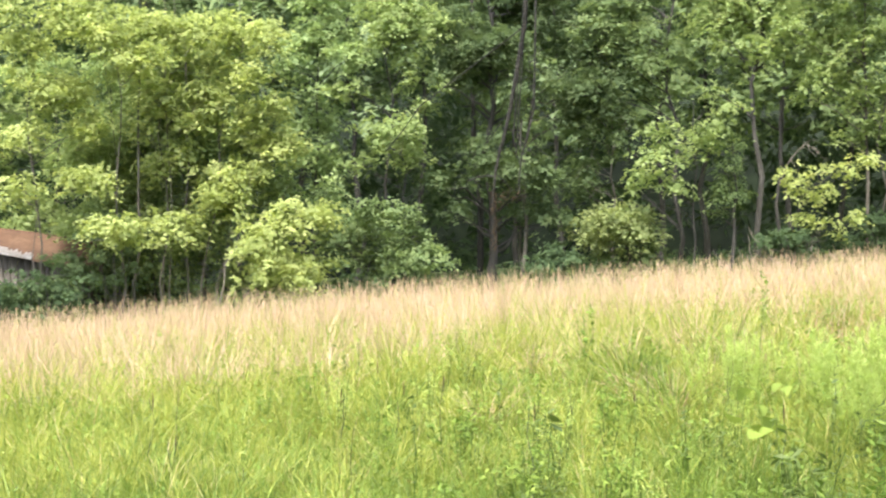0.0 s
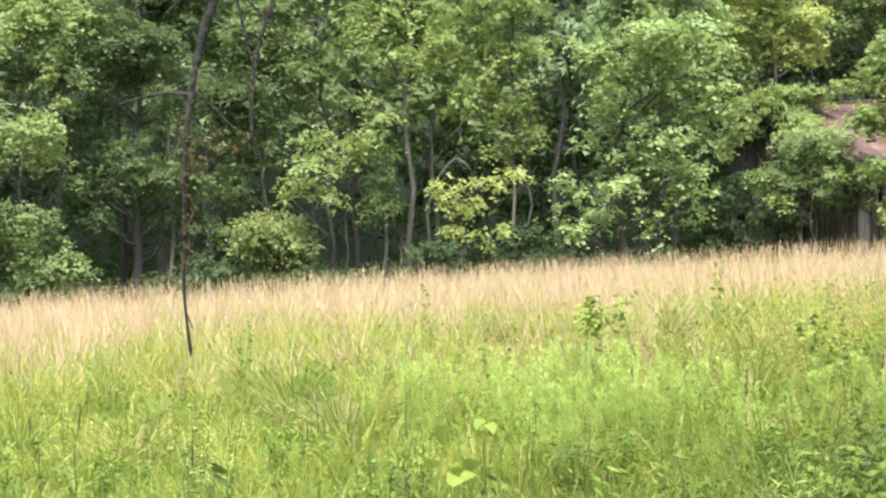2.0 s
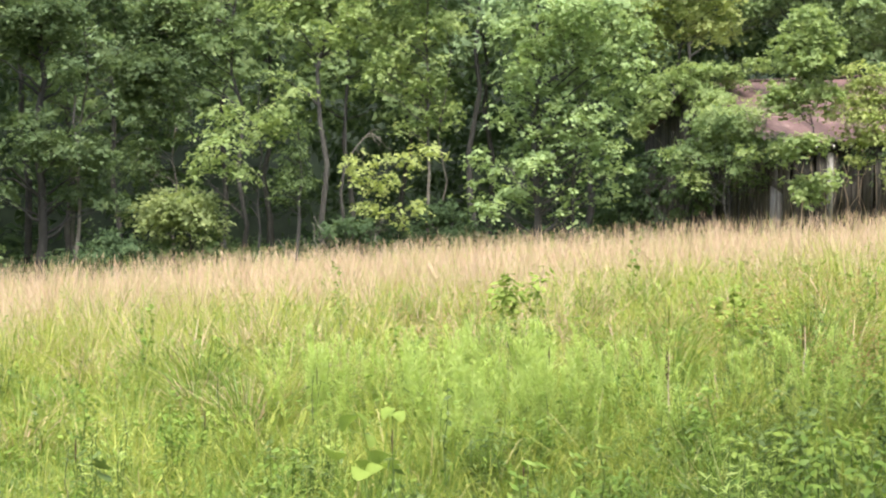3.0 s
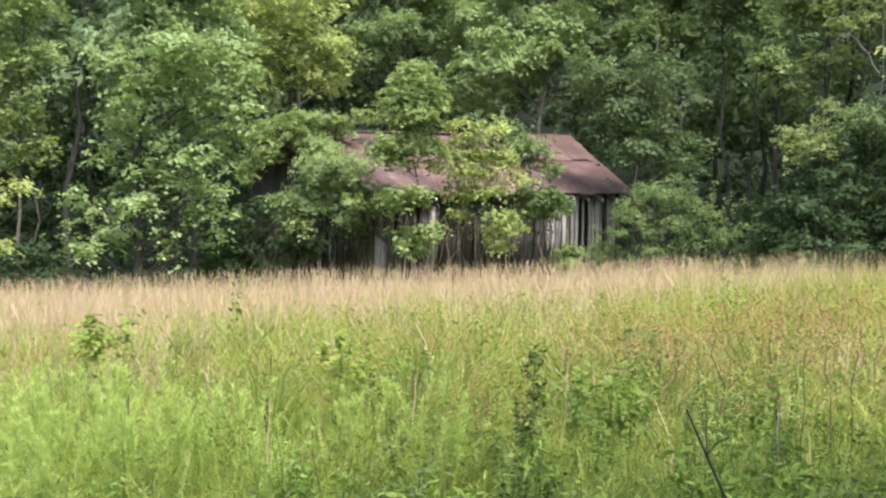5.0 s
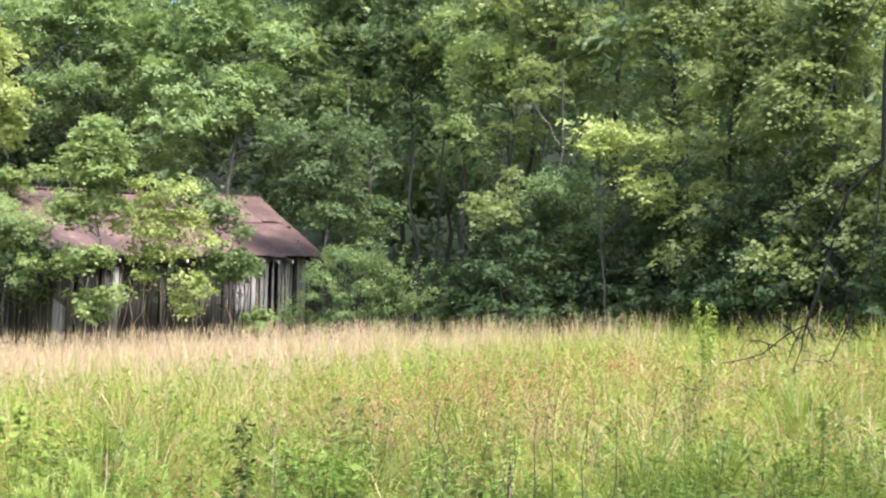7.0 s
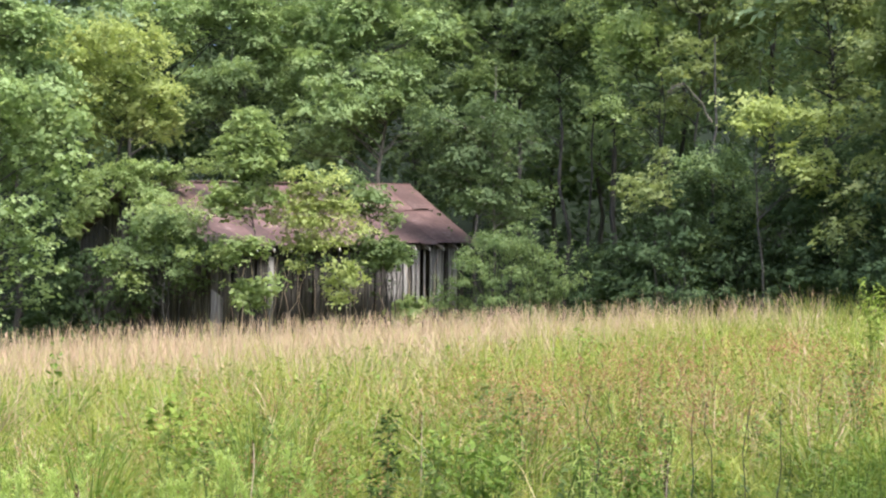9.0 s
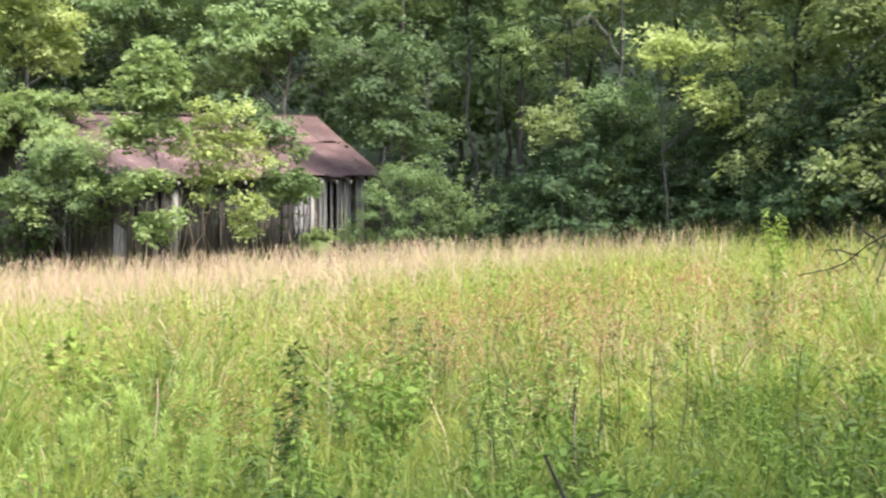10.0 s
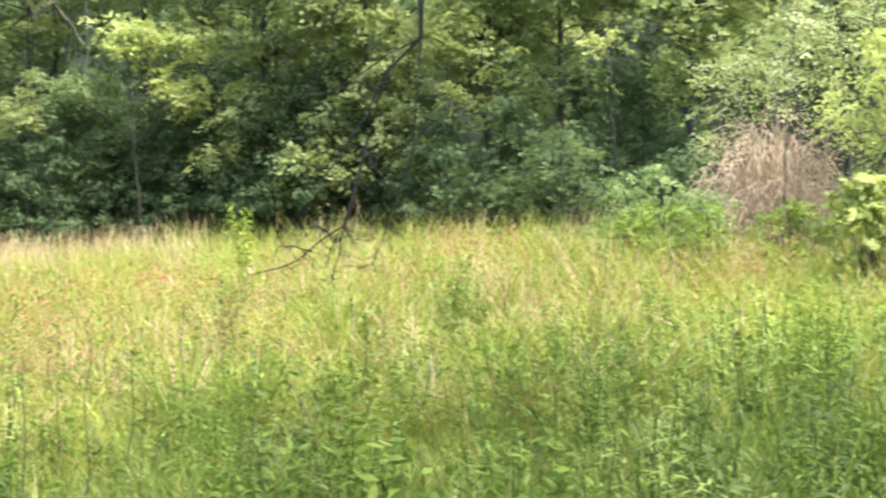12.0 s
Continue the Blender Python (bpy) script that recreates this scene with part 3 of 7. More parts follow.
def build_barn():
    rng = random.Random(5)
    barn = thing("barn", BARN, "derelict grey timber barn with a rusty metal roof, overgrown by vines", "barn")
    front = part("front_wall", box_mesh("front_wall", 0, L, 0.03, 0.15, (barn_ground(0, 0) + 0.1, barn_ground(L, 0) + 0.1), (barn_ground(0, 0) + 0.28, barn_ground(L, 0) + 0.28), TIMBER), barn)
    u, i = 0.0, 0
    while u < L - 0.1:
        w = rng.uniform(0.13, 0.25) if u < 6 else rng.uniform(0.07, 0.16)
        gap = rng.choice((0.012, 0.02, 0.04, 0.07)) if u < 6 else rng.choice((0.01, 0.02, 0.04, 0.06))
        missing = rng.random() < 0.04
        if not missing:
            top = eave_f(u) - 0.14 - (rng.uniform(0, 0.2) if rng.random() < 0.3 else 0)
            bot = barn_ground(u, 0) + rng.choice((0.03, 0.1, 0.3, 0.6))
            me = box_mesh("plank", 0, w, -0.012, 0.016, (bot, bot), (top, top + 0.061 * w), BOARD_PALE if u > 6.2 and rng.random() < 0.85 else BOARD)
            part("plank", me, front, m=pose(u, -0.02 + rng.uniform(-0.015, 0.01), 0, rng.uniform(-0.4, 0.4), rng.uniform(-0.6, 0.6), 0))
        u += w + gap
    gable = part("gable_wall", box_mesh("gable_wall", -0.02, 0.1, 0.2, W - 0.1, (barn_ground(0, 3) + 0.1,) * 2, (barn_ground(0, 3) + 0.3,) * 2, TIMBER), barn)
    v = 0.05
    while v < W - 0.1:
        w = rng.uniform(0.15, 0.26)
        if not (3.5 < v < 5.6) or rng.random() < 0.2:
            top = roof_z(0, v) - 0.16
            top2 = roof_z(0, v + w) - 0.16
            bot = barn_ground(0, v) + rng.choice((0.03, 0.15, 0.4))
            vs = [(x, y, z) for z0, z1 in ((bot, bot), (top, top2)) for x in (-0.05, -0.02) for y, z in ((v, z0), (v + w, z1))]
            f = [0, 1, 3, 2, 4, 6, 7, 5, 0, 2, 6, 4, 1, 5, 7, 3, 0, 4, 5, 1, 2, 3, 7, 6]
            part("plank", fast_mesh("plank", vs, f, [4] * 6, BOARD), gable, m=pose(rng.uniform(-0.015, 0.015), 0, 0))
        v += w + rng.choice((0.012, 0.03, 0.05))
    part("back_wall", box_mesh("back_wall", 0, L, W - 0.12, W, (barn_ground(0, W), barn_ground(L, W)), (eave_b(0) - 0.15, eave_b(L) - 0.15), BOARD), barn)
    vs = [(x, y, z) for x in (L - 0.1, L) for y, z in ((0.02, barn_ground(L, 0)), (0.02, eave_f(L) - 0.15), (W / 2, ridge_z(L) - 0.15), (W - 0.13, eave_b(L) - 0.15), (W - 0.13, barn_ground(L, W)))]
    part("end_wall", fast_mesh("end_wall", vs, [0, 1, 2, 3, 4, 9, 8, 7, 6, 5, 0, 5, 6, 1, 1, 6, 7, 2, 2, 7, 8, 3, 3, 8, 9, 4, 4, 9, 5, 0], [5, 5, 4, 4, 4, 4, 4], BOARD), barn)
    # corner and inner posts, wall plate
    for u in (0.0, 2.3, 4.7, 7.2, L - 0.19):
        part("post", box_mesh("post", u, u + 0.18, 0.0 if u else 0.02, 0.2, (barn_ground(u, 0) - 0.1,) * 2, (eave_f(u) - 0.3,) * 2, TIMBER), barn)
    for vv in (2.4, W / 2, 7.0):
        part("post", box_mesh("post", 0.12, 0.3, vv - 0.09, vv + 0.09, (barn_ground(0, vv) - 0.1,) * 2, (roof_z(0, vv) - 0.3,) * 2, TIMBER), barn)
    part("corner_board", box_mesh("corner_board", -0.06, 0.34, -0.075, -0.045, (barn_ground(0, 0) + 0.02,) * 2, (barn_ground(0, 0) + 1.75, barn_ground(0, 0) + 1.5), BOARD_PALE), barn, "bleached pale grey corner board")
    part("post", box_mesh("post", 1.86, 2.03, -0.12, -0.05, (barn_ground(2, 0) + 0.02,) * 2, (eave_f(2) - 0.5,) * 2, BOARD_PALE), barn, "bleached pale post")
    part("wall_plate", box_mesh("wall_plate", 0, L, 0.03, 0.18, (eave_f(0) - 0.32, eave_f(L) - 0.32), (eave_f(0) - 0.17, eave_f(L) - 0.17), TIMBER), barn)
    # rafters, their pale cut ends showing under the eave
    for k in range(17):
        u = 0.05 + k * (L - 0.1) / 16
        for a, b in (((-0.47, -0.02), (W / 2 - 0.03, 0.0)), ((W + 0.25, -0.02), (W / 2 + 0.03, 0.0))):
            za = roof_z(u, 0) - 0.47 * (ridge_z(u) - eave_f(u)) / (W / 2) - 0.06 if a[0] < 0 else eave_b(u) - 0.14
            zb = ridge_z(u) - 0.06
            vs = [(x, y, z - dz) for y, z in ((a[0], za), (b[0], zb)) for x in (u - 0.03, u + 0.03) for dz in (0, 0.11)]
            f = [0, 1, 3, 2, 4, 6, 7, 5, 0, 2, 6, 4, 1, 5, 7, 3, 0, 4, 5, 1, 2, 3, 7, 6]
            me = fast_mesh("rafter", vs, f, [4] * 6, [TIMBER, CUT_END], [1, 0, 0, 0, 0, 0])
            part("rafter", me, barn)
    # roof: two tiers of ribbed sheets on each side, lapped and lifting in places
    roof = part("roof", box_mesh("roof", -0.4, L + 1.28, W / 2 - 0.09, W / 2 + 0.09, (ridge_z(-0.4) - 0.01, ridge_z(L + 1.3) - 0.01), (ridge_z(-0.4) + 0.03, ridge_z(L + 1.3) + 0.03), RUST), barn, "rust-red metal ridge cap")
    sw = 0.66
    ns = int((L + 0.7) / sw) + 1
    for side in (0, 1):
        for tier in (0, 1):
            for k in range(ns):
                u0 = -0.4 + k * sw
                u1 = min(u0 + sw + 0.03, L + 0.32)
                vv = np.array([-0.42, 2.5]) if tier == 0 else np.array([2.35, W / 2])
                if side:
                    vv = W - np.array([-0.35, 2.4]) if tier == 0 else W - np.array([2.25, W / 2])
                cols = 13
                us = np.linspace(u0, u1, cols)
                lift = 0.012 * tier + 0.004 * (k % 2) + (0.05 if rng.random() < 0.14 else 0)
                jag = rng.uniform(-0.05, 0.05)
                vs = []
                for r_, v_ in enumerate(vv):
                    out = 0.97 * min(1.0, max(0.0, min(v_, W - v_) / (W / 2)))
                    for q, uu in enumerate(us + out * np.clip((us - 0.55 * L) / (0.45 * L), 0, 1)):
                        slope_f = (ridge_z(uu) - eave_f(uu)) / (W / 2)
                        z = roof_z(uu, v_) if v_ >= 0 else eave_f(uu) + slope_f * v_
                        if v_ > W:
                            z = eave_b(uu) - (v_ - W) * 0.4
                        vs.append((uu, v_ + (jag if r_ == 0 else 0), z + (0.018 if q % 2 else 0.0) + (lift + 0.02 if r_ == 0 else 0.02)))
                f = [(q, q + 1, cols + q + 1, cols + q) for q in range(cols - 1)]
                part("roof_sheet", fast_mesh("roof_sheet", vs, np.array(f), np.full(len(f), 4), RUST), roof)
    return barn


build_barn()


def build_shed():
    """The low shed under the bright trees."""
    x, y = -37.2, 21.6
    base = ground_height(x, y)
    shed = thing("shed", pose(x, y, base, 0, 0, 38), "small sagging shed with a rusty metal roof under trees", "shed")
    rng = random.Random(8)
    wl_, dp = 4.4, 3.2
    wall = part("wall", box_mesh("wall", 0, wl_, 0.03, 0.12, (-0.1, -0.1), (0.15, 0.15), BOARD), shed)
    for k in range(20):
        w = wl_ / 20
        lo = 2.85 - 0.85 * k / 20
        me = box_mesh("plank", 0, w - rng.choice((0.01, 0.03)), -0.02, 0.01, (rng.uniform(0, 0.2),) * 2, (lo, lo - 0.04), BOARD)
        part("plank", me, wall, m=pose(k * w, 0, 0))
    for k in range(14):
        w = dp / 14
        me = box_mesh("plank", -0.02, 0.01, 0.02, w - 0.02, (0.05, 0.05), (2.05 + 0.75 * min(k, 13 - k) / 7,) * 2, BOARD)
        part("plank", me, wall, m=pose(wl_, k * w, 0))
        part("plank", me, wall, m=pose(0, k * w, 0))
    part("back_wall", box_mesh("back_wall", 0, wl_, dp - 0.1, dp, (-0.1, -0.1), (2.7, 2.0), BOARD), shed)
    roof = part("roof", box_mesh("roof", -0.3, wl_ + 0.3, dp / 2 - 0.08, dp / 2 + 0.08, (3.56, 2.92), (3.6, 2.96), RUST_BROWN), shed)
    for side in (0, 1):
        for k in range(8):
            u0 = -0.3 + k * (wl_ + 0.6) / 8
            u1 = u0 + (wl_ + 0.6) / 8 + 0.02
            y0, y1 = (-0.35, dp / 2) if side == 0 else (dp + 0.35, dp / 2)
            cols = 9
            us = np.linspace(u0, u1, cols)
            vs = [(uu, yy, (2.88 - 0.2 * uu if low else 3.57 - 0.13 * uu) + (0.015 if q % 2 else 0) + 0.006 * (k % 2)) for yy, low in ((y0, True), (y1, False)) for q, uu in enumerate(us)]
            f = [(q, q + 1, cols + q + 1, cols + q) for q in range(cols - 1)]
            part("roof_sheet", fast_mesh("roof_sheet", vs, np.array(f), np.full(len(f), 4), RUST_BROWN), roof)
    us = np.linspace(-0.25, 2.5, 15)
    vs = [(uu, yy, 2.9 - 0.2 * uu + rise + (0.012 if q % 2 else 0)) for yy, rise in ((-0.38, 0.0), (0.2, 0.215)) for q, uu in enumerate(us)]
    f = [(q, q + 1, 15 + q + 1, 15 + q) for q in range(14)]
    part("roof_sheet", fast_mesh("roof_sheet", vs, np.array(f), np.full(14, 4), ZINC), roof, "bare grey metal sheet along the eave")


build_shed()

# ---------------------------------------------------------------- trees at the edge, from the shed round to the brush


def spot(az, d):
    """A place by its bearing (degrees clockwise from +y) and distance."""
    return d * math.sin(radians(az)), d * math.cos(radians(az))


EDGE = "trees at the edge of the field"
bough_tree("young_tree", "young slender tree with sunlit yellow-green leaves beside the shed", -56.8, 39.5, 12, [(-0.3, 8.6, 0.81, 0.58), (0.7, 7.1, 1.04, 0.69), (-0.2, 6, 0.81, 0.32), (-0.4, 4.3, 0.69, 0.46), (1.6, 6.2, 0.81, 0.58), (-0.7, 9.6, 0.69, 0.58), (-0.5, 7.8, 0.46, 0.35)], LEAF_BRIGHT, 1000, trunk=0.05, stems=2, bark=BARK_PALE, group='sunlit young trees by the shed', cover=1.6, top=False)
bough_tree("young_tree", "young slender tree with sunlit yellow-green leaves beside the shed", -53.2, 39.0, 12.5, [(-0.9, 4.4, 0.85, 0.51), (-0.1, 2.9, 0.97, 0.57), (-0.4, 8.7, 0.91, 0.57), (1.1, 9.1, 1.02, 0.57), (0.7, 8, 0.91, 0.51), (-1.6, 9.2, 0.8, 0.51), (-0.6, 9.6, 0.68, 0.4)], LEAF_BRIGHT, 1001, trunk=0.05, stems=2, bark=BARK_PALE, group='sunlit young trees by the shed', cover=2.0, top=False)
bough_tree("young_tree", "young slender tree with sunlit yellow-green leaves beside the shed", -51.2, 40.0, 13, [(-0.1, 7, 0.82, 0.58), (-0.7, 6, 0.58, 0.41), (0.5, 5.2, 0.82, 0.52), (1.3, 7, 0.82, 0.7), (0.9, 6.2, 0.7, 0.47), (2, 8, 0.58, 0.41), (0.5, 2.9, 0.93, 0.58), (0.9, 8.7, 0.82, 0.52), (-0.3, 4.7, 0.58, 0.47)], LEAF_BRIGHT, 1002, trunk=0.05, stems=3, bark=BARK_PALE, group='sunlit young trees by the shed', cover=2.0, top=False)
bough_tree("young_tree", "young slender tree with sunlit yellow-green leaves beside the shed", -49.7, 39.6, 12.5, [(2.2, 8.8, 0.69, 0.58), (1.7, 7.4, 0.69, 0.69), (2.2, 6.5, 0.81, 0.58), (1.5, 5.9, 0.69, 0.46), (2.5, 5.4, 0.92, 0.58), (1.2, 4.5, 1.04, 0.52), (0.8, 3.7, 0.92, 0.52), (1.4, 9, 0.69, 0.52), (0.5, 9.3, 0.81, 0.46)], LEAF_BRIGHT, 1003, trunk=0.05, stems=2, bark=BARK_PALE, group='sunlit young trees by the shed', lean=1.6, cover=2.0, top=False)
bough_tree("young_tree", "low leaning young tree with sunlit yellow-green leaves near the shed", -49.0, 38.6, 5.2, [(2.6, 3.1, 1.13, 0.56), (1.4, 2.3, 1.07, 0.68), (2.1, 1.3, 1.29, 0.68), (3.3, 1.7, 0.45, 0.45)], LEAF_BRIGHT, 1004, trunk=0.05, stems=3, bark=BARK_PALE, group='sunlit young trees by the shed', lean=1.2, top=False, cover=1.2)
_rng = random.Random(77)
for k, (az, d, top_z) in enumerate([(-58.0, 47.5, 8.5), (-55.6, 46.0, 8.5), (-53.4, 43.0, 8.5), (-51.4, 42.6, 8.5), (-49.4, 41.8, 8.5), (-47.6, 41.2, 6.0)]):
    bough_tree("young_tree", "slender green young tree among the sunlit ones by the shed", az, d, top_z + 1.2,
               [(_rng.uniform(-1.2, 1.2), 0.9 + 0.5 * j, _rng.uniform(0.7, 1.1), _rng.uniform(0.4, 0.6)) for j in range(int(top_z / 0.5))],
               LEAF_FRESH, 1060 + k, trunk=0.07, stems=2, bark=BARK_PALE, top=False)
bough_tree("oak_tree", "dull green tree behind the sunlit young trees", -44.1, 44, 12, [(-0.1, 7.3, 0.64, 0.58), (0, 6.2, 0.83, 0.77), (0.5, 4.7, 0.77, 0.96), (0.3, 3.2, 0.71, 0.77), (-0.4, 5.1, 0.77, 0.77), (0.8, 2.7, 0.77, 0.64), (-0.9, 8.3, 0.64, 0.64)], LEAF_GREY, 1005)
bough_tree("gum_tree", "tall slender tree with bright green boughs", -40.8, 42.5, 12, [(0.2, 9, 1.01, 0.57), (0.7, 8.1, 0.65, 0.5), (0.7, 7.3, 0.38, 0.5), (1.1, 6.7, 0.45, 0.26), (-1.3, 7.2, 0.71, 0.3), (1.7, 7.3, 0.48, 0.36)], LEAF_FRESH, 1006, trunk=0.1)
bough_tree("gum_tree", "slender tree with bright green bough tips", -40.1, 42, 6.3, [(-0.3, 5.6, 1.06, 0.61), (0.1, 4.9, 0.71, 0.49), (-1.4, 4.6, 0.49, 0.38), (-0.7, 5.2, 0.71, 0.47)], LEAF_FRESH, 1007, trunk=0.07, top=False)
bough_tree("bush", "bright green low bush at the edge of the wood", -40.9, 40.8, 2.9, [(-0.1, 2.9, 1.14, 0.55), (-1.1, 2.3, 0.86, 0.48), (0.8, 1.5, 1.31, 0.55), (-0.6, 1.4, 0.97, 0.4), (-1.9, 3.2, 0.8, 0.69), (-1.7, 2, 0.69, 0.57), (0.5, 2.2, 0.91, 0.46)], LEAF_MID, 1008, trunk=0.03, stems=3, top=False, category='shrub')
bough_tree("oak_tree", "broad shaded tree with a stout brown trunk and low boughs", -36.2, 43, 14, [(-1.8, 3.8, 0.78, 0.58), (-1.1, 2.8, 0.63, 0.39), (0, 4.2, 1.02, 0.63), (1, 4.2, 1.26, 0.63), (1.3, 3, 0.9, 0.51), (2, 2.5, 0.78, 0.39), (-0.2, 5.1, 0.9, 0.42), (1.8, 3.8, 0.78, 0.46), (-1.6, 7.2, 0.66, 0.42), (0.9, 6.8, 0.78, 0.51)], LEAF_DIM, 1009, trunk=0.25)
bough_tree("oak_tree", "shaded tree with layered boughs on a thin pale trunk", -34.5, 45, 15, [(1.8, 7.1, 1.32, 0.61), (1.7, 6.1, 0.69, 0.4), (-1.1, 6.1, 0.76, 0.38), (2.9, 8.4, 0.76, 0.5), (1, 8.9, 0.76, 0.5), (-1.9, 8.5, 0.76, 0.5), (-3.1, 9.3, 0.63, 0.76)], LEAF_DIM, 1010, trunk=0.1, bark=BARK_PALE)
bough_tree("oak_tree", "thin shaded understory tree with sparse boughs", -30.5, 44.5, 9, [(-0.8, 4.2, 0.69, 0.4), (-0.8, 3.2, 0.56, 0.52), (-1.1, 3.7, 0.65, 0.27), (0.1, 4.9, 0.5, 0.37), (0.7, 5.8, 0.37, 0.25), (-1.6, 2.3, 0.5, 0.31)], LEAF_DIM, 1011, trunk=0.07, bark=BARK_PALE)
bough_tree("bush", "dull green low bush in the shade of the wood", -30.1, 42.5, 2.0, [(-0.1, 2, 1.13, 0.65), (-1.1, 1.5, 0.71, 0.48), (0.9, 1.6, 0.71, 0.48)], LEAF_OLIVE, 1012, trunk=0.02, stems=3, top=False, category='shrub')
bough_tree("gum_tree", "slender tree with bright green bough tips", -26.8, 41.5, 6.6, [(-1.2, 4.7, 0.7, 0.56), (-1.2, 3.9, 0.8, 0.48), (-1.9, 3.2, 0.48, 0.45), (-0.5, 3, 0.64, 0.45), (0.4, 5, 0.91, 0.51), (1.1, 5.6, 0.59, 0.38), (0.1, 4.4, 0.75, 0.43), (-0.9, 5.1, 0.43, 0.32)], LEAF_FRESH, 1013, trunk=0.07, top=False)
bough_tree("ivy_tree", "tree wound with dense green ivy", -25.1, 41.6, 5.0, [(-0.1, 3.6, 0.54, 0.48), (-0.1, 2.8, 0.67, 0.48), (0, 4.4, 0.45, 0.48), (-0.2, 3.2, 0.59, 0.43), (-0.3, 2.4, 0.48, 0.27)], LEAF_MID, 1014, trunk=0.12, top=False, leaf=0.09)
bough_tree("gum_tree", "tall tree with sunlit green boughs and a grey trunk", -23.9, 42.5, 14, [(0.1, 7.2, 0.71, 0.46), (0.6, 7.5, 0.71, 0.38), (-1.1, 7.5, 0.57, 0.35), (-1.4, 8.1, 0.49, 0.31), (-0.2, 7.6, 0.6, 0.33), (0.8, 8.1, 0.82, 0.38), (-1.6, 6.1, 0.57, 0.31)], LEAF_FRESH, 1015, trunk=0.17)
bough_tree("gum_tree", "green tree with many thin boughs above bare trunks", -19.2, 43, 13, [(-1.4, 6.1, 0.8, 0.47), (-1.9, 5.6, 0.56, 0.31), (-1.3, 6.7, 0.69, 0.56), (-0.6, 6.2, 0.58, 0.56), (0, 5.6, 0.69, 0.56), (0.5, 4.7, 0.69, 0.47), (-0.1, 4.4, 0.69, 0.56), (-0.9, 4.3, 0.47, 0.3), (-1.7, 7.5, 0.61, 0.47), (-0.5, 5.4, 0.56, 0.44), (0.2, 6.4, 0.56, 0.44), (-0.3, 7.3, 0.56, 0.44)], LEAF_FRESH, 1016, trunk=0.1, stems=2, bark=BARK_PALE)
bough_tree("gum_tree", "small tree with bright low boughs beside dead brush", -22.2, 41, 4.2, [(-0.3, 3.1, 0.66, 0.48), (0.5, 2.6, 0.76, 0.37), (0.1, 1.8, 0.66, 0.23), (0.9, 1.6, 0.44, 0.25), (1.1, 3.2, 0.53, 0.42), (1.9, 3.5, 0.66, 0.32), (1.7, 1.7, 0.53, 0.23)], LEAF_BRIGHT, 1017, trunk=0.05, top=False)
bough_tree("oak_tree", "dull green tree with separate leafy boughs", -27.6, 44.5, 15, [(-3.1, 6.7, 0.86, 0.6), (-0.9, 7.6, 0.98, 0.6), (-0.8, 6.6, 0.48, 0.46), (-3.4, 3.6, 0.75, 0.92), (-2.1, 4.8, 0.57, 0.34), (0.1, 8.1, 0.69, 0.46), (-2.5, 7.9, 0.8, 0.57), (-3.5, 5.2, 0.69, 0.57)], LEAF_MID, 1018, trunk=0.13)
bough_tree("bush", "dull green feathery bush in the shade", -29.8, 42, 2.0, [(-0.3, 2, 1.03, 0.56), (0.5, 2.3, 0.54, 0.38), (-1, 1.7, 0.65, 0.43)], LEAF_OLIVE, 1019, trunk=0.02, stems=3, top=False, category='shrub')
bough_tree("round_tree", "large rounded grey-green tree with layered boughs beside the barn", -14.4, 39.3, 12, [(-0.2, 6.2, 0.73, 0.41), (-0.6, 6.9, 0.63, 0.34), (0.9, 7, 0.92, 0.41), (2, 6.3, 0.92, 0.48), (-0.3, 5.6, 0.82, 0.37), (1.5, 5.8, 0.73, 0.37), (-0, 4.9, 0.63, 0.37), (0.8, 4.5, 0.82, 0.34), (2.3, 5.1, 0.82, 0.41), (2.8, 5.7, 0.7, 0.41), (-0.2, 4, 0.63, 0.34), (-1, 4.3, 0.63, 0.41), (1.5, 4.2, 0.73, 0.34), (2.3, 4.2, 0.63, 0.34), (1.5, 3.5, 0.63, 0.37), (0.6, 2.9, 0.53, 0.34), (-1.9, 2.9, 0.41, 0.31), (-1.2, 2.6, 0.63, 0.37), (-0.1, 2.7, 0.73, 0.37), (2.1, 3.3, 0.63, 0.37), (1.7, 2.7, 0.63, 0.37), (2.3, 2, 0.48, 0.24), (0.8, 1.9, 0.53, 0.41), (-1.4, 1.5, 0.63, 0.31)], LEAF_GREY, 1020, trunk=0.2, cover=1.25)
bough_tree("round_tree", "large rounded grey-green tree with layered boughs beside the barn", -13.0, 39.8, 11, [(-1.4, 1.8, 0.64, 0.34), (-0.1, 1.3, 0.44, 0.22), (-2.7, 2.1, 0.61, 0.27), (-1.8, 5, 0.54, 0.41), (-0.5, 3.6, 0.78, 0.49), (-1.3, 3.3, 0.78, 0.44), (0.1, 5.1, 0.78, 0.49), (0.9, 7, 0.78, 0.44), (2.1, 6.8, 0.69, 0.44), (1.7, 2.6, 0.44, 0.29), (-1.8, 1.8, 0.49, 0.29), (-0.5, 6.3, 0.78, 0.49)], LEAF_GREY, 1021, trunk=0.12, cover=1.25)
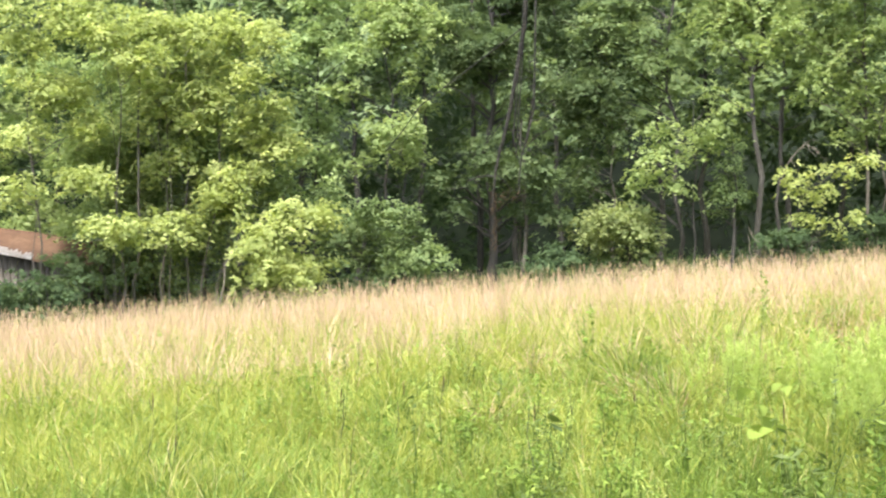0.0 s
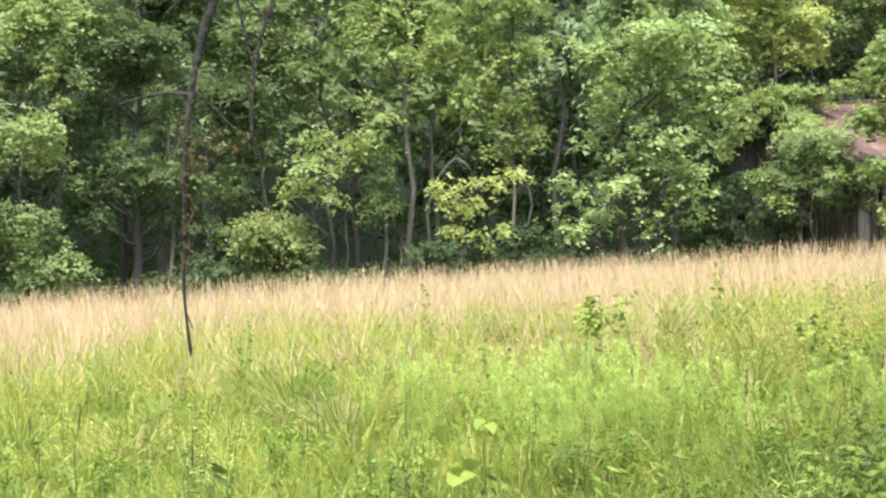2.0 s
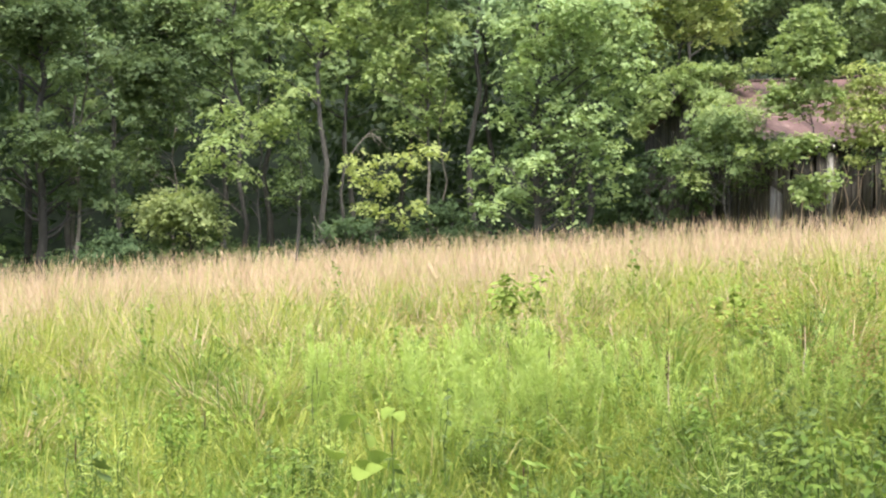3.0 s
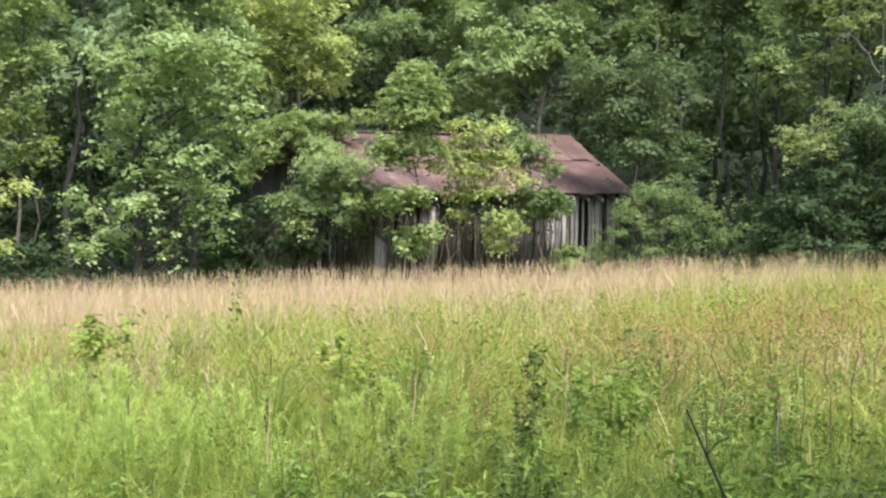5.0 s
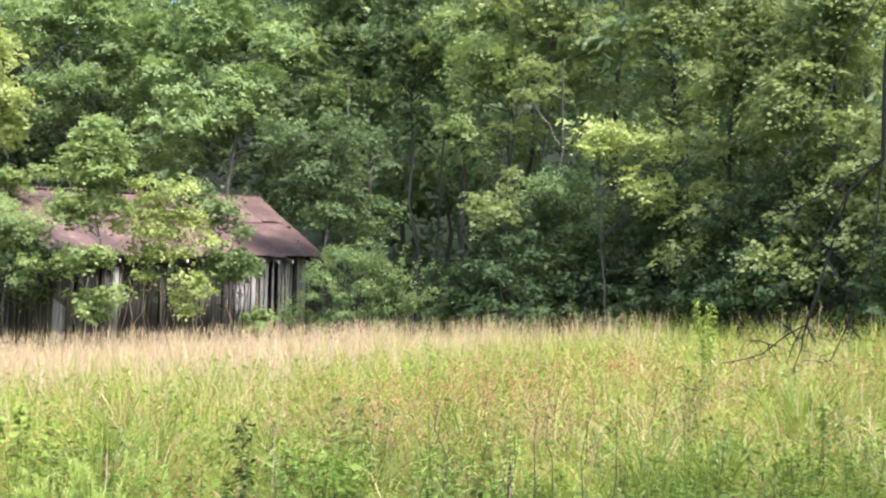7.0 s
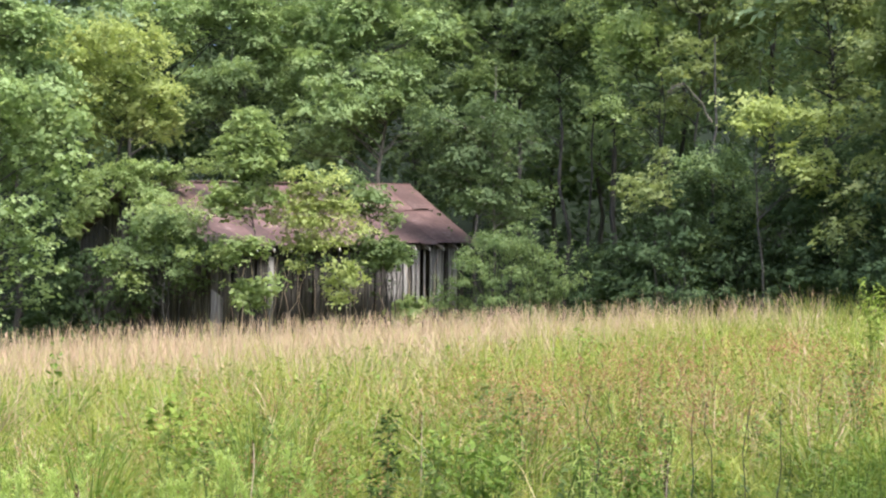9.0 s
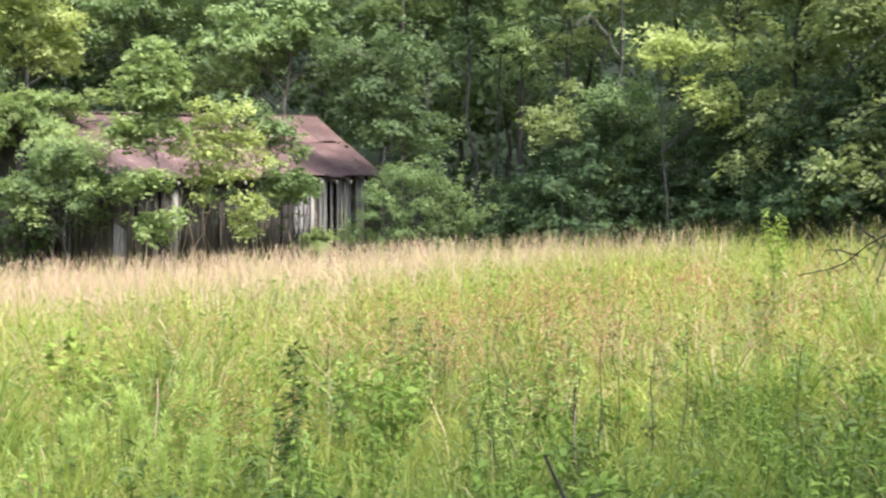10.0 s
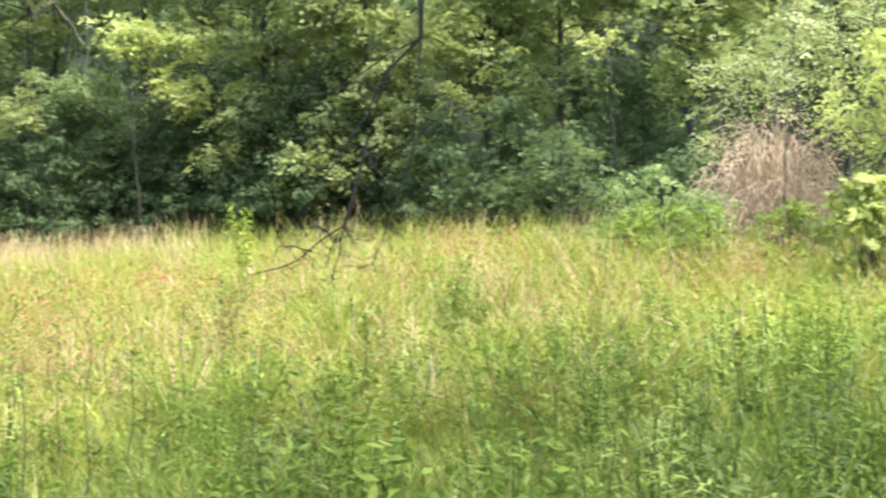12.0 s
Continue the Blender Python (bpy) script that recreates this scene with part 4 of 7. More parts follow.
bough_tree("barn_tree", "light green tree rising behind the barn gable", -8.2, 47, 13, [(0.2, 10.4, 1.32, 0.72), (-1.5, 10.3, 1.18, 0.72), (1.4, 10.2, 0.69, 0.56), (-0.2, 9.3, 1.18, 0.62), (1.2, 8.7, 1.04, 0.62), (0.3, 8.1, 0.9, 0.58), (1.1, 7.7, 1.04, 0.58), (-1, 8.4, 0.9, 0.58), (-1.7, 9.5, 1.04, 0.83), (1.7, 8.4, 0.56, 0.42), (-2.2, 10.5, 0.83, 0.69), (-0.6, 7.5, 0.83, 0.56), (-2.7, 8.7, 0.97, 0.83), (-2.4, 7.4, 0.97, 0.69)], LEAF_BRIGHT, 1022, top=False)
bough_tree("barn_tree", "green tree behind the barn roof", -3.5, 51, 12, [(0, 9.7, 0.98, 0.63), (-0.9, 9.7, 1.13, 0.63), (0.2, 10.3, 0.78, 0.48), (-1.4, 8.5, 0.75, 0.6), (-0.5, 8.7, 0.9, 0.45), (0.8, 8.5, 0.45, 0.3)], LEAF_MID, 1023, trunk=0.12, top=False)
# light leaf green here stands for the haze over this tall tree
bough_tree("barn_tree", "tall dull green tree behind the barn", -7.7, 54, 19, [(1.7, 13.1, 1.68, 0.72), (1.6, 12.1, 1.04, 0.56), (-0.8, 12.9, 1.2, 0.72), (3.3, 13.4, 1.12, 0.64), (5.5, 12, 1.44, 0.96), (4.5, 12.9, 1.28, 0.8), (7.2, 13.1, 1.44, 0.96), (6, 10.4, 0.96, 0.96), (8.1, 11.9, 0.96, 0.8)], LEAF_GREY, 1024, trunk=0.16)
bough_tree("barn_sapling", "slim young tree with large light green leaves before the barn", -2.5, 38.4, 7.2, [(-0.1, 6.6, 0.55, 0.29), (-0.4, 6.3, 0.52, 0.29), (0.2, 6.2, 0.55, 0.29), (-0.6, 5.8, 0.49, 0.28), (-0, 5.8, 0.72, 0.35), (0.4, 5.7, 0.42, 0.28), (-0.7, 5.3, 0.52, 0.23), (0.1, 5.3, 0.68, 0.29), (-0.4, 5, 0.46, 0.23), (0.2, 4.8, 0.46, 0.23), (-0.8, 4.3, 0.68, 0.35), (-0.2, 4.4, 0.68, 0.32), (0.4, 4.3, 0.55, 0.32), (-0.5, 3.9, 0.55, 0.26), (-1, 4.1, 0.38, 0.22), (-0.4, 2.8, 0.59, 0.32), (0.1, 2.9, 0.38, 0.23), (-0.6, 2.6, 0.38, 0.19), (-0.3, 1.8, 0.38, 0.19), (0.4, 1.8, 0.46, 0.22), (0.1, 1.5, 0.46, 0.26), (-0.1, 1.4, 0.35, 0.19)], LEAF_FRESH, 1025, trunk=0.045, top=False, leaf=0.12, tight=True, cover=4.2)
bough_tree("barn_sapling", "thin bent young tree with yellow-green leaves before the barn", 0.3, 39, 5.2, [(-0.8, 4.9, 0.31, 0.19), (-0.4, 4.5, 0.56, 0.26), (0.1, 4.8, 0.47, 0.19), (0.5, 4.8, 0.38, 0.19), (-0.6, 4, 0.64, 0.31), (0.1, 4, 0.58, 0.31), (0.6, 4.1, 0.54, 0.26), (-1.1, 3.7, 0.47, 0.24), (-0.4, 3.5, 0.64, 0.26), (0.3, 3.5, 0.56, 0.24), (1.1, 3.4, 0.54, 0.19), (-0.1, 3, 0.56, 0.28), (-0.7, 3, 0.44, 0.26), (0.6, 3, 0.35, 0.19), (-0.6, 2.3, 0.31, 0.17), (0.7, 2.2, 0.56, 0.26), (0.9, 2, 0.44, 0.26), (0.4, 1.8, 0.35, 0.19), (0.6, 1.4, 0.35, 0.22)], LEAF_BRIGHT, 1026, trunk=0.035, top=False, stems=2, leaf=0.1, tight=True, cover=3.8)
bough_tree("barn_sapling", "leafy young tree with glossy green leaves before the barn", 2.5, 40, 5.6, [(-0.7, 4.9, 0.31, 0.24), (-0.9, 4.6, 0.45, 0.27), (-0.4, 4.6, 0.45, 0.27), (-0.1, 4.2, 0.55, 0.31), (0.2, 4.4, 0.40, 0.24), (-0.3, 3.9, 0.52, 0.24), (0.5, 4.1, 0.31, 0.20), (0.6, 3.6, 0.28, 0.24), (0.1, 2.9, 0.55, 0.31), (0.6, 2.8, 0.52, 0.27), (-0.1, 2.5, 0.33, 0.20), (0.9, 2.6, 0.28, 0.20)], LEAF_MID, 1027, trunk=0.04, top=False, leaf=0.12, tight=True, cover=4.0)
bough_tree("vine_bush", "rambling green vine growing up the barn wall", -6.2, 39.4, 3.8, [(-0.3, 3.8, 0.65, 0.26), (0.3, 3.7, 0.65, 0.28), (-0.6, 3.5, 0.56, 0.26), (0.8, 3.5, 0.47, 0.22), (-0.2, 3.1, 0.65, 0.28), (-1, 2.9, 0.65, 0.26), (0.6, 3, 0.56, 0.26), (1.3, 3.1, 0.47, 0.22), (0.2, 2.7, 0.56, 0.22), (1, 2.7, 0.56, 0.22), (-1.2, 2.5, 0.47, 0.22), (-0.6, 2.5, 0.47, 0.22), (0.5, 2.3, 0.40, 0.19), (1.5, 2.8, 0.35, 0.19)], LEAF_MID, 1028, trunk=0.03, stems=4, top=False, leaf=0.09, category='vine', group='vines on the barn', tight=True, cover=3.6)
bough_tree("vine_bush", "rambling fresh green vine growing up the barn wall", -6.0, 39.0, 3.6, [(-1.2, 2.1, 0.37, 0.15), (-0.8, 2, 0.27, 0.13), (0.6, 2.9, 0.42, 0.15), (-0, 4, 0.37, 0.15), (1.5, 3, 0.27, 0.15), (-1.6, 2.8, 0.3, 0.15)], LEAF_FRESH, 1029, trunk=0.02, stems=3, top=False, leaf=0.1, category='vine', group='vines on the barn', tight=True, cover=3.0)
# lightened leaves again, haze put into their colour
bough_tree("barn_tree", "tall shaded tree with a bare pale trunk behind the barn roof", 2.9, 52, 18, [(-0.5, 8.8, 1.59, 0.68), (-1.6, 8.2, 1.44, 0.64), (1.1, 9.1, 0.99, 0.64), (-2.5, 10.4, 0.99, 0.68), (1.3, 10.5, 0.99, 0.68), (-1.9, 7.3, 0.99, 0.48), (0.2, 10, 1.29, 0.68), (1.7, 11.6, 1.14, 0.68), (-2, 9.4, 0.99, 0.53), (-2.9, 8.3, 0.91, 0.61), (-3.3, 7.2, 0.76, 0.61), (2.1, 8.1, 0.91, 0.68), (-1, 11.7, 1.21, 0.76)], LEAF_GREY, 1030, trunk=0.17, bark=BARK_PALE)
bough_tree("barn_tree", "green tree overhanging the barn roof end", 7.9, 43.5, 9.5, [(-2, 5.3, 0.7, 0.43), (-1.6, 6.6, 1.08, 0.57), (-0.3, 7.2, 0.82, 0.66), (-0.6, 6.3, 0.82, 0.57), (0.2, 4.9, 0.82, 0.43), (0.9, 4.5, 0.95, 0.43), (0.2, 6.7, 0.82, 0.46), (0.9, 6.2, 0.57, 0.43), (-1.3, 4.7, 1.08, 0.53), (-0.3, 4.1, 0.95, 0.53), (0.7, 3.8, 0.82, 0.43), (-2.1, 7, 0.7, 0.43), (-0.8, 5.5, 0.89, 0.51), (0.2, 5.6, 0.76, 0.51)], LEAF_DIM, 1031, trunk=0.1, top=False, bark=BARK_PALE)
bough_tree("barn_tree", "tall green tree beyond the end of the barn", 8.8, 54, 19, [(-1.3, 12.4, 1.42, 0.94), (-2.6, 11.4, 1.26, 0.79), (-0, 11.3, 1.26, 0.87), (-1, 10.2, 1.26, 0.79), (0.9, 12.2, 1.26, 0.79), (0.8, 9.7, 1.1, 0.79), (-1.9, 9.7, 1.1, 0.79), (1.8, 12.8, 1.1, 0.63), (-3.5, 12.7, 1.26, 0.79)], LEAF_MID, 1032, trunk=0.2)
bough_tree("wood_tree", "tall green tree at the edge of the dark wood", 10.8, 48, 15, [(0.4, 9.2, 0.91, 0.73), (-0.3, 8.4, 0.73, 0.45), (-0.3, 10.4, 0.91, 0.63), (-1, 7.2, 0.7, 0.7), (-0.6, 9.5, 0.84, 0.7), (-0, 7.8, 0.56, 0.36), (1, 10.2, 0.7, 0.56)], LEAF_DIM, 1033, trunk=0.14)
bough_tree("wood_tree", "tall tree with light yellow-green boughs", 14.9, 46, 13, [(-0.9, 9.2, 1.41, 0.6), (-1.7, 7.2, 0.7, 0.64), (-1, 9.9, 1.14, 0.35), (-0.7, 7.1, 0.56, 0.38), (-1.2, 6.5, 0.56, 0.32), (-1.6, 8, 0.46, 0.4), (0.1, 8.9, 0.67, 0.4), (-1.8, 9, 0.54, 0.54)], LEAF_FRESH, 1034, trunk=0.09)
bough_tree("wood_tree", "tall tree with dull green boughs and bare limbs", 16.7, 45, 14, [(-0.4, 9.2, 0.79, 0.45), (-0, 8.3, 0.73, 0.39), (-1, 7.3, 0.81, 0.34), (0.3, 8.7, 0.59, 0.42), (1.1, 9, 0.63, 0.55), (-0.7, 8, 0.66, 0.45), (0.7, 9.5, 0.79, 0.52), (2, 8.5, 0.66, 0.79)], LEAF_OLIVE, 1035, trunk=0.12)
bough_tree("wood_tree", "small green tree on a thin trunk by the wood", 15.3, 42, 6.2, [(-0.2, 5.2, 0.34, 0.49), (-0.6, 4.6, 0.8, 0.43), (-0.3, 3.9, 0.67, 0.39), (-1.2, 4.3, 0.55, 0.37), (-1, 3.9, 0.49, 0.29)], LEAF_OLIVE, 1036, trunk=0.05, top=False)
bough_tree("wood_tree", "dark green tree with cascading vines", 18.0, 41, 6.2, [(-0.5, 4.9, 1.02, 0.33), (-0.2, 4.5, 0.78, 0.33), (0.1, 3.3, 0.96, 0.48), (-0.7, 2.4, 0.84, 0.41), (-0.3, 2.8, 0.72, 0.41), (-1.2, 1.4, 0.62, 0.41), (-1, 1.9, 0.6, 0.36), (0.5, 3.8, 0.72, 0.36), (-1.3, 4.7, 0.6, 0.29)], LEAF_MID, 1037, trunk=0.08, top=False, leaf=0.11)
bough_tree("understory_tree", "dull green understory tree in the shade of the wood", 13.9, 42.5, 4.4, [(0.6, 3, 0.81, 0.37), (-0.2, 2.4, 0.81, 0.42), (-0.5, 1.4, 0.81, 0.42), (0.5, 2, 0.74, 0.5), (0.9, 1.4, 0.74, 0.45)], LEAF_IN_SHADE, 1038, trunk=0.05, top=False)
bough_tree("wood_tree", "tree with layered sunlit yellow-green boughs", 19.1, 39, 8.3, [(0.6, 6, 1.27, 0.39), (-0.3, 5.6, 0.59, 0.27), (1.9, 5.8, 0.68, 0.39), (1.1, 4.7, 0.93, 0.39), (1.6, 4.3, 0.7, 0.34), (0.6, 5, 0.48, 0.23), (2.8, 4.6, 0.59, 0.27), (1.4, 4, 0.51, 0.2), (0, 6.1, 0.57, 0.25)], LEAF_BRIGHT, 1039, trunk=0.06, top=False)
bough_tree("wood_tree", "tall tree with olive-green boughs", 21.8, 43, 14, [(0.1, 8.6, 0.7, 0.45), (0.2, 8, 0.7, 0.4), (-0.2, 7.4, 0.65, 0.4), (1.1, 7.8, 0.65, 0.35), (1.3, 8.4, 0.69, 0.4), (1.5, 9.3, 0.81, 0.43), (-0.2, 6.6, 0.65, 0.33), (-1, 8.8, 0.43, 0.3), (1.6, 6.3, 0.56, 0.4), (-0.7, 7.9, 0.5, 0.5), (0.7, 7, 0.75, 0.5), (-0.6, 9.6, 0.75, 0.45)], LEAF_OLIVE, 1040, trunk=0.14)
bough_tree("wood_tree", "tall green tree with drooping boughs", 24.6, 38, 13, [(0.3, 5.5, 1.03, 0.58), (0.6, 6, 0.62, 0.44), (-0.5, 5.4, 0.62, 0.44), (1.5, 4.1, 0.85, 0.41), (0.9, 6.4, 0.76, 0.33), (1.9, 4.5, 0.62, 0.41), (-0.3, 4.2, 0.83, 0.41), (0.5, 3.4, 0.96, 0.47), (-0.8, 3.3, 0.83, 0.5), (0.1, 3.9, 0.83, 0.41), (-1.4, 2.4, 0.83, 0.5)], LEAF_OLIVE, 1041, trunk=0.14)
bough_tree("wood_tree", "green tree with layered drooping boughs", 28.5, 35, 13, [(1.1, 4.7, 0.82, 0.3), (0.6, 4.2, 0.91, 0.36), (1.5, 5.2, 0.95, 0.41), (2, 3.8, 0.57, 0.28), (0.9, 3, 0.7, 0.41), (0.5, 3.4, 0.79, 0.36), (-0.2, 3.5, 0.79, 0.36), (-1, 2.3, 0.79, 0.38), (-1.6, 1.9, 0.79, 0.38), (-0.5, 1.6, 0.66, 0.33), (0.4, 2.4, 0.79, 0.33), (-0.4, 4.6, 0.76, 0.43), (-1, 3, 0.76, 0.38), (1.1, 1.8, 0.76, 0.43), (0.1, 5.4, 0.76, 0.43), (-1.8, 1.2, 0.76, 0.33)], LEAF_OLIVE, 1042, trunk=0.14)
bough_tree("wood_tree", "light green young tree at the edge of the wood", 33.6, 34, 8, [(0.4, 4.4, 0.52, 0.3), (-0, 3.9, 0.54, 0.32), (0.6, 3.7, 0.47, 0.25), (-0.6, 3.2, 0.62, 0.35), (-0.1, 2.7, 0.52, 0.25), (-1.4, 2.3, 0.52, 0.25), (-1.8, 2.1, 0.39, 0.18), (-1, 2.7, 0.37, 0.25)], LEAF_BRIGHT, 1043, trunk=0.05, top=False, tight=True)
bough_tree("wood_tree", "dark green tree behind the young tree", 33.5, 37.5, 14, [(-0.7, 5.5, 0.95, 0.54), (0.3, 5.6, 0.95, 0.54), (-0.5, 4.6, 0.82, 0.54), (1.5, 4.5, 0.95, 0.68), (0.7, 3.4, 0.95, 0.54), (2, 5.1, 1.09, 0.68), (2.5, 3.8, 0.95, 0.68), (1.5, 3.3, 0.95, 0.54), (-1.1, 4.8, 0.68, 0.54)], LEAF_OLIVE, 1044, trunk=0.15)
bough_tree("bush", "large dense fresh green bush at the edge of the wood", 34.8, 30, 4.2, [(-0.2, 1.4, 1, 0.43), (0.6, 1.7, 0.89, 0.43), (-1, 1.2, 0.78, 0.35), (-0.6, 0.9, 0.89, 0.33), (0.7, 1, 0.89, 0.43), (1.1, 2, 0.57, 0.54), (0.1, 1.9, 0.67, 0.35), (-1.2, 0.8, 0.65, 0.28), (0.2, 0.7, 0.87, 0.33)], LEAF_DIM, 1045, trunk=0.04, stems=4, top=False, category='shrub', leaf=0.09)
bough_tree("wood_tree", "dark tree with one sunlit lower bough", 36.7, 31, 12, [(0.2, 4.9, 0.62, 0.35), (-0.5, 4.5, 0.53, 0.35), (0.2, 3.8, 0.62, 0.35), (-0.6, 3.7, 0.53, 0.35), (0.6, 3.3, 0.53, 0.35), (-0.2, 2.9, 0.53, 0.35), (1, 4.9, 0.71, 0.35)], LEAF_OLIVE, 1046, trunk=0.12)
# one bough in the bright leaf, sunlight put into its colour
bough_tree("wood_tree", "small tree with a sunlit yellow-green bough", 38.6, 28, 4.8, [(-0.1, 3.9, 0.42, 0.19), (0.2, 3.7, 0.26, 0.14), (-0.4, 3.9, 0.24, 0.13)], LEAF_BRIGHT, 1047, trunk=0.04, top=False, tight=True)
bough_tree("wood_tree", "green tree above the brush", 41.9, 29, 12, [(-0.7, 3.6, 0.51, 0.27), (-0, 3.3, 0.7, 0.35), (-0.4, 3, 0.5, 0.28), (0.4, 4.3, 0.7, 0.37), (1.1, 4.4, 0.66, 0.37), (0.5, 3.6, 0.58, 0.37), (-0.6, 4.3, 0.66, 0.37), (0.1, 3.9, 0.58, 0.33), (0.7, 3.2, 0.5, 0.37), (0, 2.7, 0.41, 0.25), (1.4, 3.8, 0.66, 0.41)], LEAF_OLIVE, 1048, trunk=0.14)
bough_tree("bush", "dense green bush at the edge of the wood", 36.1, 26, 2.6, [(0.1, 1.8, 0.56, 0.33), (-0.3, 1.5, 0.52, 0.3), (0.5, 1.4, 0.56, 0.3), (0, 1, 0.67, 0.3), (0.7, 0.9, 0.45, 0.26), (-0.6, 1, 0.52, 0.3)], LEAF_DIM, 1049, trunk=0.03, stems=3, top=False, category='shrub', leaf=0.09)
bough_tree("willow_bush", "tall grey-green willowy bush behind the dead brush", 45.4, 20.5, 5.4, [(-0.3, 2.8, 0.73, 0.28), (-0.7, 2.5, 0.5, 0.23), (0.2, 3.1, 0.73, 0.29), (-0.1, 2.4, 0.61, 0.25), (0.6, 2.6, 0.56, 0.35), (-0.9, 2, 0.38, 0.23), (-1.2, 1.6, 0.36, 0.18), (1, 3.1, 0.59, 0.35), (0.7, 3.4, 0.64, 0.29), (-0.4, 2, 0.47, 0.18), (-1.1, 2.4, 0.29, 0.14)], LEAF_WILLOW, 1050, trunk=0.04, stems=5, top=False, category='shrub', leaf=0.05, bark=BARK)
bough_tree("sumac_bush", "bright yellow-green bush beside the dead brush", 47.6, 17.6, 3.6, [(-0.1, 2, 0.48, 0.3), (0.2, 2.3, 0.4, 0.3), (0.1, 1.7, 0.43, 0.2), (-0.2, 1.8, 0.25, 0.15), (0.4, 2.7, 0.4, 0.3), (0.5, 2, 0.45, 0.4), (0.2, 1.4, 0.4, 0.2)], LEAF_BRIGHT, 1051, trunk=0.015, stems=3, bark=BARK_PALE, top=False, category='shrub', leaf=0.06)
bough_tree("gable_vine", "light green vine spilling over the gable peak of the barn", -7.8, 43.8, 6.4, [(-0.7, 5.5, 0.76, 0.26), (0.1, 5.8, 0.76, 0.26), (0.9, 5.8, 0.66, 0.23), (1.5, 5.7, 0.42, 0.19), (1.7, 5.4, 0.34, 0.13), (-1.1, 5, 0.6, 0.3), (0.3, 5.4, 0.57, 0.21), (1.2, 5.3, 0.42, 0.15), (-1.3, 4.4, 0.42, 0.3), (0.7, 4.9, 0.34, 0.13), (2.3, 6, 0.49, 0.19), (3, 6, 0.34, 0.19), (-1.6, 3.9, 0.34, 0.26)], LEAF_FRESH, 1000, trunk=0.03, stems=3, top=False, leaf=0.1, category='vine', group='vines on the barn', tight=True, cover=3.4)
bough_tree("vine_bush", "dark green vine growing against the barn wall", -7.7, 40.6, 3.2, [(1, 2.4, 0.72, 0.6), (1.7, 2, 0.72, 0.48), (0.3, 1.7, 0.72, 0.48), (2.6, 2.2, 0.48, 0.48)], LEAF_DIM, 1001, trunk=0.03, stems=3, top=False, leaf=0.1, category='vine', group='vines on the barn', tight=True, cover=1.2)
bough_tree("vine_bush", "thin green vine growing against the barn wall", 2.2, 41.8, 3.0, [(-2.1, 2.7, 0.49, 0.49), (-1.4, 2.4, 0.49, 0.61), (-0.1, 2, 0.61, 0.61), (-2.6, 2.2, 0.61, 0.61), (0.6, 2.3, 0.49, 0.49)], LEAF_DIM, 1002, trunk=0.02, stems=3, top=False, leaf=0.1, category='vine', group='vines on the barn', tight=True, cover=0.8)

# low growth before the shed; shade is put into its dark leaf colour
x, y = spot(-56.5, 37.8)
shrub("bush", "shaded green bush before the shed wall", x, y, 1.9, 1.3, LEAF_IN_SHADE, 127, clumps=14, size=0.5, leaf=0.16)
x, y = spot(-58.6, 37.6)
shrub("bush", "shaded green bush before the shed wall", x, y, 1.7, 1.2, LEAF_IN_SHADE, 128, clumps=16, size=0.45, leaf=0.14)
x, y = spot(-53.2, 39.3)
shrub("bush", "dull green bush growing before the shed", x, y, 3.3, 1.0, LEAF_DIM, 132, clumps=12, size=0.5, leaf=0.16, lift=1.2)

# close understory under the tall trees on the right, shade put into its leaf colour
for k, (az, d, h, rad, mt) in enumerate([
        (13.2, 48, 3.0, 1.4, LEAF_IN_SHADE), (16.0, 43.5, 5.0, 1.6, LEAF_IN_SHADE), (17.2, 42.5, 5.5, 1.8, LEAF_IN_SHADE), (19.0, 41.5, 4.6, 1.7, LEAF_IN_SHADE), (21.2, 41, 4.4, 1.7, LEAF_IN_SHADE),
        (22.8, 40, 5.4, 1.7, LEAF_IN_SHADE), (25.2, 38.5, 4.6, 1.7, LEAF_IN_SHADE), (27.2, 37, 5.0, 1.7, LEAF_IN_SHADE), (29.6, 36, 4.8, 1.7, LEAF_IN_SHADE), (36.5, 34, 4.2, 1.8, LEAF_IN_SHADE), (39.5, 31.5, 3.6, 1.6, LEAF_IN_SHADE)]):
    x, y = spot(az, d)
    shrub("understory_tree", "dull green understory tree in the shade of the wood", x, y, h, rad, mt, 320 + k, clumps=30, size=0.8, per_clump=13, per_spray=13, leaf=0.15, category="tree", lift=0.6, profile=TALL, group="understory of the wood")

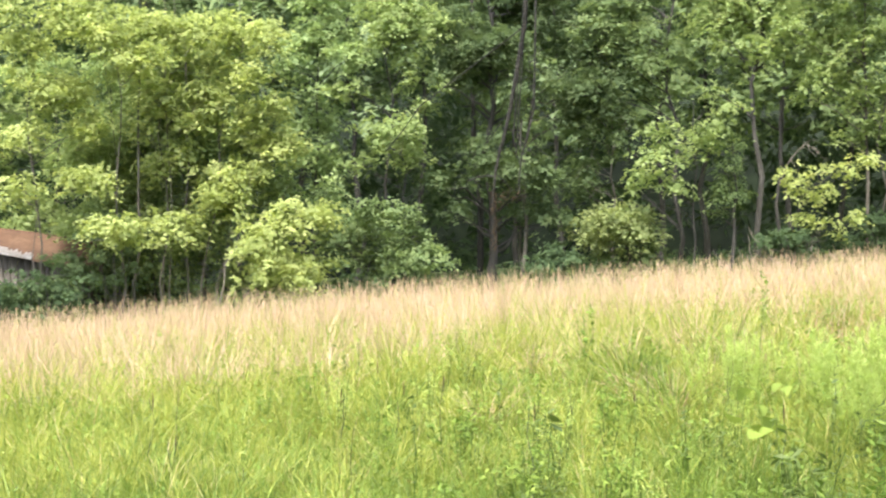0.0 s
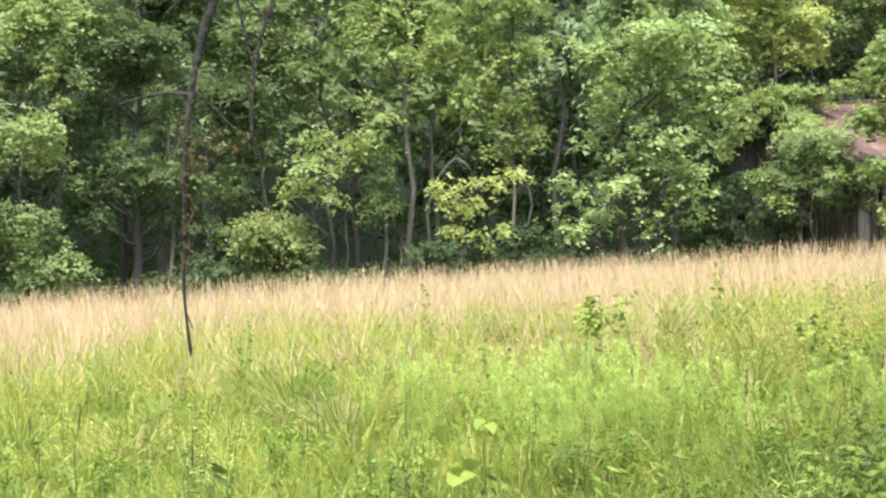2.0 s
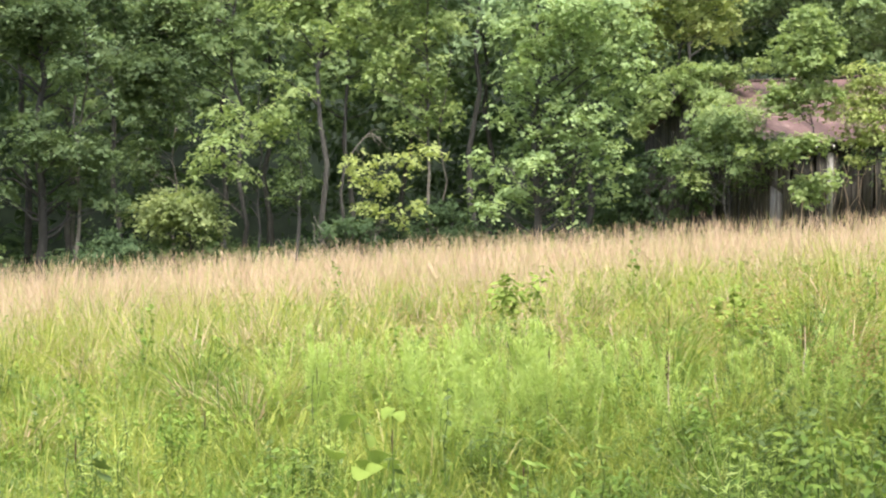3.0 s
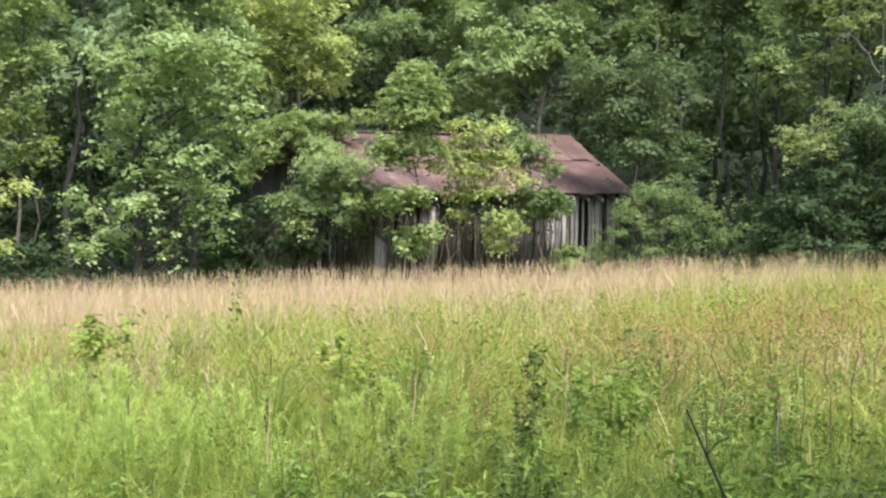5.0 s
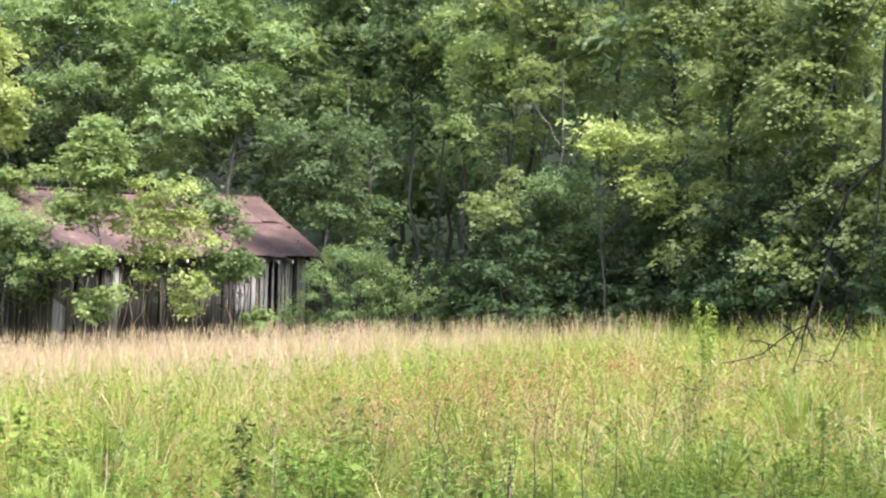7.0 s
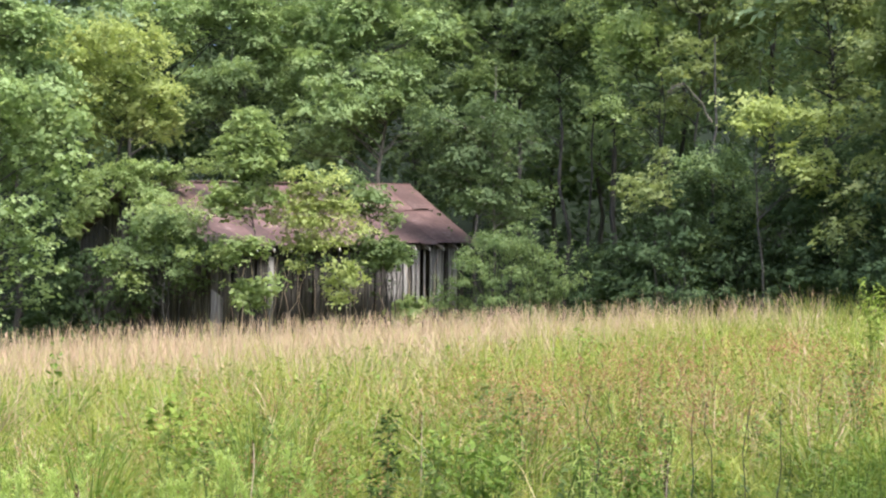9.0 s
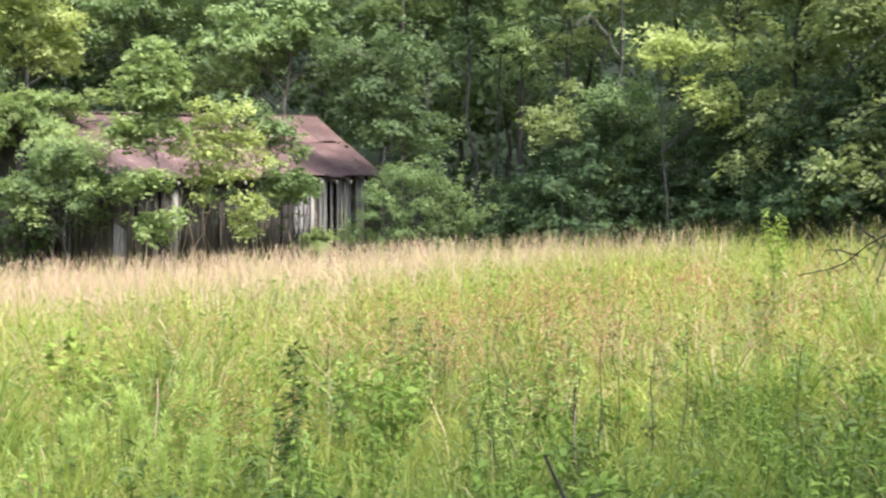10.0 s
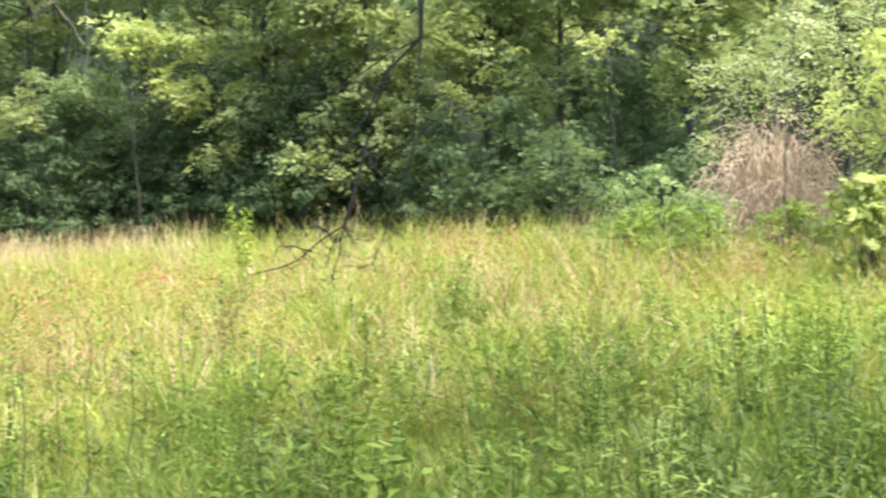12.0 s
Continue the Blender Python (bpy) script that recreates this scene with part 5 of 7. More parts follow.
# low growth along the wood's edge, most of it coloured as if in shade
LOW = "bushes along the wood's edge"
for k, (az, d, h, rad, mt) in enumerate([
        (-60.5, 40.5, 2.0, 1.2, LEAF_IN_SHADE), (-58.6, 40.0, 1.7, 1.2, LEAF_IN_SHADE), (-56.6, 39.5, 1.6, 1.2, LEAF_DIM), (-55.0, 40.4, 2.4, 1.3, LEAF_DIM), (-33, 42, 1.4, 1.1, LEAF_IN_SHADE), (-29.5, 42.5, 2.4, 1.3, LEAF_MID), (-22.8, 40.5, 1.4, 0.9, LEAF_IN_SHADE), (-18.6, 43, 2.0, 1.2, LEAF_IN_SHADE), (-10.4, 42.5, 2.2, 1.0, LEAF_IN_SHADE),
        (13.0, 42.5, 1.8, 1.1, LEAF_IN_SHADE), (15.6, 40, 3.2, 1.3, LEAF_IN_SHADE), (18.0, 40.5, 2.6, 1.3, LEAF_IN_SHADE), (20.6, 39.5, 2.4, 1.3, LEAF_IN_SHADE),
        (23.4, 38, 2.2, 1.3, LEAF_IN_SHADE), (25.6, 35, 2.9, 1.2, LEAF_IN_SHADE), (28.5, 35, 2.2, 1.4, LEAF_IN_SHADE), (31.6, 32, 2.8, 1.2, LEAF_IN_SHADE), (34.8, 29.5, 3.0, 1.7, LEAF_IN_SHADE), (37.4, 28, 1.9, 1.2, LEAF_IN_SHADE),
        (41, 27, 1.4, 1.1, LEAF_IN_SHADE), (51, 21, 3.6, 1.6, LEAF_FRESH)]):
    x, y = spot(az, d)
    shrub("bush", "green bush at the edge of the wood" if mt != LEAF_IN_SHADE else "dark shaded bush at the edge of the wood", x, y, h, rad, mt, 220 + k, clumps=18, size=0.6, per_clump=12, per_spray=12, leaf=0.15, group=LOW)
x, y = spot(8.2, 41.2)
shrub("bush", "fresh green bush beside the barn's end wall", x, y, 3.2, 1.9, LEAF_MID, 240, clumps=80, size=0.42, per_clump=18, leaf=0.085)

# lesser vines at the barn; the darkest carry the gable's shade in their colour
for k, (az, d, h, low, rad, mt) in enumerate([(3.4, 41.2, 3.1, 2.2, 0.4, LEAF_MID), (-8.5, 41.8, 3.2, 1.2, 1.0, LEAF_IN_SHADE), (-9.4, 43, 3.2, 0.5, 1.0, LEAF_IN_SHADE), (-7.4, 40.6, 3.4, 0.6, 0.9, LEAF_DIM), (4.2, 42.2, 1.3, 0.3, 0.5, LEAF_FRESH)]):
    x, y = spot(az, d)
    shrub("vine_bush", "rambling green vine growing up the barn wall", x, y, h, rad, mt, 260 + k, clumps=11, size=0.36, per_clump=11, leaf=0.15, lift=low, group="vines on the barn")


def roof_vine():
    """Vine spread over the barn's gable peak and down the rake."""
    rng = np.random.default_rng(270)
    root = thing("roof_vine", BARN, "fresh green vine spilling over the barn's gable peak", "vine", "vines on the barn")
    v = rng.uniform(0.3, W - 0.8, 46)
    u = rng.uniform(-1.2, 0.0, 46) + np.where(np.abs(v - W / 2) < 1.4, rng.uniform(0, 0.6, 46), 0)
    c = np.array([(uu, vv, roof_z(max(uu, 0), vv) + rng.uniform(-0.4, 0.35) + 0.35 * max(0, 1 - abs(vv - W / 2) / 2.2) - 0.3 * max(0, -uu)) for uu, vv in zip(u, v)])
    tubes = [(bend((-0.3 + 0.1 * k, 1.2 * k + 0.4, barn_ground(0, 1.2 * k)), (-0.3, 1.2 * k + 0.6, roof_z(0, 1.2 * k + 0.6)), rng, 7, 0.02), np.linspace(0.03, 0.012, 7)) for k in range(7)]
    part("stem", tubes_mesh("stem", tubes, BARK, 5), root)
    pc, pn, pl = sprays(c, rng.uniform(0.3, 0.62, 46), rng, 15, 14, 0.13, 0.6)
    part("leaves", leaves_mesh("leaves", pc, pn, pl, pl * 0.65, LEAF_FRESH, rng), root)


roof_vine()

# the wood behind: a few kinds of tall tree, repeated; two have haze in their leaf colour
KINDS = [tree("forest_tree", "tall woodland tree in the shade behind the edge", *spot(-47 + 30 * k, 53), 18 + k % 3, 6.5 + k % 2, 3.2, (LEAF_MID, LEAF_HAZE, LEAF_HAZE, LEAF_DIM)[k], 300 + k,
              clumps=46, size=1.35, per_clump=9, per_spray=9, leaf=0.46, trunk=0.15, far=True, group="tall trees in the wood") for k in range(4)]
_rng = random.Random(31)
for k in range(42):
    az = -68 + k * 3.25 + _rng.uniform(-1, 1)
    d = _rng.uniform(50, 59) if az < 12 else _rng.uniform(44, 56)
    if -9 < az < 8:
        d = _rng.uniform(59, 66)
    if 9.0 < az < 14.6:
        d = 62
    if k > 39:
        az, d = (-3.2, 61) if k == 40 else (-0.2, 63)
    x, y = spot(az, d)
    copy_thing(_rng.choice(KINDS), pose(x, y, ground_height(x, y) - 0.05, 0, 0, _rng.uniform(0, 360)) @ Matrix.Diagonal((1, 1, _rng.uniform(0.85, 1.1), 1)))

# ---------------------------------------------------------------- the meadow


def field_edge(az):
    """How far the meadow reaches, by bearing in degrees."""
    return np.interp(az, [-70, -45, -20, -8, 4, 8, 14, 20, 26, 35, 44, 60], [37, 37, 38, 38.5, 40, 39, 37, 33, 26, 23, 20, 17])


def scatter(rng, n, r0, r1, az0=-72, az1=62, power=1.0):
    """Places over the meadow between two distances, thinning outwards as power falls below 2."""
    az = rng.uniform(az0, az1, n)
    d = (r0 ** power + (r1 ** power - r0 ** power) * rng.random(n)) ** (1 / power)
    x, y = 0.5 + d * np.sin(np.radians(az)), -1.4 + d * np.cos(np.radians(az))
    bearing = np.degrees(np.arctan2(x, y))
    keep = np.hypot(x, y) < field_edge(bearing) + rng.normal(size=n) * 0.5
    return x[keep], y[keep], d[keep]


def patch(x, y, scale, seed):
    """Slow unevenness over the meadow, -1 to 1."""
    a = np.zeros_like(x)
    rng = np.random.default_rng(seed)
    for k in range(5):
        t, f, p = rng.uniform(0, 6.3), scale * 1.7 ** k, rng.uniform(0, 6.3)
        a += np.sin((x * np.cos(t) + y * np.sin(t)) * f + p) / 1.35 ** k
    return a / 2.2


def straw_share(x, y):
    """The pale dry grass takes over away from the path, most on the slope below the barn."""
    d = np.hypot(x, y)
    az = np.degrees(np.arctan2(x, y))
    start = np.interp(az, [-70, -40, -15, 0, 8, 18, 30, 60], [18, 19, 19, 19, 22, 28, 33, 44])
    s = 1 / (1 + np.exp(-(d - start - 4.0 * patch(x, y, 0.5, 5)) / 1.9))
    floor = np.interp(az, [-10, 5, 20], [0.0, 0.08, 0.18]) * np.interp(d, [8, 13], [0, 1]) * (0.7 + 0.6 * patch(x, y, 1.1, 6))
    return np.clip(np.maximum(s, floor), 0, 1)


def tuft_blades(rng, tufts, r0, r1, power, per, height, spread):
    """Blades gathered in tufts: base points, heights, leaning, the kind of each tuft (0 green, 1 yellow-green, 2 straw), distance."""
    x, y, d = scatter(rng, tufts, r0, r1, power=power)
    n = len(x)
    share = straw_share(x, y)
    lime_share = 0.08 + 0.82 / (1 + np.exp(-(d - 9.2 + np.clip(x, 0, 4) * 0.25 - 3 * patch(x, y, 0.6, 8)) / 2.0))
    pick = rng.random(n)
    kind = np.where(pick < share, 2, np.where(rng.random(n) < lime_share, 1, 0))
    tall = height * rng.uniform(0.45, 1.22, n) * (1 + 0.2 * patch(x, y, 1.0, 7)) * np.where(kind == 2, 1.12, 1.0)
    m = rng.poisson(per * rng.uniform(0.5, 1.5, n)) + 3
    i = np.repeat(np.arange(n), m)
    k = len(i)
    ang = rng.uniform(0, 2 * np.pi, k)
    out = rng.random(k) ** 0.7
    dirs = np.stack([np.cos(ang), np.sin(ang)], 1)
    size = spread * (1 + 0.035 * d[i])
    base = np.zeros((k, 3))
    base[:, 0] = x[i] + dirs[:, 0] * out * size
    base[:, 1] = y[i] + dirs[:, 1] * out * size
    base[:, 2] = ground_height(base[:, 0], base[:, 1]) - 0.02
    h = tall[i] * rng.uniform(0.5, 1.15, k)
    lean = dirs * (h * (0.12 + out * rng.uniform(0.15, 1.15, k)))[:, None] + rng.normal(size=(k, 2)) * 0.08 * h[:, None]
    mat_lean = rng.normal(size=(n, 2)) * 0.3 * np.interp(d, [4, 7, 9, 16, 20], [0.2, 0.4, 1.0, 1.0, 0.35])[:, None]
    lean = (lean * 1.2 + mat_lean[i] * h[:, None]) * np.where(kind[i] == 2, 0.75, 1.0)[:, None]
    return base, h, lean, kind[i], d[i]


GRASSES = (("green_grass", "lush green tufted meadow grass, knee high", GRASS_GREEN), ("yellow_green_grass", "sunlit yellow-green tufted meadow grass", GRASS_LIME), ("straw_grass", "tall dry straw-coloured tufted grass", GRASS_STRAW))


def build_meadow():
    rng = np.random.default_rng(50)
    for maker, tufts, r0, r1, power, per, height, spread, w0, w1 in (
            (curved_blades_mesh, 4600, 1.2, 8.5, 1.2, 24, 0.5, 0.08, 0.0028, 0.00036),
            (curved_blades_mesh, 6200, 7.5, 16, 1.3, 18, 0.5, 0.11, 0.0024, 0.00036),
            (needle_blades_mesh, 10500, 14.0, 44, 1.4, 15, 0.73, 0.13, 0.0065, 0.00036)):
        base, h, lean, kind, d = tuft_blades(rng, tufts, r0, r1, power, per, height, spread)
        w = np.clip(w0 + w1 * d, 0.003, 0.02) * rng.uniform(0.6, 1.5, len(d))
        fc = rng.uniform(0, np.pi, len(d))
        for q, (nm, lab, mt) in enumerate(GRASSES):
            k = kind == q
            tagged(new(nm, maker(nm, base[k], h[k], lean[k], w[k], fc[k], mt)), lab, "grass", kind="stuff")
    # rougher growth on the side of the path away from the view
    x, y, d = scatter(rng, 2200, 1.5, 11, 64, 288, 1.4)
    i = np.repeat(np.arange(len(x)), 14)
    k = len(i)
    base = np.stack([x[i] + rng.normal(size=k) * 0.09, y[i] + rng.normal(size=k) * 0.09, np.zeros(k)], 1)
    base[:, 2] = ground_height(base[:, 0], base[:, 1]) - 0.02
    h = rng.uniform(0.2, 0.5, k)
    tagged(new("verge_grass", needle_blades_mesh("verge_grass", base, h, rng.normal(size=(k, 2)) * 0.12, np.full(k, 0.009), rng.uniform(0, np.pi, k), GRASS_GREEN)), "green tufted grass beside the path", "grass", kind="stuff")
    # tall stalks with feathery seed heads over the dry grass
    x, y, d = scatter(rng, 9000, 13, 42, power=1.5)
    k = rng.random(len(x)) < 0.01 + 0.95 * straw_share(x, y) * np.interp(np.degrees(np.arctan2(x, y)), [4, 12], [1.0, 0.3])
    x, y = x[k], y[k]
    n = len(x)
    h = rng.uniform(0.76, 1.02, n)
    base = np.stack([x, y, ground_height(x, y)], 1)
    lean = rng.normal(size=(n, 2)) * 0.11 * h[:, None]
    tagged(new("seed_stalk", blades_mesh("seed_stalk", base, h, lean, np.full(n, 0.009), rng.uniform(0, np.pi, n), GRASS_STRAW)), "thin tall dry seed stalks over the grass", "grass", kind="stuff")
    tip = base + np.concatenate([lean, np.zeros((n, 1))], 1)
    tip[:, 2] += h * (1 - 0.25 * np.minimum(1, np.linalg.norm(lean, axis=1) / h)) - 0.05
    cs, ls = [], []
    for j in range(3):
        cs.append(tip + np.stack([lean[:, 0] * 0.06 * j, lean[:, 1] * 0.06 * j, -0.05 * np.full(n, j)], 1) + rng.normal(size=(n, 3)) * 0.008)
        ls.append(rng.uniform(0.07, 0.12, n))
    c, ln = np.concatenate(cs), np.concatenate(ls)
    up = unit(np.array([0, 0, 1.0]) + rng.normal(size=(len(c), 3)) * 0.35)
    side = unit(np.cross(up, rng.normal(size=(len(c), 3))))
    v = leaf_arrays(c, np.cross(up, side), up, ln, ln * 0.13)
    tagged(new("seed_head", fast_mesh("seed_head", v, np.arange(4 * len(c)), np.full(len(c), 4), GRASS_STRAW)), "pale feathery seed heads on dry grass stalks", "grass", kind="stuff")


build_meadow()


# thick stands of sorrel
SORREL = [(1.7, 11.5), (3.0, 11.6), (2.7, 9.4), (2.3, 9.6), (1.6, 7.9), (5.0, 14.0), (4.4, 13.5), (4.2, 10.4), (1.6, 9.6), (-0.0, 7.0), (2.9, 11.3), (2.5, 8.5), (4.4, 12.2), (5.1, 7.2), (3.4, 7.4), (3.6, 8.9), (1.5, 7.0), (1.4, 9.1), (-0.0, 6.8), (2.4, 11.7), (1.2, 10.8), (-1.2, 7.9)]


def build_forbs():
    """Small broad-leaved weeds between the blades, uncountable."""
    rng = np.random.default_rng(60)
    x, y, d = scatter(rng, 21000, 1.4, 24, power=1.05)
    k = rng.random(len(x)) > straw_share(x, y) * 0.8
    x, y, d = x[k], y[k], d[k]
    p = patch(x, y, 1.3, 21)
    k = rng.random(len(x)) < (0.62 + 0.5 * p) * np.interp(x, [-5, 0], [0.35, 1.0])
    x, y, d = x[k], y[k], d[k]
    n = len(x)
    m = 9
    hh = rng.uniform(0.25, 0.62, n)
    t = rng.random((n, m)) ** 0.6
    cx = x[:, None] + rng.normal(size=(n, m)) * 0.05
    cy = y[:, None] + rng.normal(size=(n, m)) * 0.05
    cz = ground_height(x, y)[:, None] + hh[:, None] * t
    c = np.stack([cx, cy, cz], -1).reshape(-1, 3)
    nn = unit(np.array([0, 0, 1.0]) + rng.normal(size=(n * m, 3)) * 0.55)
    size = np.repeat(0.02 + 0.0024 * d, m) * rng.uniform(0.6, 1.5, n * m)
    # more dark leaves up close, their colour also standing for shaded gaps
    idx = np.repeat(rng.random(n) < np.interp(d, [5, 9], [0.36, 0.12]), m)
    for sel, nm, mt, lab in ((~idx, "meadow_weeds", WEED_LEAF, "small fresh green broad-leaved weeds in the grass"), (idx, "dark_meadow_weeds", WEED_DARK, "small dark green broad-leaved weeds in the grass")):
        tagged(new(nm, leaves_mesh(nm, c[sel], nn[sel], size[sel] * 1.25, size[sel] * 0.3, mt, rng)), lab, "weeds", kind="stuff")
    # red sorrel heads among the grass on the upper slope
    x, y, d = scatter(rng, 1500, 8.2, 19, -30, 46, 1.4)
    k = rng.random(len(x)) < np.interp(x, [-6, 0, 2], [-0.15, 0.0, 0.2]) + 0.75 * patch(x, y, 0.8, 23)
    x, y, d = x[k], y[k], d[k]
    spots = np.array(SORREL)
    cx = np.concatenate([rng.uniform(1.2, 9.5, 46), rng.uniform(-4.5, 1.0, 10), spots[:, 0]])
    cy = np.concatenate([rng.uniform(7.6, 14.5, 46), rng.uniform(9.0, 11.5, 10), spots[:, 1]])
    i = np.repeat(np.arange(len(cx)), np.concatenate([rng.integers(10, 34, 56), rng.integers(40, 75, len(spots))]))
    x, y = np.concatenate([x, cx[i] + rng.normal(size=len(i)) * 0.26]), np.concatenate([y, cy[i] + rng.normal(size=len(i)) * 0.16])
    d = np.hypot(x, y)
    n, m = len(x), 12
    t = rng.random((n, m))
    hh = rng.uniform(0.66, 0.92, n)
    c = np.stack([x[:, None] + rng.normal(size=(n, m)) * 0.025, y[:, None] + rng.normal(size=(n, m)) * 0.025, ground_height(x, y)[:, None] + hh[:, None] * (0.65 + 0.35 * t)], -1).reshape(-1, 3)
    nn = unit(rng.normal(size=(n * m, 3)))
    size = rng.uniform(0.008, 0.018, n * m) * np.repeat(np.clip(d / 10, 0.8, 1.8), m)
    tagged(new("red_sorrel", leaves_mesh("red_sorrel", c, nn, size, size * 0.7, GRASS_RED, rng)), "rust-red sorrel seed heads scattered in the grass", "weeds", kind="stuff")


build_forbs()


def tussock(seed, mats):
    """A bunch of arching blades, green with some dry ones; short dark ones put shade at the foot."""
    rng = np.random.default_rng(seed)
    root = thing("grass_tussock", pose(0, 0, 0), "arching tussock of green and dry grass blades", "grass", "tussocks in the meadow")
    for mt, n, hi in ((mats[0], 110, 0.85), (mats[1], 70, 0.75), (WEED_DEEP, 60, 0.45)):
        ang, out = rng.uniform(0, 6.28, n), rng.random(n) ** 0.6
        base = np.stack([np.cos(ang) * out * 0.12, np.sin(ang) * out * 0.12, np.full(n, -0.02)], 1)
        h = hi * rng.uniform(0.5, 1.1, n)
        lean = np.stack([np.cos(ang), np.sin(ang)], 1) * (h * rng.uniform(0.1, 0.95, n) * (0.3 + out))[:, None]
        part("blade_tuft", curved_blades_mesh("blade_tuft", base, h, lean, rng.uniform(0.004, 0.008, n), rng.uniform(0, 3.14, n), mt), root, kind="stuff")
    return root


TUSSOCKS = [(1.03, 10.32), (0.92, 11.82), (-0.4, 9.67), (-0.03, 10.6), (-3.53, 11.01), (-2.96, 10.04), (0.22, 12.65), (1.54, 10.18), (2.64, 11.8), (-0.45, 10.71), (-0.13, 11.79), (1.53, 12.87), (1.4, 13.61), (-1.57, 15.84), (-2.7, 15.87), (-3.9, 11.95), (-3.29, 10.93), (-0.38, 10.75), (-0.74, 7.3), (-5.12, 10.19)]
_rng = random.Random(66)
TUSSOCK_KINDS = [tussock(900 + k, m) for k, m in enumerate(((GRASS_LIME, GRASS_STRAW), (GRASS_GREEN, GRASS_STRAW), (GRASS_GREEN, GRASS_LIME)))]
for k in range(78):
    if k < len(TUSSOCKS):
        x, y = TUSSOCKS[k]
    else:
        x, y = spot(_rng.uniform(-46, 42), _rng.uniform(8.5, 18.0))
    m = pose(x, y, ground_height(x, y) - 0.02, 0, 0, _rng.uniform(0, 360)) @ Matrix.Diagonal((1.15, 1.15, _rng.uniform(0.7, 1.05), 1))
    if k < 3:
        TUSSOCK_KINDS[k].matrix_world = m
    else:
        copy_thing(TUSSOCK_KINDS[k % 3], m)

# ---------------------------------------------------------------- brush and bushes at the meadow's end


def build_dead_brush():
    """A heap of dead bramble canes, tan and tangled."""
    rng = np.random.default_rng(400)
    x, y = 12.95, 13.33
    root = thing("dead_brush", pose(x, y, ground_height(x, y) - 0.05), "tangled heap of dry tan bramble canes", "brush")
    tubes = []
    for k in range(1300):
        ang, reach = rng.uniform(0, 6.28), rng.uniform(0.1, 1.2)
        foot = np.array([math.cos(ang) * reach * 0.75, math.sin(ang) * reach * 0.6, 0.0])
        turn = ang + rng.normal() * 1.1
        top = foot * 0.9 + np.array([rng.normal() * 0.25, rng.normal() * 0.2, 2.5 * rng.uniform(0.45, 1.0) * (1 - 0.45 * reach ** 2)])
        end = top + np.array([math.cos(turn) * 0.75, math.sin(turn) * 0.6, -rng.uniform(0.5, 1.7)]) * rng.uniform(0.4, 1.0)
        end[2] = max(end[2], 0.05)
        t = np.linspace(0, 1, 6)[:, None]
        p = foot * (1 - t) ** 2 + 2 * (top * 1.05) * t * (1 - t) + end * t ** 2
        p += rng.normal(size=p.shape) * 0.035
        p[:, 2] = np.maximum(p[:, 2], 0.0)
        tubes.append((p, np.linspace(0.0065, 0.003, 6) * rng.uniform(0.5, 1.3)))
    part("cane", tubes_mesh("cane", tubes, STALK_DRY, 4), root, kind="stuff")
    for k in range(9):
        a = np.array([rng.uniform(-0.9, 0.9), rng.uniform(-0.5, 0.5), 0])
        b = a + np.array([rng.uniform(-0.5, 0.5), rng.uniform(-0.3, 0.3), rng.uniform(1.6, 2.6)])
        part("cane", tubes_mesh("cane", [(bend(a, b, rng, 6, 0.04), np.linspace(0.022, 0.008, 6))], BARK_PALE, 5), root, "pale bare upright cane")


build_dead_brush()
shrub("sumac_bush", "small glossy yellow-green bush in the grass", 10.8, 10.02, 1.25, 0.42, LEAF_BRIGHT, 403, clumps=18, size=0.24, per_clump=9, per_spray=10, leaf=0.11, lift=0.25)
for k, (x, y, h, r) in enumerate([(11.2, 13.4, 0.95, 0.5), (11.55, 13.1, 1.1, 0.5), (11.1, 12.7, 0.85, 0.5), (10.8, 13.7, 0.8, 0.5), (11.6, 13.9, 1.35, 0.4), (12.0, 12.2, 0.9, 0.5), (12.6, 11.8, 0.9, 0.5), (11.3, 14.3, 1.2, 0.45)]):
    shrub("tall_weeds", "mound of soft green tall weeds before the brush", x, y, h, r, (WEED_LEAF, LEAF_GREY, WEED_LEAF)[k % 3], 404 + k, clumps=22, size=0.2, per_clump=14, per_spray=12, leaf=0.04, lift=0.1, group="tall weeds by the brush", category="weeds")


def fallen_brush():
    """Grey dead branches piled under the trees."""
    rng = np.random.default_rng(420)
    x, y = spot(-23.6, 40.2)
    root = thing("brush_pile", pose(x, y, ground_height(x, y)), "pile of bare grey dead branches under the trees", "brush")
    for k in range(16):
        a = np.array([rng.uniform(-0.9, 0.9), rng.uniform(-0.4, 0.4), 0.0])
        b = a + np.array([rng.uniform(-1.0, 1.0), rng.uniform(-0.3, 0.3), rng.uniform(0.6, 1.7)])
        tubes = [(bend(a, b, rng, 6, 0.07), np.linspace(0.03, 0.008, 6))]
        for j in range(3):
            m = a + (b - a) * rng.uniform(0.4, 0.9)
            tubes.append((bend(m, m + rng.normal(size=3) * 0.3, rng, 4, 0.08), np.linspace(0.012, 0.004, 4)))
        part("branch", tubes_mesh("branch", tubes, BARK_PALE, 5), root)


fallen_brush()


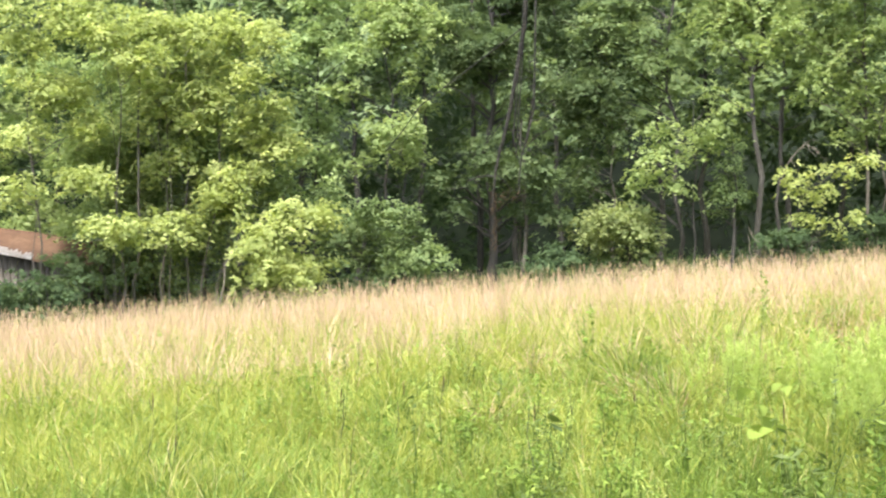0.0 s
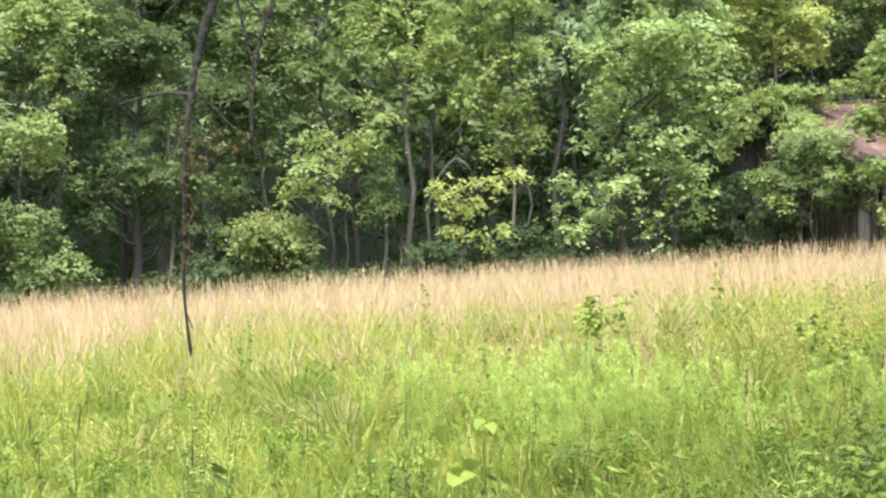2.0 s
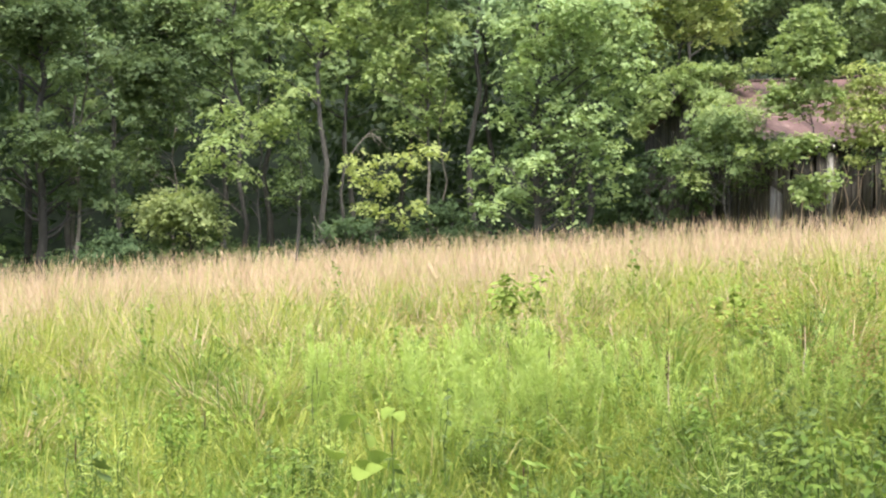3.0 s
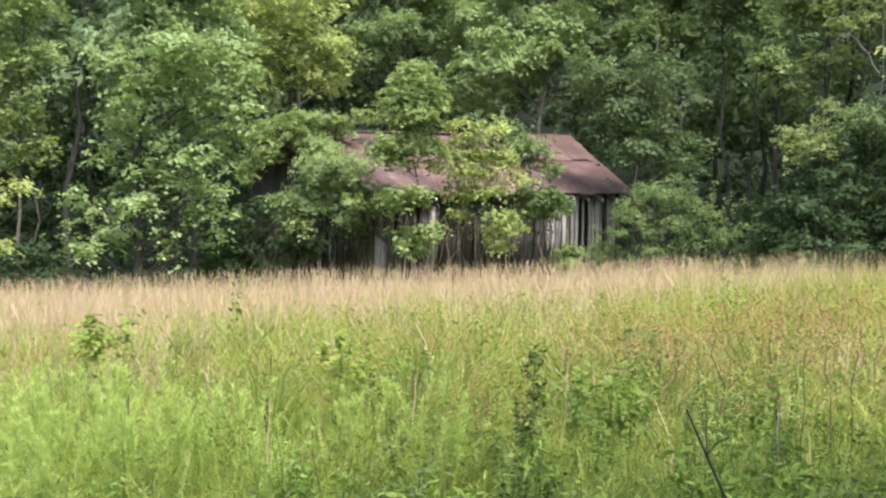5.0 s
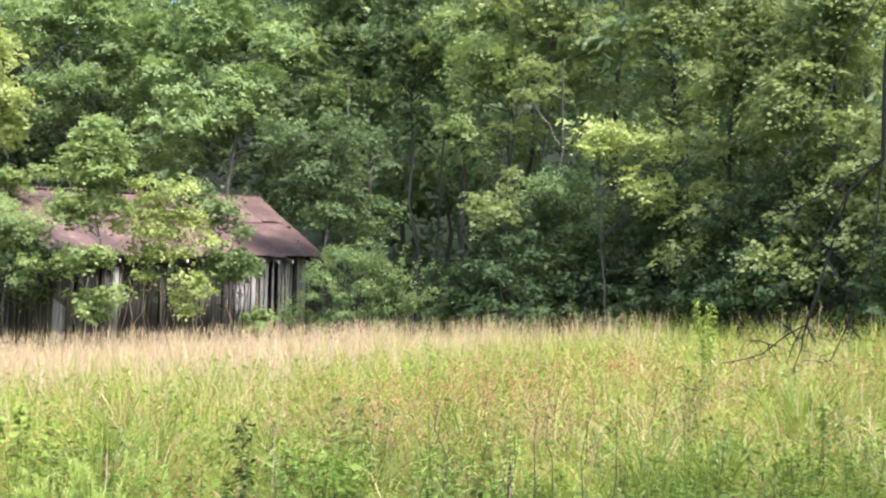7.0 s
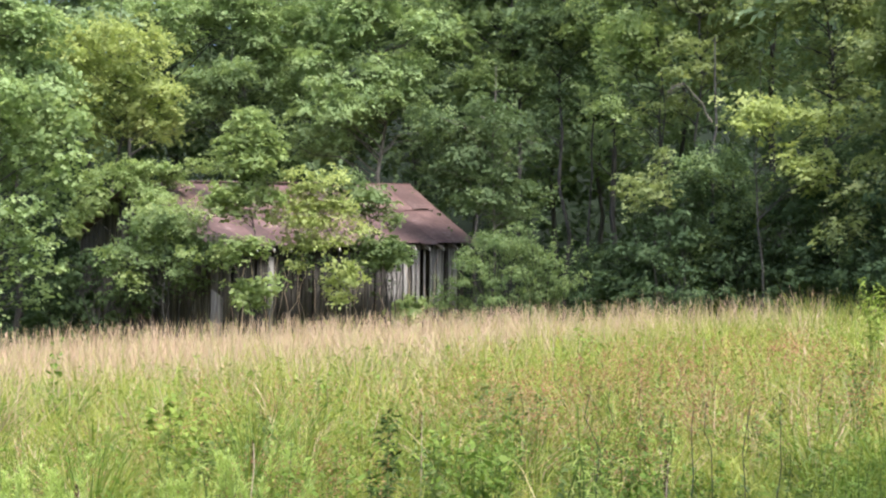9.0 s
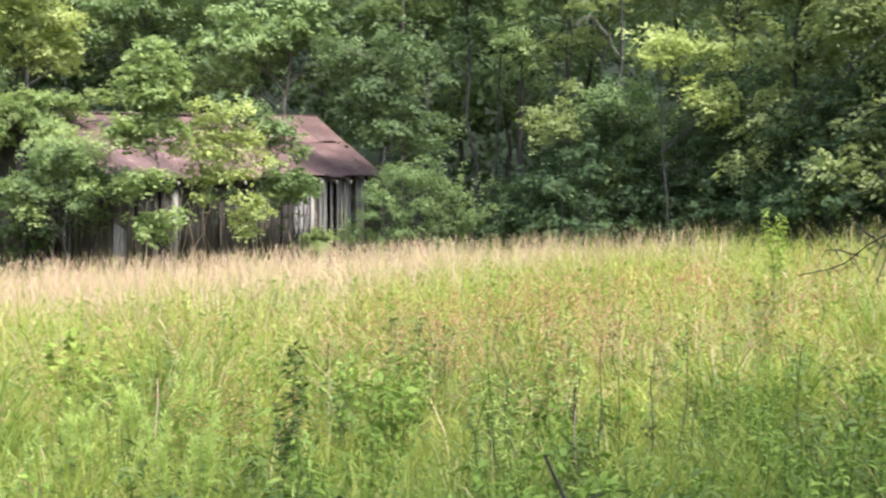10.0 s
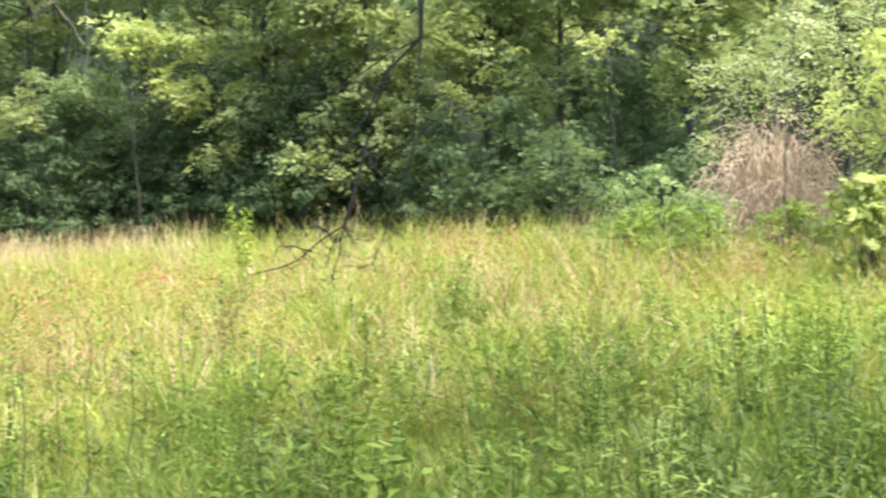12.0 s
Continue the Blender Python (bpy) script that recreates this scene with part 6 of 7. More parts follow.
def bare_limb(az, d, lo, hi, side, seed):
    """A pale dead limb crooked out of the wood."""
    rng = np.random.default_rng(seed)
    x, y = spot(az, d)
    g = ground_height(x, y)
    root = thing("dead_tree", pose(x, y, g - 0.05), "slender dead tree with a pale crooked bare limb", "tree", EDGE)
    tubes = [(bend((0, 0, -0.1), (0.2, 0, hi + 1.5), rng, 8, 0.012), np.linspace(0.08, 0.02, 8))]
    part("trunk", tubes_mesh("trunk", tubes, BARK), root)
    t = np.linspace(0, 1, 9)
    p = np.stack([0.1 + side * 1.5 * t, -0.3 * t, lo + (hi - lo) * np.sin(np.pi * t * 0.62) * 1.05 - 0.35 * t ** 3], 1)
    p[1:-1] += rng.normal(size=(7, 3)) * 0.035
    limb = part("limb", tubes_mesh("limb", [(p, np.linspace(0.032, 0.009, 9))], BARK_PALE), root, "pale bare limb")
    for k in range(5):
        q = p[3 + k]
        part("twig", tubes_mesh("twig", [(bend(q, q + np.array([side * rng.uniform(0.1, 0.5), rng.normal() * 0.2, rng.uniform(-0.5, 0.5)]), rng, 4, 0.08), np.linspace(0.011, 0.005, 4))], BARK_PALE, 5), limb)


for az, d, lo, hi, side, sd in ((17.0, 41.5, 6.3, 7.5, -1, 430), (7.0, 47.5, 4.6, 6.3, 1, 431), (-23.2, 42.5, 3.0, 4.4, 1, 433)):
    bare_limb(az, d, lo, hi, side, sd)
for k, (az, d, h, r) in enumerate([(11.75, 50, 8, 0.07), (15.2, 47, 10, 0.07), (-34.6, 42.8, 6, 0.08), (-36.6, 46, 12, 0.14), (-52.4, 39.6, 9, 0.05), (-50.2, 40, 9, 0.045)]):
    rng = np.random.default_rng(440 + k)
    x, y = spot(az, d)
    root = thing("bare_trunk", pose(x, y, ground_height(x, y) - 0.05), "straight slim trunk standing bare among the trees", "tree", "bare trunks in the wood")
    part("trunk", tubes_mesh("trunk", [(bend((0, 0, -0.1), (rng.uniform(-0.4, 0.4), 0, h), rng, 8, 0.008), np.linspace(r, r * 0.4, 8))], BARK_PALE if k in (2, 4, 5) else BARK, 7), root)


def fronds_bush():
    """Feathery arching stems beside the barn's end wall."""
    rng = np.random.default_rng(460)
    x, y = spot(10.0, 40.8)
    root = thing("feathery_bush", pose(x, y, ground_height(x, y)), "feathery bush of arching stems with small leaves", "shrub")
    tubes, cs, ns = [], [], []
    for k in range(46):
        ang = rng.uniform(0, 6.28)
        reach, top = rng.uniform(0.5, 1.6), rng.uniform(1.6, 3.5)
        t = np.linspace(0, 1, 8)
        p = np.stack([math.cos(ang) * reach * t ** 1.5, math.sin(ang) * reach * t ** 1.5, top * (1.15 * t - 0.2 * t ** 3)], 1)
        tubes.append((p, np.linspace(0.014, 0.004, 8)))
        m = 70
        q = rng.uniform(0.3, 1, m)
        c = np.stack([np.interp(q, t, p[:, j]) for j in range(3)], 1) + rng.normal(size=(m, 3)) * 0.07
        cs.append(c)
        ns.append(unit(np.array([0, 0, 0.9]) + rng.normal(size=(m, 3)) * 0.5))
    part("stem", tubes_mesh("stem", tubes, BARK, 4), root)
    c, n = np.concatenate(cs), np.concatenate(ns)
    ln = 0.13 * rng.uniform(0.6, 1.3, len(c))
    part("leaves", leaves_mesh("leaves", c, n, ln, ln * 0.5, LEAF_MID, rng), root)


fronds_bush()


def barn_stems():
    """Thin bare vine stems standing before the barn's front wall."""
    rng = np.random.default_rng(470)
    for k in range(34):
        u = rng.uniform(0.3, 8.6)
        p = BARN @ Vector((u, -rng.uniform(0.25, 1.1), 0))
        g = ground_height(p.x, p.y)
        root = thing("climbing_vine", pose(p.x, p.y, g - 0.03), "thin bare vine stem before the barn wall", "vine", "bare vine stems at the barn")
        h = rng.uniform(1.4, 2.9)
        tubes = [(bend((0, 0, 0), (rng.uniform(-0.35, 0.35), rng.uniform(-0.1, 0.2), h), rng, 7, 0.03), np.linspace(0.014, 0.006, 7) * rng.uniform(0.7, 1.5))]
        part("stem", tubes_mesh("stem", tubes, STALK_DRY if k % 3 else BARK, 5), root)


barn_stems()

# ---------------------------------------------------------------- single plants in the meadow


def stem_plant(name, label, x, y, h, leaf_mat, seed, leaves=40, leaf=0.06, spread=0.1, stems=1, start=0.25, stem_mat=None, group="", category="weed", lean=0.05, narrow=0.5):
    rng = np.random.default_rng(seed)
    if leaves >= 30 and leaf > 0.055:
        leaf, leaves = leaf * 0.72, int(leaves * 1.7)
    root = thing(name, pose(x, y, ground_height(x, y) - 0.02), label, category, group)
    cs, ns = [], []
    for s in range(stems):
        ang = rng.uniform(0, 6.28)
        out = 0 if stems == 1 else spread * rng.uniform(0.4, 1.2)
        tip = np.array([math.cos(ang) * out + rng.normal() * lean, math.sin(ang) * out + rng.normal() * lean, h * (1 if s == 0 else rng.uniform(0.65, 0.97))])
        p = bend((math.cos(ang) * out * 0.15, math.sin(ang) * out * 0.15, 0), tip, rng, 6, 0.02)
        part("stem", tubes_mesh("stem", [(p, np.linspace(0.006, 0.002, 6))], stem_mat or WEED_DARK, 5), root)
        m = max(3, leaves // stems)
        q = start + (1 - start) * rng.random(m) ** 0.8
        z = np.linspace(0, 1, 6)
        c = np.stack([np.interp(q, z, p[:, j]) for j in range(3)], 1)
        d = unit(rng.normal(size=(m, 3)) * np.array([1, 1, 0.35]))
        cs.append(c + d * (spread if stems == 1 else spread * 0.6) * rng.uniform(0.2, 1, (m, 1)) * (1.15 - 0.6 * q[:, None]))
        ns.append(unit(np.array([0, 0, 1.0]) + d * 0.6 + rng.normal(size=(m, 3)) * 0.3))
    c, n = np.concatenate(cs), np.concatenate(ns)
    ln = leaf * rng.uniform(0.6, 1.3, len(c))
    part("leaves", leaves_mesh("leaves", c, n, ln, ln * narrow, leaf_mat, rng), root)
    return root


stem_plant("tall_weed", "dark upright leafy weed above the grass", 0.49, 8.2, 0.82, WEED_DEEP, 500, 120, 0.1, 0.13, start=0.12, narrow=0.3)
stem_plant("tall_weed", "dark upright leafy weed above the grass", 0.39, 7.41, 0.62, WEED_DEEP, 521, 200, 0.085, 0.12, 3, start=0.1, narrow=0.32)
stem_plant("tall_weed", "bushy dark green weed low in the grass", 0.27, 5.71, 0.58, WEED_DEEP, 522, 200, 0.07, 0.22, 7, start=0.15)
stem_plant("tall_weed", "spreading broad-leaved bright green weed", 0.96, 9.34, 0.76, WEED_LEAF, 523, 200, 0.09, 0.32, 7, start=0.35, narrow=0.35)
stem_plant("tall_weed", "spreading broad-leaved bright green weed", 1.07, 8.82, 0.62, WEED_LEAF, 524, 160, 0.08, 0.3, 7, start=0.4, narrow=0.35)
stem_plant("tall_weed", "broad-leaved green weed beside the dark stalk", 0.77, 8.89, 0.62, WEED_DARK, 525, 160, 0.08, 0.25, 6, start=0.3, narrow=0.35)
stem_plant("tall_weed", "low bushy dark weed near the path", -0.17, 5.57, 0.56, WEED_DARK, 526, 150, 0.07, 0.22, 6)
stem_plant("leafy_plant", "bright yellow-green leafy weed near the path", 0.04, 5.4, 0.54, WEED_BRIGHT, 527, 110, 0.08, 0.22, 6, start=0.5, narrow=0.6)
stem_plant("leafy_plant", "bright yellow-green leafy weed near the path", -0.3, 5.3, 0.52, WEED_BRIGHT, 528, 110, 0.07, 0.2, 6, start=0.5, narrow=0.6)
stem_plant("tall_weed", "low bushy dark weed near the path", -0.82, 5.94, 0.52, WEED_DARK, 529, 120, 0.06, 0.22, 6)
stem_plant("tall_weed", "broad-leaved green weed beside the dark stalk", 0.95, 8.1, 0.7, WEED_LEAF, 501, 60, 0.11, 0.22, 5)
stem_plant("tall_weed", "broad-leaved green weed beside the dark stalk", 0.25, 7.7, 0.55, WEED_LEAF, 502, 60, 0.1, 0.25, 5)
stem_plant("tall_weed", "bushy dark green weed low in the grass", 0.35, 6.9, 0.5, WEED_DARK, 503, 90, 0.08, 0.25, 6)
stem_plant("leafy_plant", "bright green leafy plant standing in the dry grass", -3.36, 12.23, 1.0, WEED_BRIGHT, 504, 150, 0.13, 0.36, 7, start=0.6, narrow=0.6)
stem_plant("leafy_plant", "thin tall weed with small leaves in the dry grass", -2.63, 14.8, 1.15, WEED_LEAF, 505, 40, 0.1, 0.12, 2)
stem_plant("leafy_plant", "small plant with a yellow-green top on a thin stem", -0.94, 9.85, 0.82, WEED_BRIGHT, 506, 90, 0.09, 0.2, 5, start=0.75, narrow=0.7)
stem_plant("leafy_plant", "small plant with a yellow-green top on a thin stem", -0.94, 11.6, 0.75, WEED_BRIGHT, 507, 40, 0.1, 0.16, 3, start=0.7, narrow=0.7)
stem_plant("leafy_plant", "green leafy weed on the slope", -6.8, 10.4, 0.95, WEED_LEAF, 508, 30, 0.1, 0.1, 2)
stem_plant("leafy_plant", "green leafy weed on the slope", -7.3, 16.5, 0.95, WEED_LEAF, 509, 30, 0.12, 0.12, 2)
stem_plant("meadow_sapling", "pale slender sapling with drooping leaves above the grass", 5.81, 13.76, 1.32, WEED_BRIGHT, 510, 150, 0.13, 0.2, 4, start=0.55, narrow=0.26, category="sapling")
stem_plant("tall_weed", "dark weed cluster in the near grass", 5.2, 6.2, 0.8, WEED_DARK, 511, 70, 0.07, 0.16, 4)
stem_plant("tall_weed", "narrow dark leafy spike above the grass", 8.0, 8.0, 1.0, WEED_DARK, 512, 70, 0.06, 0.06, start=0.35)
stem_plant("tall_weed", "dark bushy weed in the near grass", 2.9, 6.9, 0.72, WEED_DARK, 513, 50, 0.07, 0.16, 3)
stem_plant("tall_weed", "dark bushy weed in the near grass", 4.0, 8.0, 0.8, WEED_DARK, 514, 40, 0.07, 0.12, 3)
stem_plant("leafy_plant", "leafy plant with pale pointed leaves in the grass", 2.66, 5.39, 0.66, WEED_BRIGHT, 515, 24, 0.1, 0.16, 2, start=0.7, narrow=0.35)
stem_plant("leafy_plant", "bright plant with long arching leaves near the path", 1.66, 4.45, 0.62, WEED_BRIGHT, 516, 44, 0.17, 0.16, 4, start=0.3, narrow=0.16)
stem_plant("leafy_plant", "bright broad-leaved plant near the path", 2.17, 3.95, 0.66, WEED_LEAF, 517, 40, 0.1, 0.16, 3, start=0.4)
stem_plant("tall_weed", "low bushy green weed near the path", 0.1, 4.3, 0.72, WEED_LEAF, 518, 80, 0.08, 0.3, 6)
stem_plant("tall_weed", "low bushy dark weed near the path", 0.35, 4.6, 0.6, WEED_DARK, 519, 60, 0.07, 0.25, 5)
stem_plant("tall_weed", "single dark-leaved weed in the near grass", -2.7, 3.3, 0.78, WEED_DARK, 520, 6, 0.075, 0.05, 1, start=0.85, narrow=0.8)

_rng = random.Random(77)
for k in range(46):
    az, d = _rng.uniform(-48, 46), _rng.uniform(4.5, 13)
    x, y = spot(az, d)
    kind = k % 4
    if kind == 0:
        stem_plant("tall_weed", "thin dark weed stalk standing in the grass", x, y, _rng.uniform(0.6, 0.85), WEED_DARK, 530 + k, 26, 0.045, 0.04, start=0.3, group="weeds in the meadow")
    elif kind == 1:
        stem_plant("leafy_plant", "leafy green weed in the meadow grass", x, y, _rng.uniform(0.5, 0.75), WEED_LEAF, 530 + k, 50, 0.07, 0.18, 4, group="weeds in the meadow")
    elif kind == 2:
        stem_plant("leafy_plant", "yellow-green leafy weed in the meadow grass", x, y, _rng.uniform(0.5, 0.72), WEED_BRIGHT, 530 + k, 36, 0.075, 0.16, 3, start=0.5, group="weeds in the meadow")
    else:
        stem_plant("tall_weed", "dark bushy weed in the meadow grass", x, y, _rng.uniform(0.45, 0.65), WEED_DARK, 530 + k, 60, 0.06, 0.2, 5, group="weeds in the meadow")


# darker leafy clumps and yellow-green tops among the dry grass
for k, (x, y, h, mt) in enumerate([(1.35, 10.6, 0.8, WEED_DARK), (1.75, 10.9, 0.76, WEED_DARK), (-0.41, 10.2, 0.66, WEED_DARK), (-0.8, 10.5, 0.62, WEED_DARK), (-3.0, 10.9, 0.66, WEED_DARK),
                                   (2.9, 12.4, 0.8, WEED_LEAF), (2.95, 14.7, 1.0, WEED_BRIGHT), (-1.9, 9.3, 0.72, WEED_BRIGHT), (4.6, 11.3, 0.8, WEED_DARK), (5.6, 9.3, 0.8, WEED_DARK), (6.9, 11.2, 0.8, WEED_LEAF), (0.1, 12.6, 0.85, WEED_LEAF)]):
    stem_plant("leafy_plant", "yellow-green leafy weed among the dry grass" if mt == WEED_BRIGHT else "leafy green clump of weeds among the dry grass", x, y, h, mt, 800 + k, 110, 0.085, 0.24, 6, start=0.35, narrow=0.4, group="leafy clumps in the dry grass")

# bushy upright weeds, thickest close to the path
WEED_KINDS = []
for k in range(8):
    mt = (WEED_LEAF, WEED_LEAF, WEED_DARK, WEED_LEAF, WEED_LEAF, WEED_DARK, WEED_LEAF, WEED_PLUME)[k]
    WEED_KINDS.append(stem_plant("meadow_weed", ("fresh green", "fresh green", "dark green", "fresh green", "fresh green", "dark green", "fresh green", "soft pale green")[k] + " upright leafy weed in the grass",
                                 *spot(-40 + 11 * k, 5.2 + 0.3 * k), 0.5 + 0.04 * (k % 4), mt, 700 + k, 190, (0.06, 0.045, 0.055, 0.075, 0.05, 0.045, 0.065, 0.05)[k], 0.13 + 0.02 * (k % 3), 5, start=0.25,
                                 group="leafy weeds in the meadow", narrow=(0.3, 0.4, 0.28, 0.25, 0.5, 0.35, 0.22, 0.15)[k], lean=0.04))
_rng = random.Random(91)
for k in range(380):
    az = _rng.uniform(-52, 50) if k < 230 else _rng.uniform(8, 52)
    d = 2.9 + 8.5 * _rng.random() ** 1.7
    x, y = spot(az, d)
    x, y = x + 0.3, y - 0.4
    if math.hypot(x - 0.5, y + 1.0) < 2.4 or (x < -1 and k % 2):
        continue
    sc = _rng.uniform(0.8, 1.25)
    copy_thing(_rng.choice(WEED_KINDS), pose(x, y, ground_height(x, y) - 0.02, 0, 0, _rng.uniform(0, 360)) @ Matrix.Diagonal((sc, sc, sc, 1)))


_rng = random.Random(95)
for k in range(24):
    x, y = spot(_rng.uniform(-66, -14), _rng.uniform(4.2, 9.5))
    root = thing("grass_stalk", pose(x, y, ground_height(x, y) - 0.02, 0, 0, _rng.uniform(0, 360)), "thin upright dark stalk in the green grass", "weed", "dark stalks in the near grass")
    h = _rng.uniform(0.5, 0.8)
    part("stalk", tubes_mesh("stalk", [(bend((0, 0, 0), (_rng.uniform(-0.06, 0.06), 0, h), np.random.default_rng(960 + k), 5, 0.02), np.linspace(0.0032, 0.0018, 5))], BARK if k % 3 else WEED_DARK, 4), root)
    if k % 2:
        part("seed_head", tubes_mesh("seed_head", [(np.array([(0.0, 0, h - 0.08), (0.0, 0, h - 0.02), (0.0, 0, h + 0.03)]), np.array([0.002, 0.005, 0.002]))], LEAF_DRY, 5), root)


def round_leaf_vine():
    """A creeper that lifts a few large round pale leaves over the grass."""
    rng = np.random.default_rng(600)
    x, y = -1.77, 3.99
    root = thing("round_leaf_creeper", pose(x, y, ground_height(x, y)), "creeper with a few large round pale green leaves", "creeper")
    ang = np.arange(10) * 2 * np.pi / 10
    for k in range(12):
        px, pz = rng.uniform(-0.2, 0.16), rng.uniform(0.55, 0.8)
        py = rng.uniform(-0.1, 0.1)
        r = rng.uniform(0.034, 0.05)
        v = [(0, 0, 0)] + [(r * math.cos(a) * (1.1 if j else 1.3), r * math.sin(a), 0.012 * math.cos(2 * a)) for j, a in enumerate(ang)]
        f = np.array([(0, j + 1, (j + 1) % 10 + 1) for j in range(10)])
        part("leaf", fast_mesh("leaf", v, f, np.full(10, 3), WEED_BRIGHT), root, m=pose(px, py, pz, rng.uniform(20, 65), rng.uniform(-25, 25), rng.uniform(0, 360)))
        part("stem", tubes_mesh("stem", [(bend((px * 0.3, py * 0.3, 0), (px, py, pz), rng, 5, 0.03), np.linspace(0.003, 0.002, 5))], WEED_LEAF, 4), root)


round_leaf_vine()


def plume(x, y, h, seed):
    """Feathery soft-green weed of fine threads."""
    rng = np.random.default_rng(seed)
    root = thing("feathery_weed", pose(x, y, ground_height(x, y) - 0.02), "soft feathery pale green weed in the grass", "weed", "feathery weeds in the meadow")
    bases, hs, ls = [], [], []
    for s in range(5):
        tip = np.array([rng.normal() * 0.09, rng.normal() * 0.09, h * rng.uniform(0.75, 1)])
        p = bend((rng.normal() * 0.03, rng.normal() * 0.03, 0), tip, rng, 6, 0.02)
        part("stem", tubes_mesh("stem", [(p, np.linspace(0.004, 0.002, 6))], WEED_PLUME, 4), root)
        m = 190
        q = 0.3 + 0.7 * rng.random(m)
        z = np.linspace(0, 1, 6)
        bases.append(np.stack([np.interp(q, z, p[:, j]) for j in range(3)], 1))
        a = rng.uniform(0, 6.28, m)
        r = 0.19 * (1.2 - 0.8 * q) * rng.uniform(0.4, 1, m)
        ls.append(np.stack([np.cos(a) * r, np.sin(a) * r], 1))
        hs.append(rng.uniform(0.015, 0.06, m))
    b, l_, hh = np.concatenate(bases), np.concatenate(ls), np.concatenate(hs)
    part("threads", blades_mesh("threads", b, hh, l_, np.full(len(b), 0.006), rng.uniform(0, 3.14, len(b)), WEED_PLUME), root, kind="stuff")


for k, (x, y, h) in enumerate([(-1.72, 6.3, 0.78), (-1.45, 6.45, 0.7), (-1.83, 5.75, 0.75), (-2.1, 5.95, 0.66), (-0.2, 6.5, 0.66), (0.0, 6.8, 0.6), (-0.95, 6.3, 0.62), (-2.5, 6.9, 0.7), (-2.8, 7.4, 0.7), (-3.4, 7.0, 0.7), (-1.2, 7.4, 0.66), (-4.1, 7.7, 0.7), (-2.22, 8.1, 0.74), (-2.05, 8.0, 0.68), (-2.2, 6.84, 0.72), (-2.35, 6.7, 0.66), (-0.23, 8.42, 0.66), (-0.1, 8.3, 0.6), (-0.4, 8.2, 0.62), (-0.61, 7.6, 0.62), (-0.75, 7.4, 0.56), (-2.0, 7.3, 0.6), (-1.6, 7.9, 0.62), (-2.47, 7.9, 0.74), (-2.62, 8.05, 0.68), (-2.3, 8.4, 0.76), (-2.15, 8.35, 0.7), (-2.85, 8.3, 0.7), (-3.2, 8.1, 0.72), (-3.35, 7.9, 0.66), (-3.45, 7.45, 0.7), (-3.8, 7.9, 0.74), (-3.95, 8.2, 0.68), (-1.55, 7.4, 0.68), (-2.05, 7.05, 0.66), (-2.55, 6.8, 0.68), (-1.7, 7.0, 0.64), (-4.05, 8.5, 0.72), (-2.1, 7.4, 0.7), (-3.1, 9.3, 0.7), (-2.95, 7.7, 0.7), (-1.9, 8.6, 0.66), (-1.3, 8.2, 0.62)]):
    plume(x, y, h * 1.12, 620 + k)


def dock_spike(x, y, h, seed):
    """A dock plant's dark brown seed spike."""
    rng = np.random.default_rng(seed)
    root = thing("dock_plant", pose(x, y, ground_height(x, y) - 0.02), "dock plant with a dark brown seed spike", "weed", "dock plants in the meadow")
    part("stalk", tubes_mesh("stalk", [(bend((0, 0, 0), (0.01, 0.0, h), rng, 5, 0.01), np.linspace(0.006, 0.003, 5))], STALK_DRY, 5), root)
    m = 160
    q = rng.random(m)
    a = rng.uniform(0, 6.28, m)
    r = 0.007 * (0.5 + np.sin(np.pi * q))
    c = np.stack([np.cos(a) * r, np.sin(a) * r, h - 0.15 + 0.17 * q], 1)
    ln = rng.uniform(0.007, 0.014, m)
    part("seed_head", leaves_mesh("seed_head", c, unit(rng.normal(size=(m, 3))), ln, ln * 0.7, LEAF_DRY, rng), root, "dense dark brown seed head", kind="stuff")


for k, (x, y, h) in enumerate([(1.58, 6.48, 0.7), (-1.0, 6.6, 0.72), (4.8, 9.6, 0.7), (0.75, 9.6, 0.66), (-0.35, 9.0, 0.6)]):
    dock_spike(x, y, h, 640 + k)


def dry_stalk(x, y, h, lean_x, seed, red=False):
    """A dry branching stalk with a ragged head."""
    rng = np.random.default_rng(seed)
    root = thing("dry_stalk", pose(x, y, ground_height(x, y) - 0.02), "tall dry stalk with a ragged rusty seed head" if red else "tall thin dark dry weed stalk", "weed", "dry stalks in the meadow")
    top = np.array([lean_x, rng.normal() * 0.03, h])
    part("stalk", tubes_mesh("stalk", [(bend((0, 0, 0), top, rng, 7, 0.03), np.linspace(0.0038, 0.002, 7))], BARK, 5), root)
    m = 60
    c = top + rng.normal(size=(m, 3)) * np.array([0.035, 0.035, 0.05])
    ln = rng.uniform(0.008, 0.018, m)
    part("seed_head", leaves_mesh("seed_head", c, unit(rng.normal(size=(m, 3))), ln, ln * 0.6, GRASS_RED if red else LEAF_DRY, rng), root, "loose rusty seed head" if red else "", kind="stuff")


for k, (x, y, h, lx, red) in enumerate([(1.52, 7.38, 0.95, -0.08, False), (3.62, 13.36, 0.9, 0.02, True), (1.97, 6.63, 0.9, 0.04, True), (1.74, 6.58, 0.92, 0.0, True), (1.99, 9.46, 0.82, 0.03, True), (2.4, 7.3, 0.8, 0.0, False), (2.23, 7.82, 0.82, -0.05, False), (2.12, 9.06, 0.85, 0.0, True), (2.95, 9.4, 0.8, 0.04, True), (3.4, 9.2, 0.8, 0.0, False), (4.3, 9.8, 0.8, 0.05, True), (1.4, 9.6, 0.78, 0.02, True)]):
    dry_stalk(x, y, h, lx, 650 + k, red)


